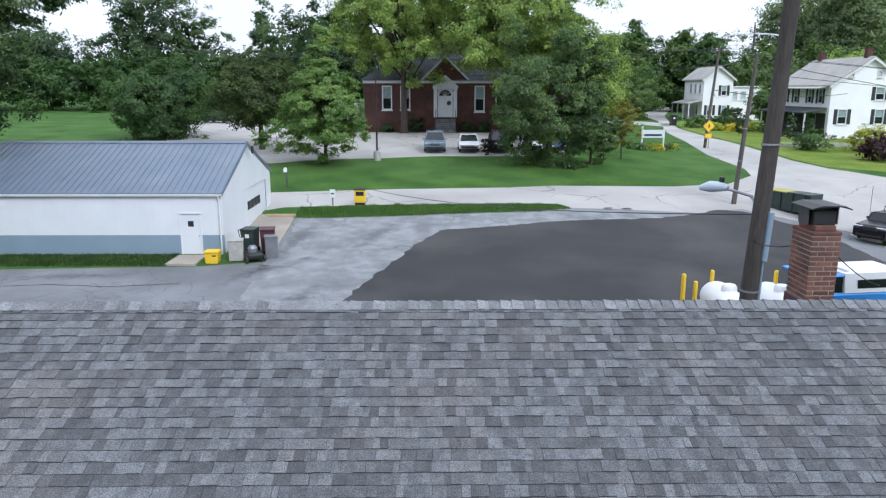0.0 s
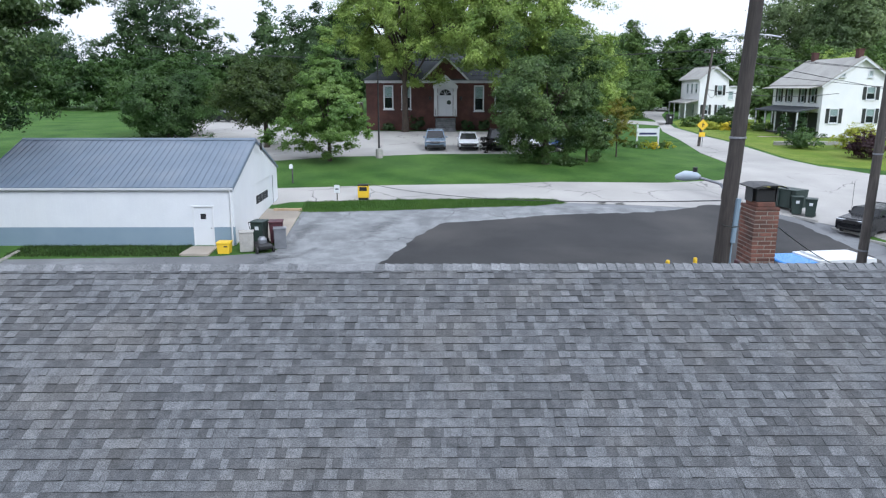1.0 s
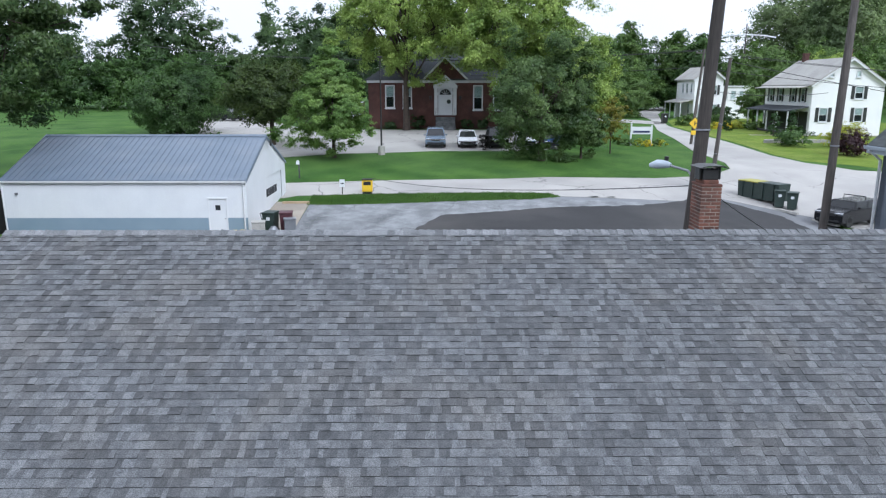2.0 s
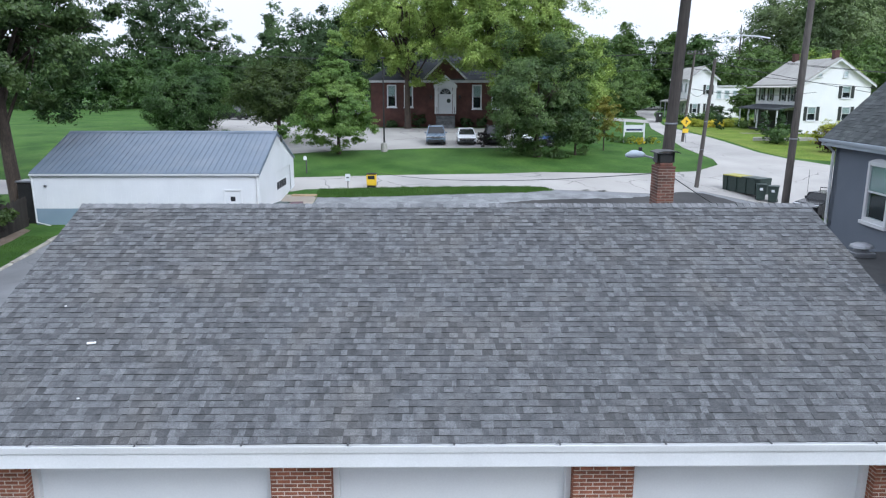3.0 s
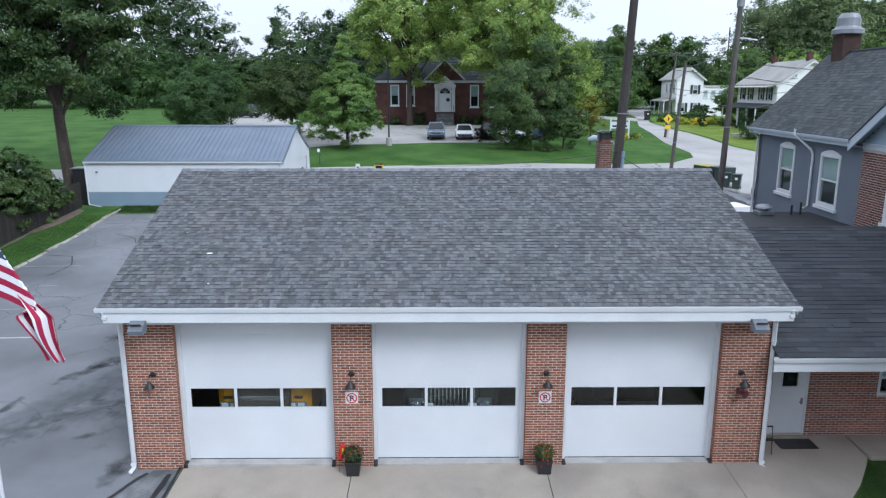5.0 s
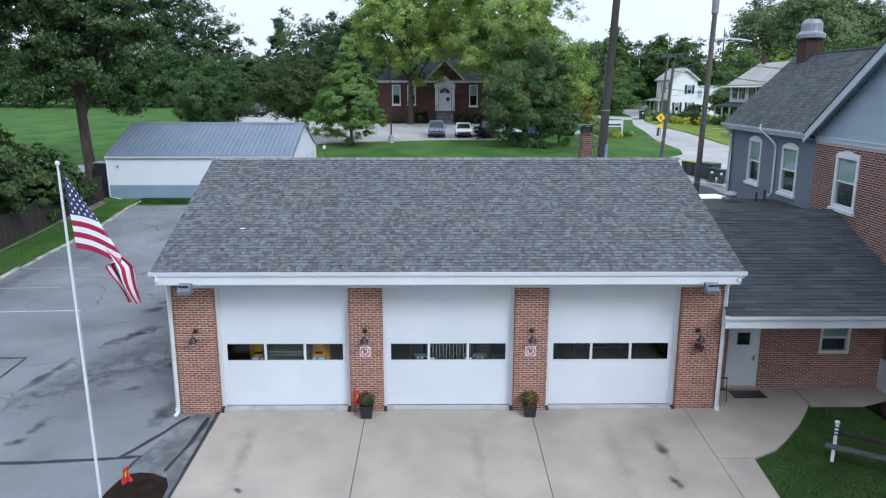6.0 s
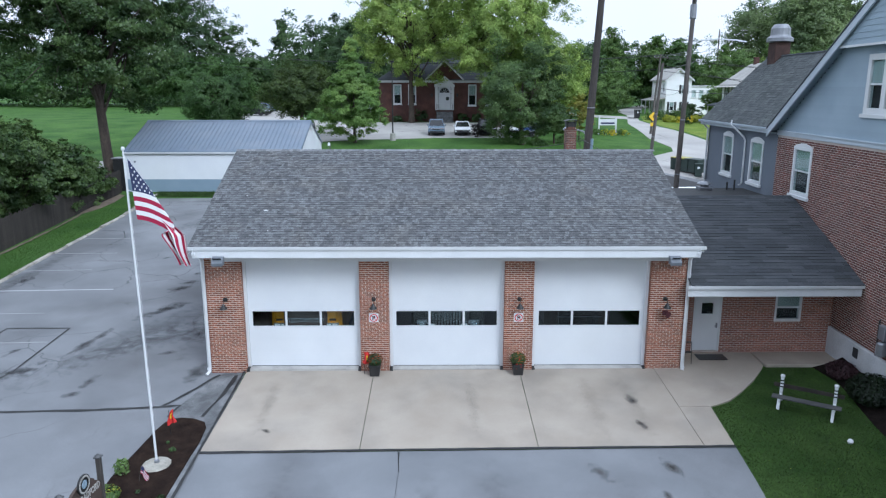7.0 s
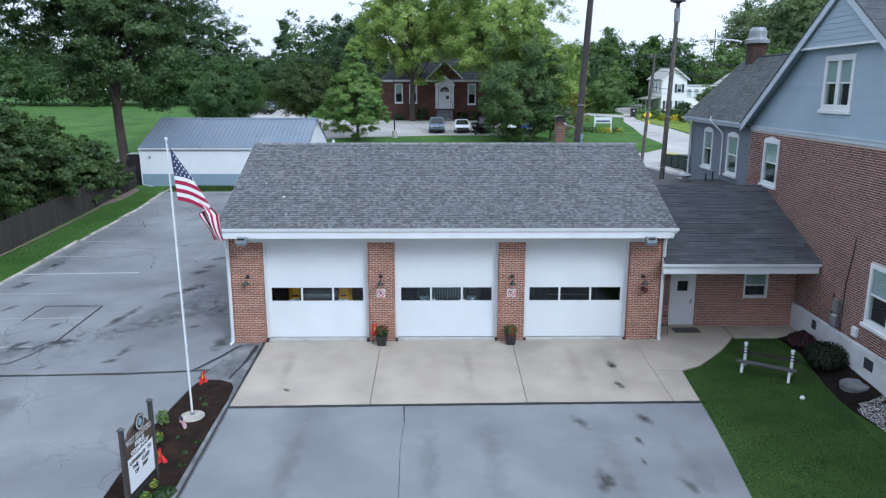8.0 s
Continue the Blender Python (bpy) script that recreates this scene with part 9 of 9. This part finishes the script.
woodland("woodland", band(2, -150, -68, 140, 152, 16, 13, 17, 4.5, 6.5) + band(12, -70, -24, 140, 152, 9, 8, 11, 4.0, 5.5) + [(-53, 138, 27, 7.0, "round"), (-59, 141, 20, 5.5, "round"), (-46, 141, 18, 5.0, "round"), (-100, 135, 22, 8, "round"), (-118, 132, 24, 9, "round")], "leaf_far", 90, 0.42, 2, "dark tall trees behind the young wood")
woodland("woodland", band(3, -30, 30, 125, 150, 16, 11, 15, 4.5, 6.0) + [(-24, 118, 17.5, 5.4, "round"), (-17, 128, 18, 6.0, "round"), (-38, 132, 11, 4.5, "round"), (-17, 122, 17, 5.5, "round"), (-36, 150, 19, 3.5, "cone")], "leaf_far", 90, 0.42, 3, "dark wood behind the hall")
woodland("woodland", band(4, 18, 62, 140, 165, 16, 12, 17, 4.5, 6.5, ("round", "round", "cone")), "leaf_wood", 90, 0.45, 4, "mixed wood beyond the side street")
woodland("woodland", band(5, 58, 80, 150, 180, 9, 10, 14, 4.5, 6.0) + band(15, 84, 150, 150, 185, 22, 24, 33, 6.5, 9.0), "leaf_rise", 72, 0.5, 5, "tall dark wood on the rise behind the houses")
woodland("woodland", [(62, 138, 13, 5.5, "round"), (70, 142, 14, 6, "round"), (78, 140, 13, 6, "round"), (85, 130, 14, 6, "round"), (92, 128, 15, 6, "round"), (70, 118, 10, 4.5, "round"), (51, 150, 18, 5.0, "vase"), (76, 125, 12, 5, "round")], "leaf", 110, 0.4, 6, "lighter trees at the wood's edge")
woodland("woodland", [(20, 128, 13, 5, "round"), (27, 126, 12, 4.6, "round"), (15, 122, 12, 5, "round"), (32, 133, 15, 4.0, "cone"), (38, 138, 17, 4.2, "cone")], "leaf", 110, 0.36, 7, "mid-green trees beside the side street")
woodland("woodland", band(8, -90, 120, 190, 230, 30, 8, 12, 6, 9), "leaf_far", 50, 0.8, 8, "distant hazy wood along the skyline")
woodland("woodland", band(9, -90, 90, -110, -90, 26, 12, 18, 6, 8), "leaf_far", 25, 1.2, 9, "wood across the front street")
woodland("woodland", band(10, 60, 120, 30, 70, 8, 10, 14, 5, 7), "leaf_far", 35, 0.8, 10, "trees beyond the junction")


# ---- loose grass on the lawns ----
def tufts(name, x0, x1, y0, y1, n, h, mat, inside, seed, label):
    rng = np.random.default_rng(seed)
    pts = [(x, y) for x, y in zip(rng.uniform(x0, x1, n), rng.uniform(y0, y1, n)) if inside(x, y)]
    c = np.array([(x, y, height(x, y)) for x, y in pts])
    k = len(c)
    a = rng.uniform(0, math.tau, k)
    s = np.stack([np.cos(a), np.sin(a), np.zeros(k)], 1) * 0.013
    top = c + np.stack([rng.normal(0, 0.025, k), rng.normal(0, 0.025, k), h * rng.uniform(0.5, 1.3, k)], 1)
    v = np.stack([c - s, c + s, top], 1).reshape(-1, 3)
    tagged(new(name, quick_mesh(name, v, np.arange(3 * k).reshape(-1, 3), M[mat])), label, "grass", kind="stuff")


def lawn_edge(y):
    """Where the paving ends and the lawn begins."""
    return float(np.interp(y, [q[1] for q in LAWN], [q[0] for q in LAWN]))


tufts("lawn_grass", 7.0, 13.0, -10.5, 0.1, 85000, 0.042, "leaf_grass", lambda x, y: lawn_edge(y) + 0.02 < x < 12.4 - 0.1 * abs(y + 1.5), 3, "short blades of lawn grass")
tufts("verge_grass", -8.4, 8.0, 36.9, 40.8, 30000, 0.11, "leaf_turf", lambda x, y: float(np.interp(x, (-8.2, -7, -2.5, 1.4, 6.1, 8.0), (37.3, 37.2, 37.6, 38.2, 38.7, 39.35))) - 0.16 + 0.12 * math.sin(5.1 * x) * math.sin(2.3 * x) < y < float(np.interp(x, (-9.4, -2.6, 4.3, 7.3, 8.0), (39.65, 40.3, 40.6, 40.4, 39.4))) + 0.12 * math.sin(4.3 * x), 6, "rough grass of the verge between car park and street")
tufts("strip_grass", -22.9, -20.45, -6, 28, 40000, 0.045, "leaf_turf", lambda x, y: True, 4, "grass strip between kerb and fence")
tufts("shed_grass", -21, -12.5, 28.6, 30.5, 9000, 0.12, "leaf_grass", lambda x, y: True, 5, "grass strip along the shed")
rng = np.random.default_rng(77)
cl = np.stack([rng.uniform(8.2, 12.0, 170), rng.uniform(-10.0, -4.6, 170), np.zeros(170)], 1)
cl[:, 2] = [height(x, y) + 0.055 for x, y in cl[:, :2]]
tagged(new("clover", quick_mesh("clover", *leaf_quads(cl, np.tile(np.array([[0.0, 0.0, 1.0]]), (170, 1)), 0.01, rng), M["leaf_yellow"])), "tiny pale clover heads in the lawn", "flowers", kind="stuff")
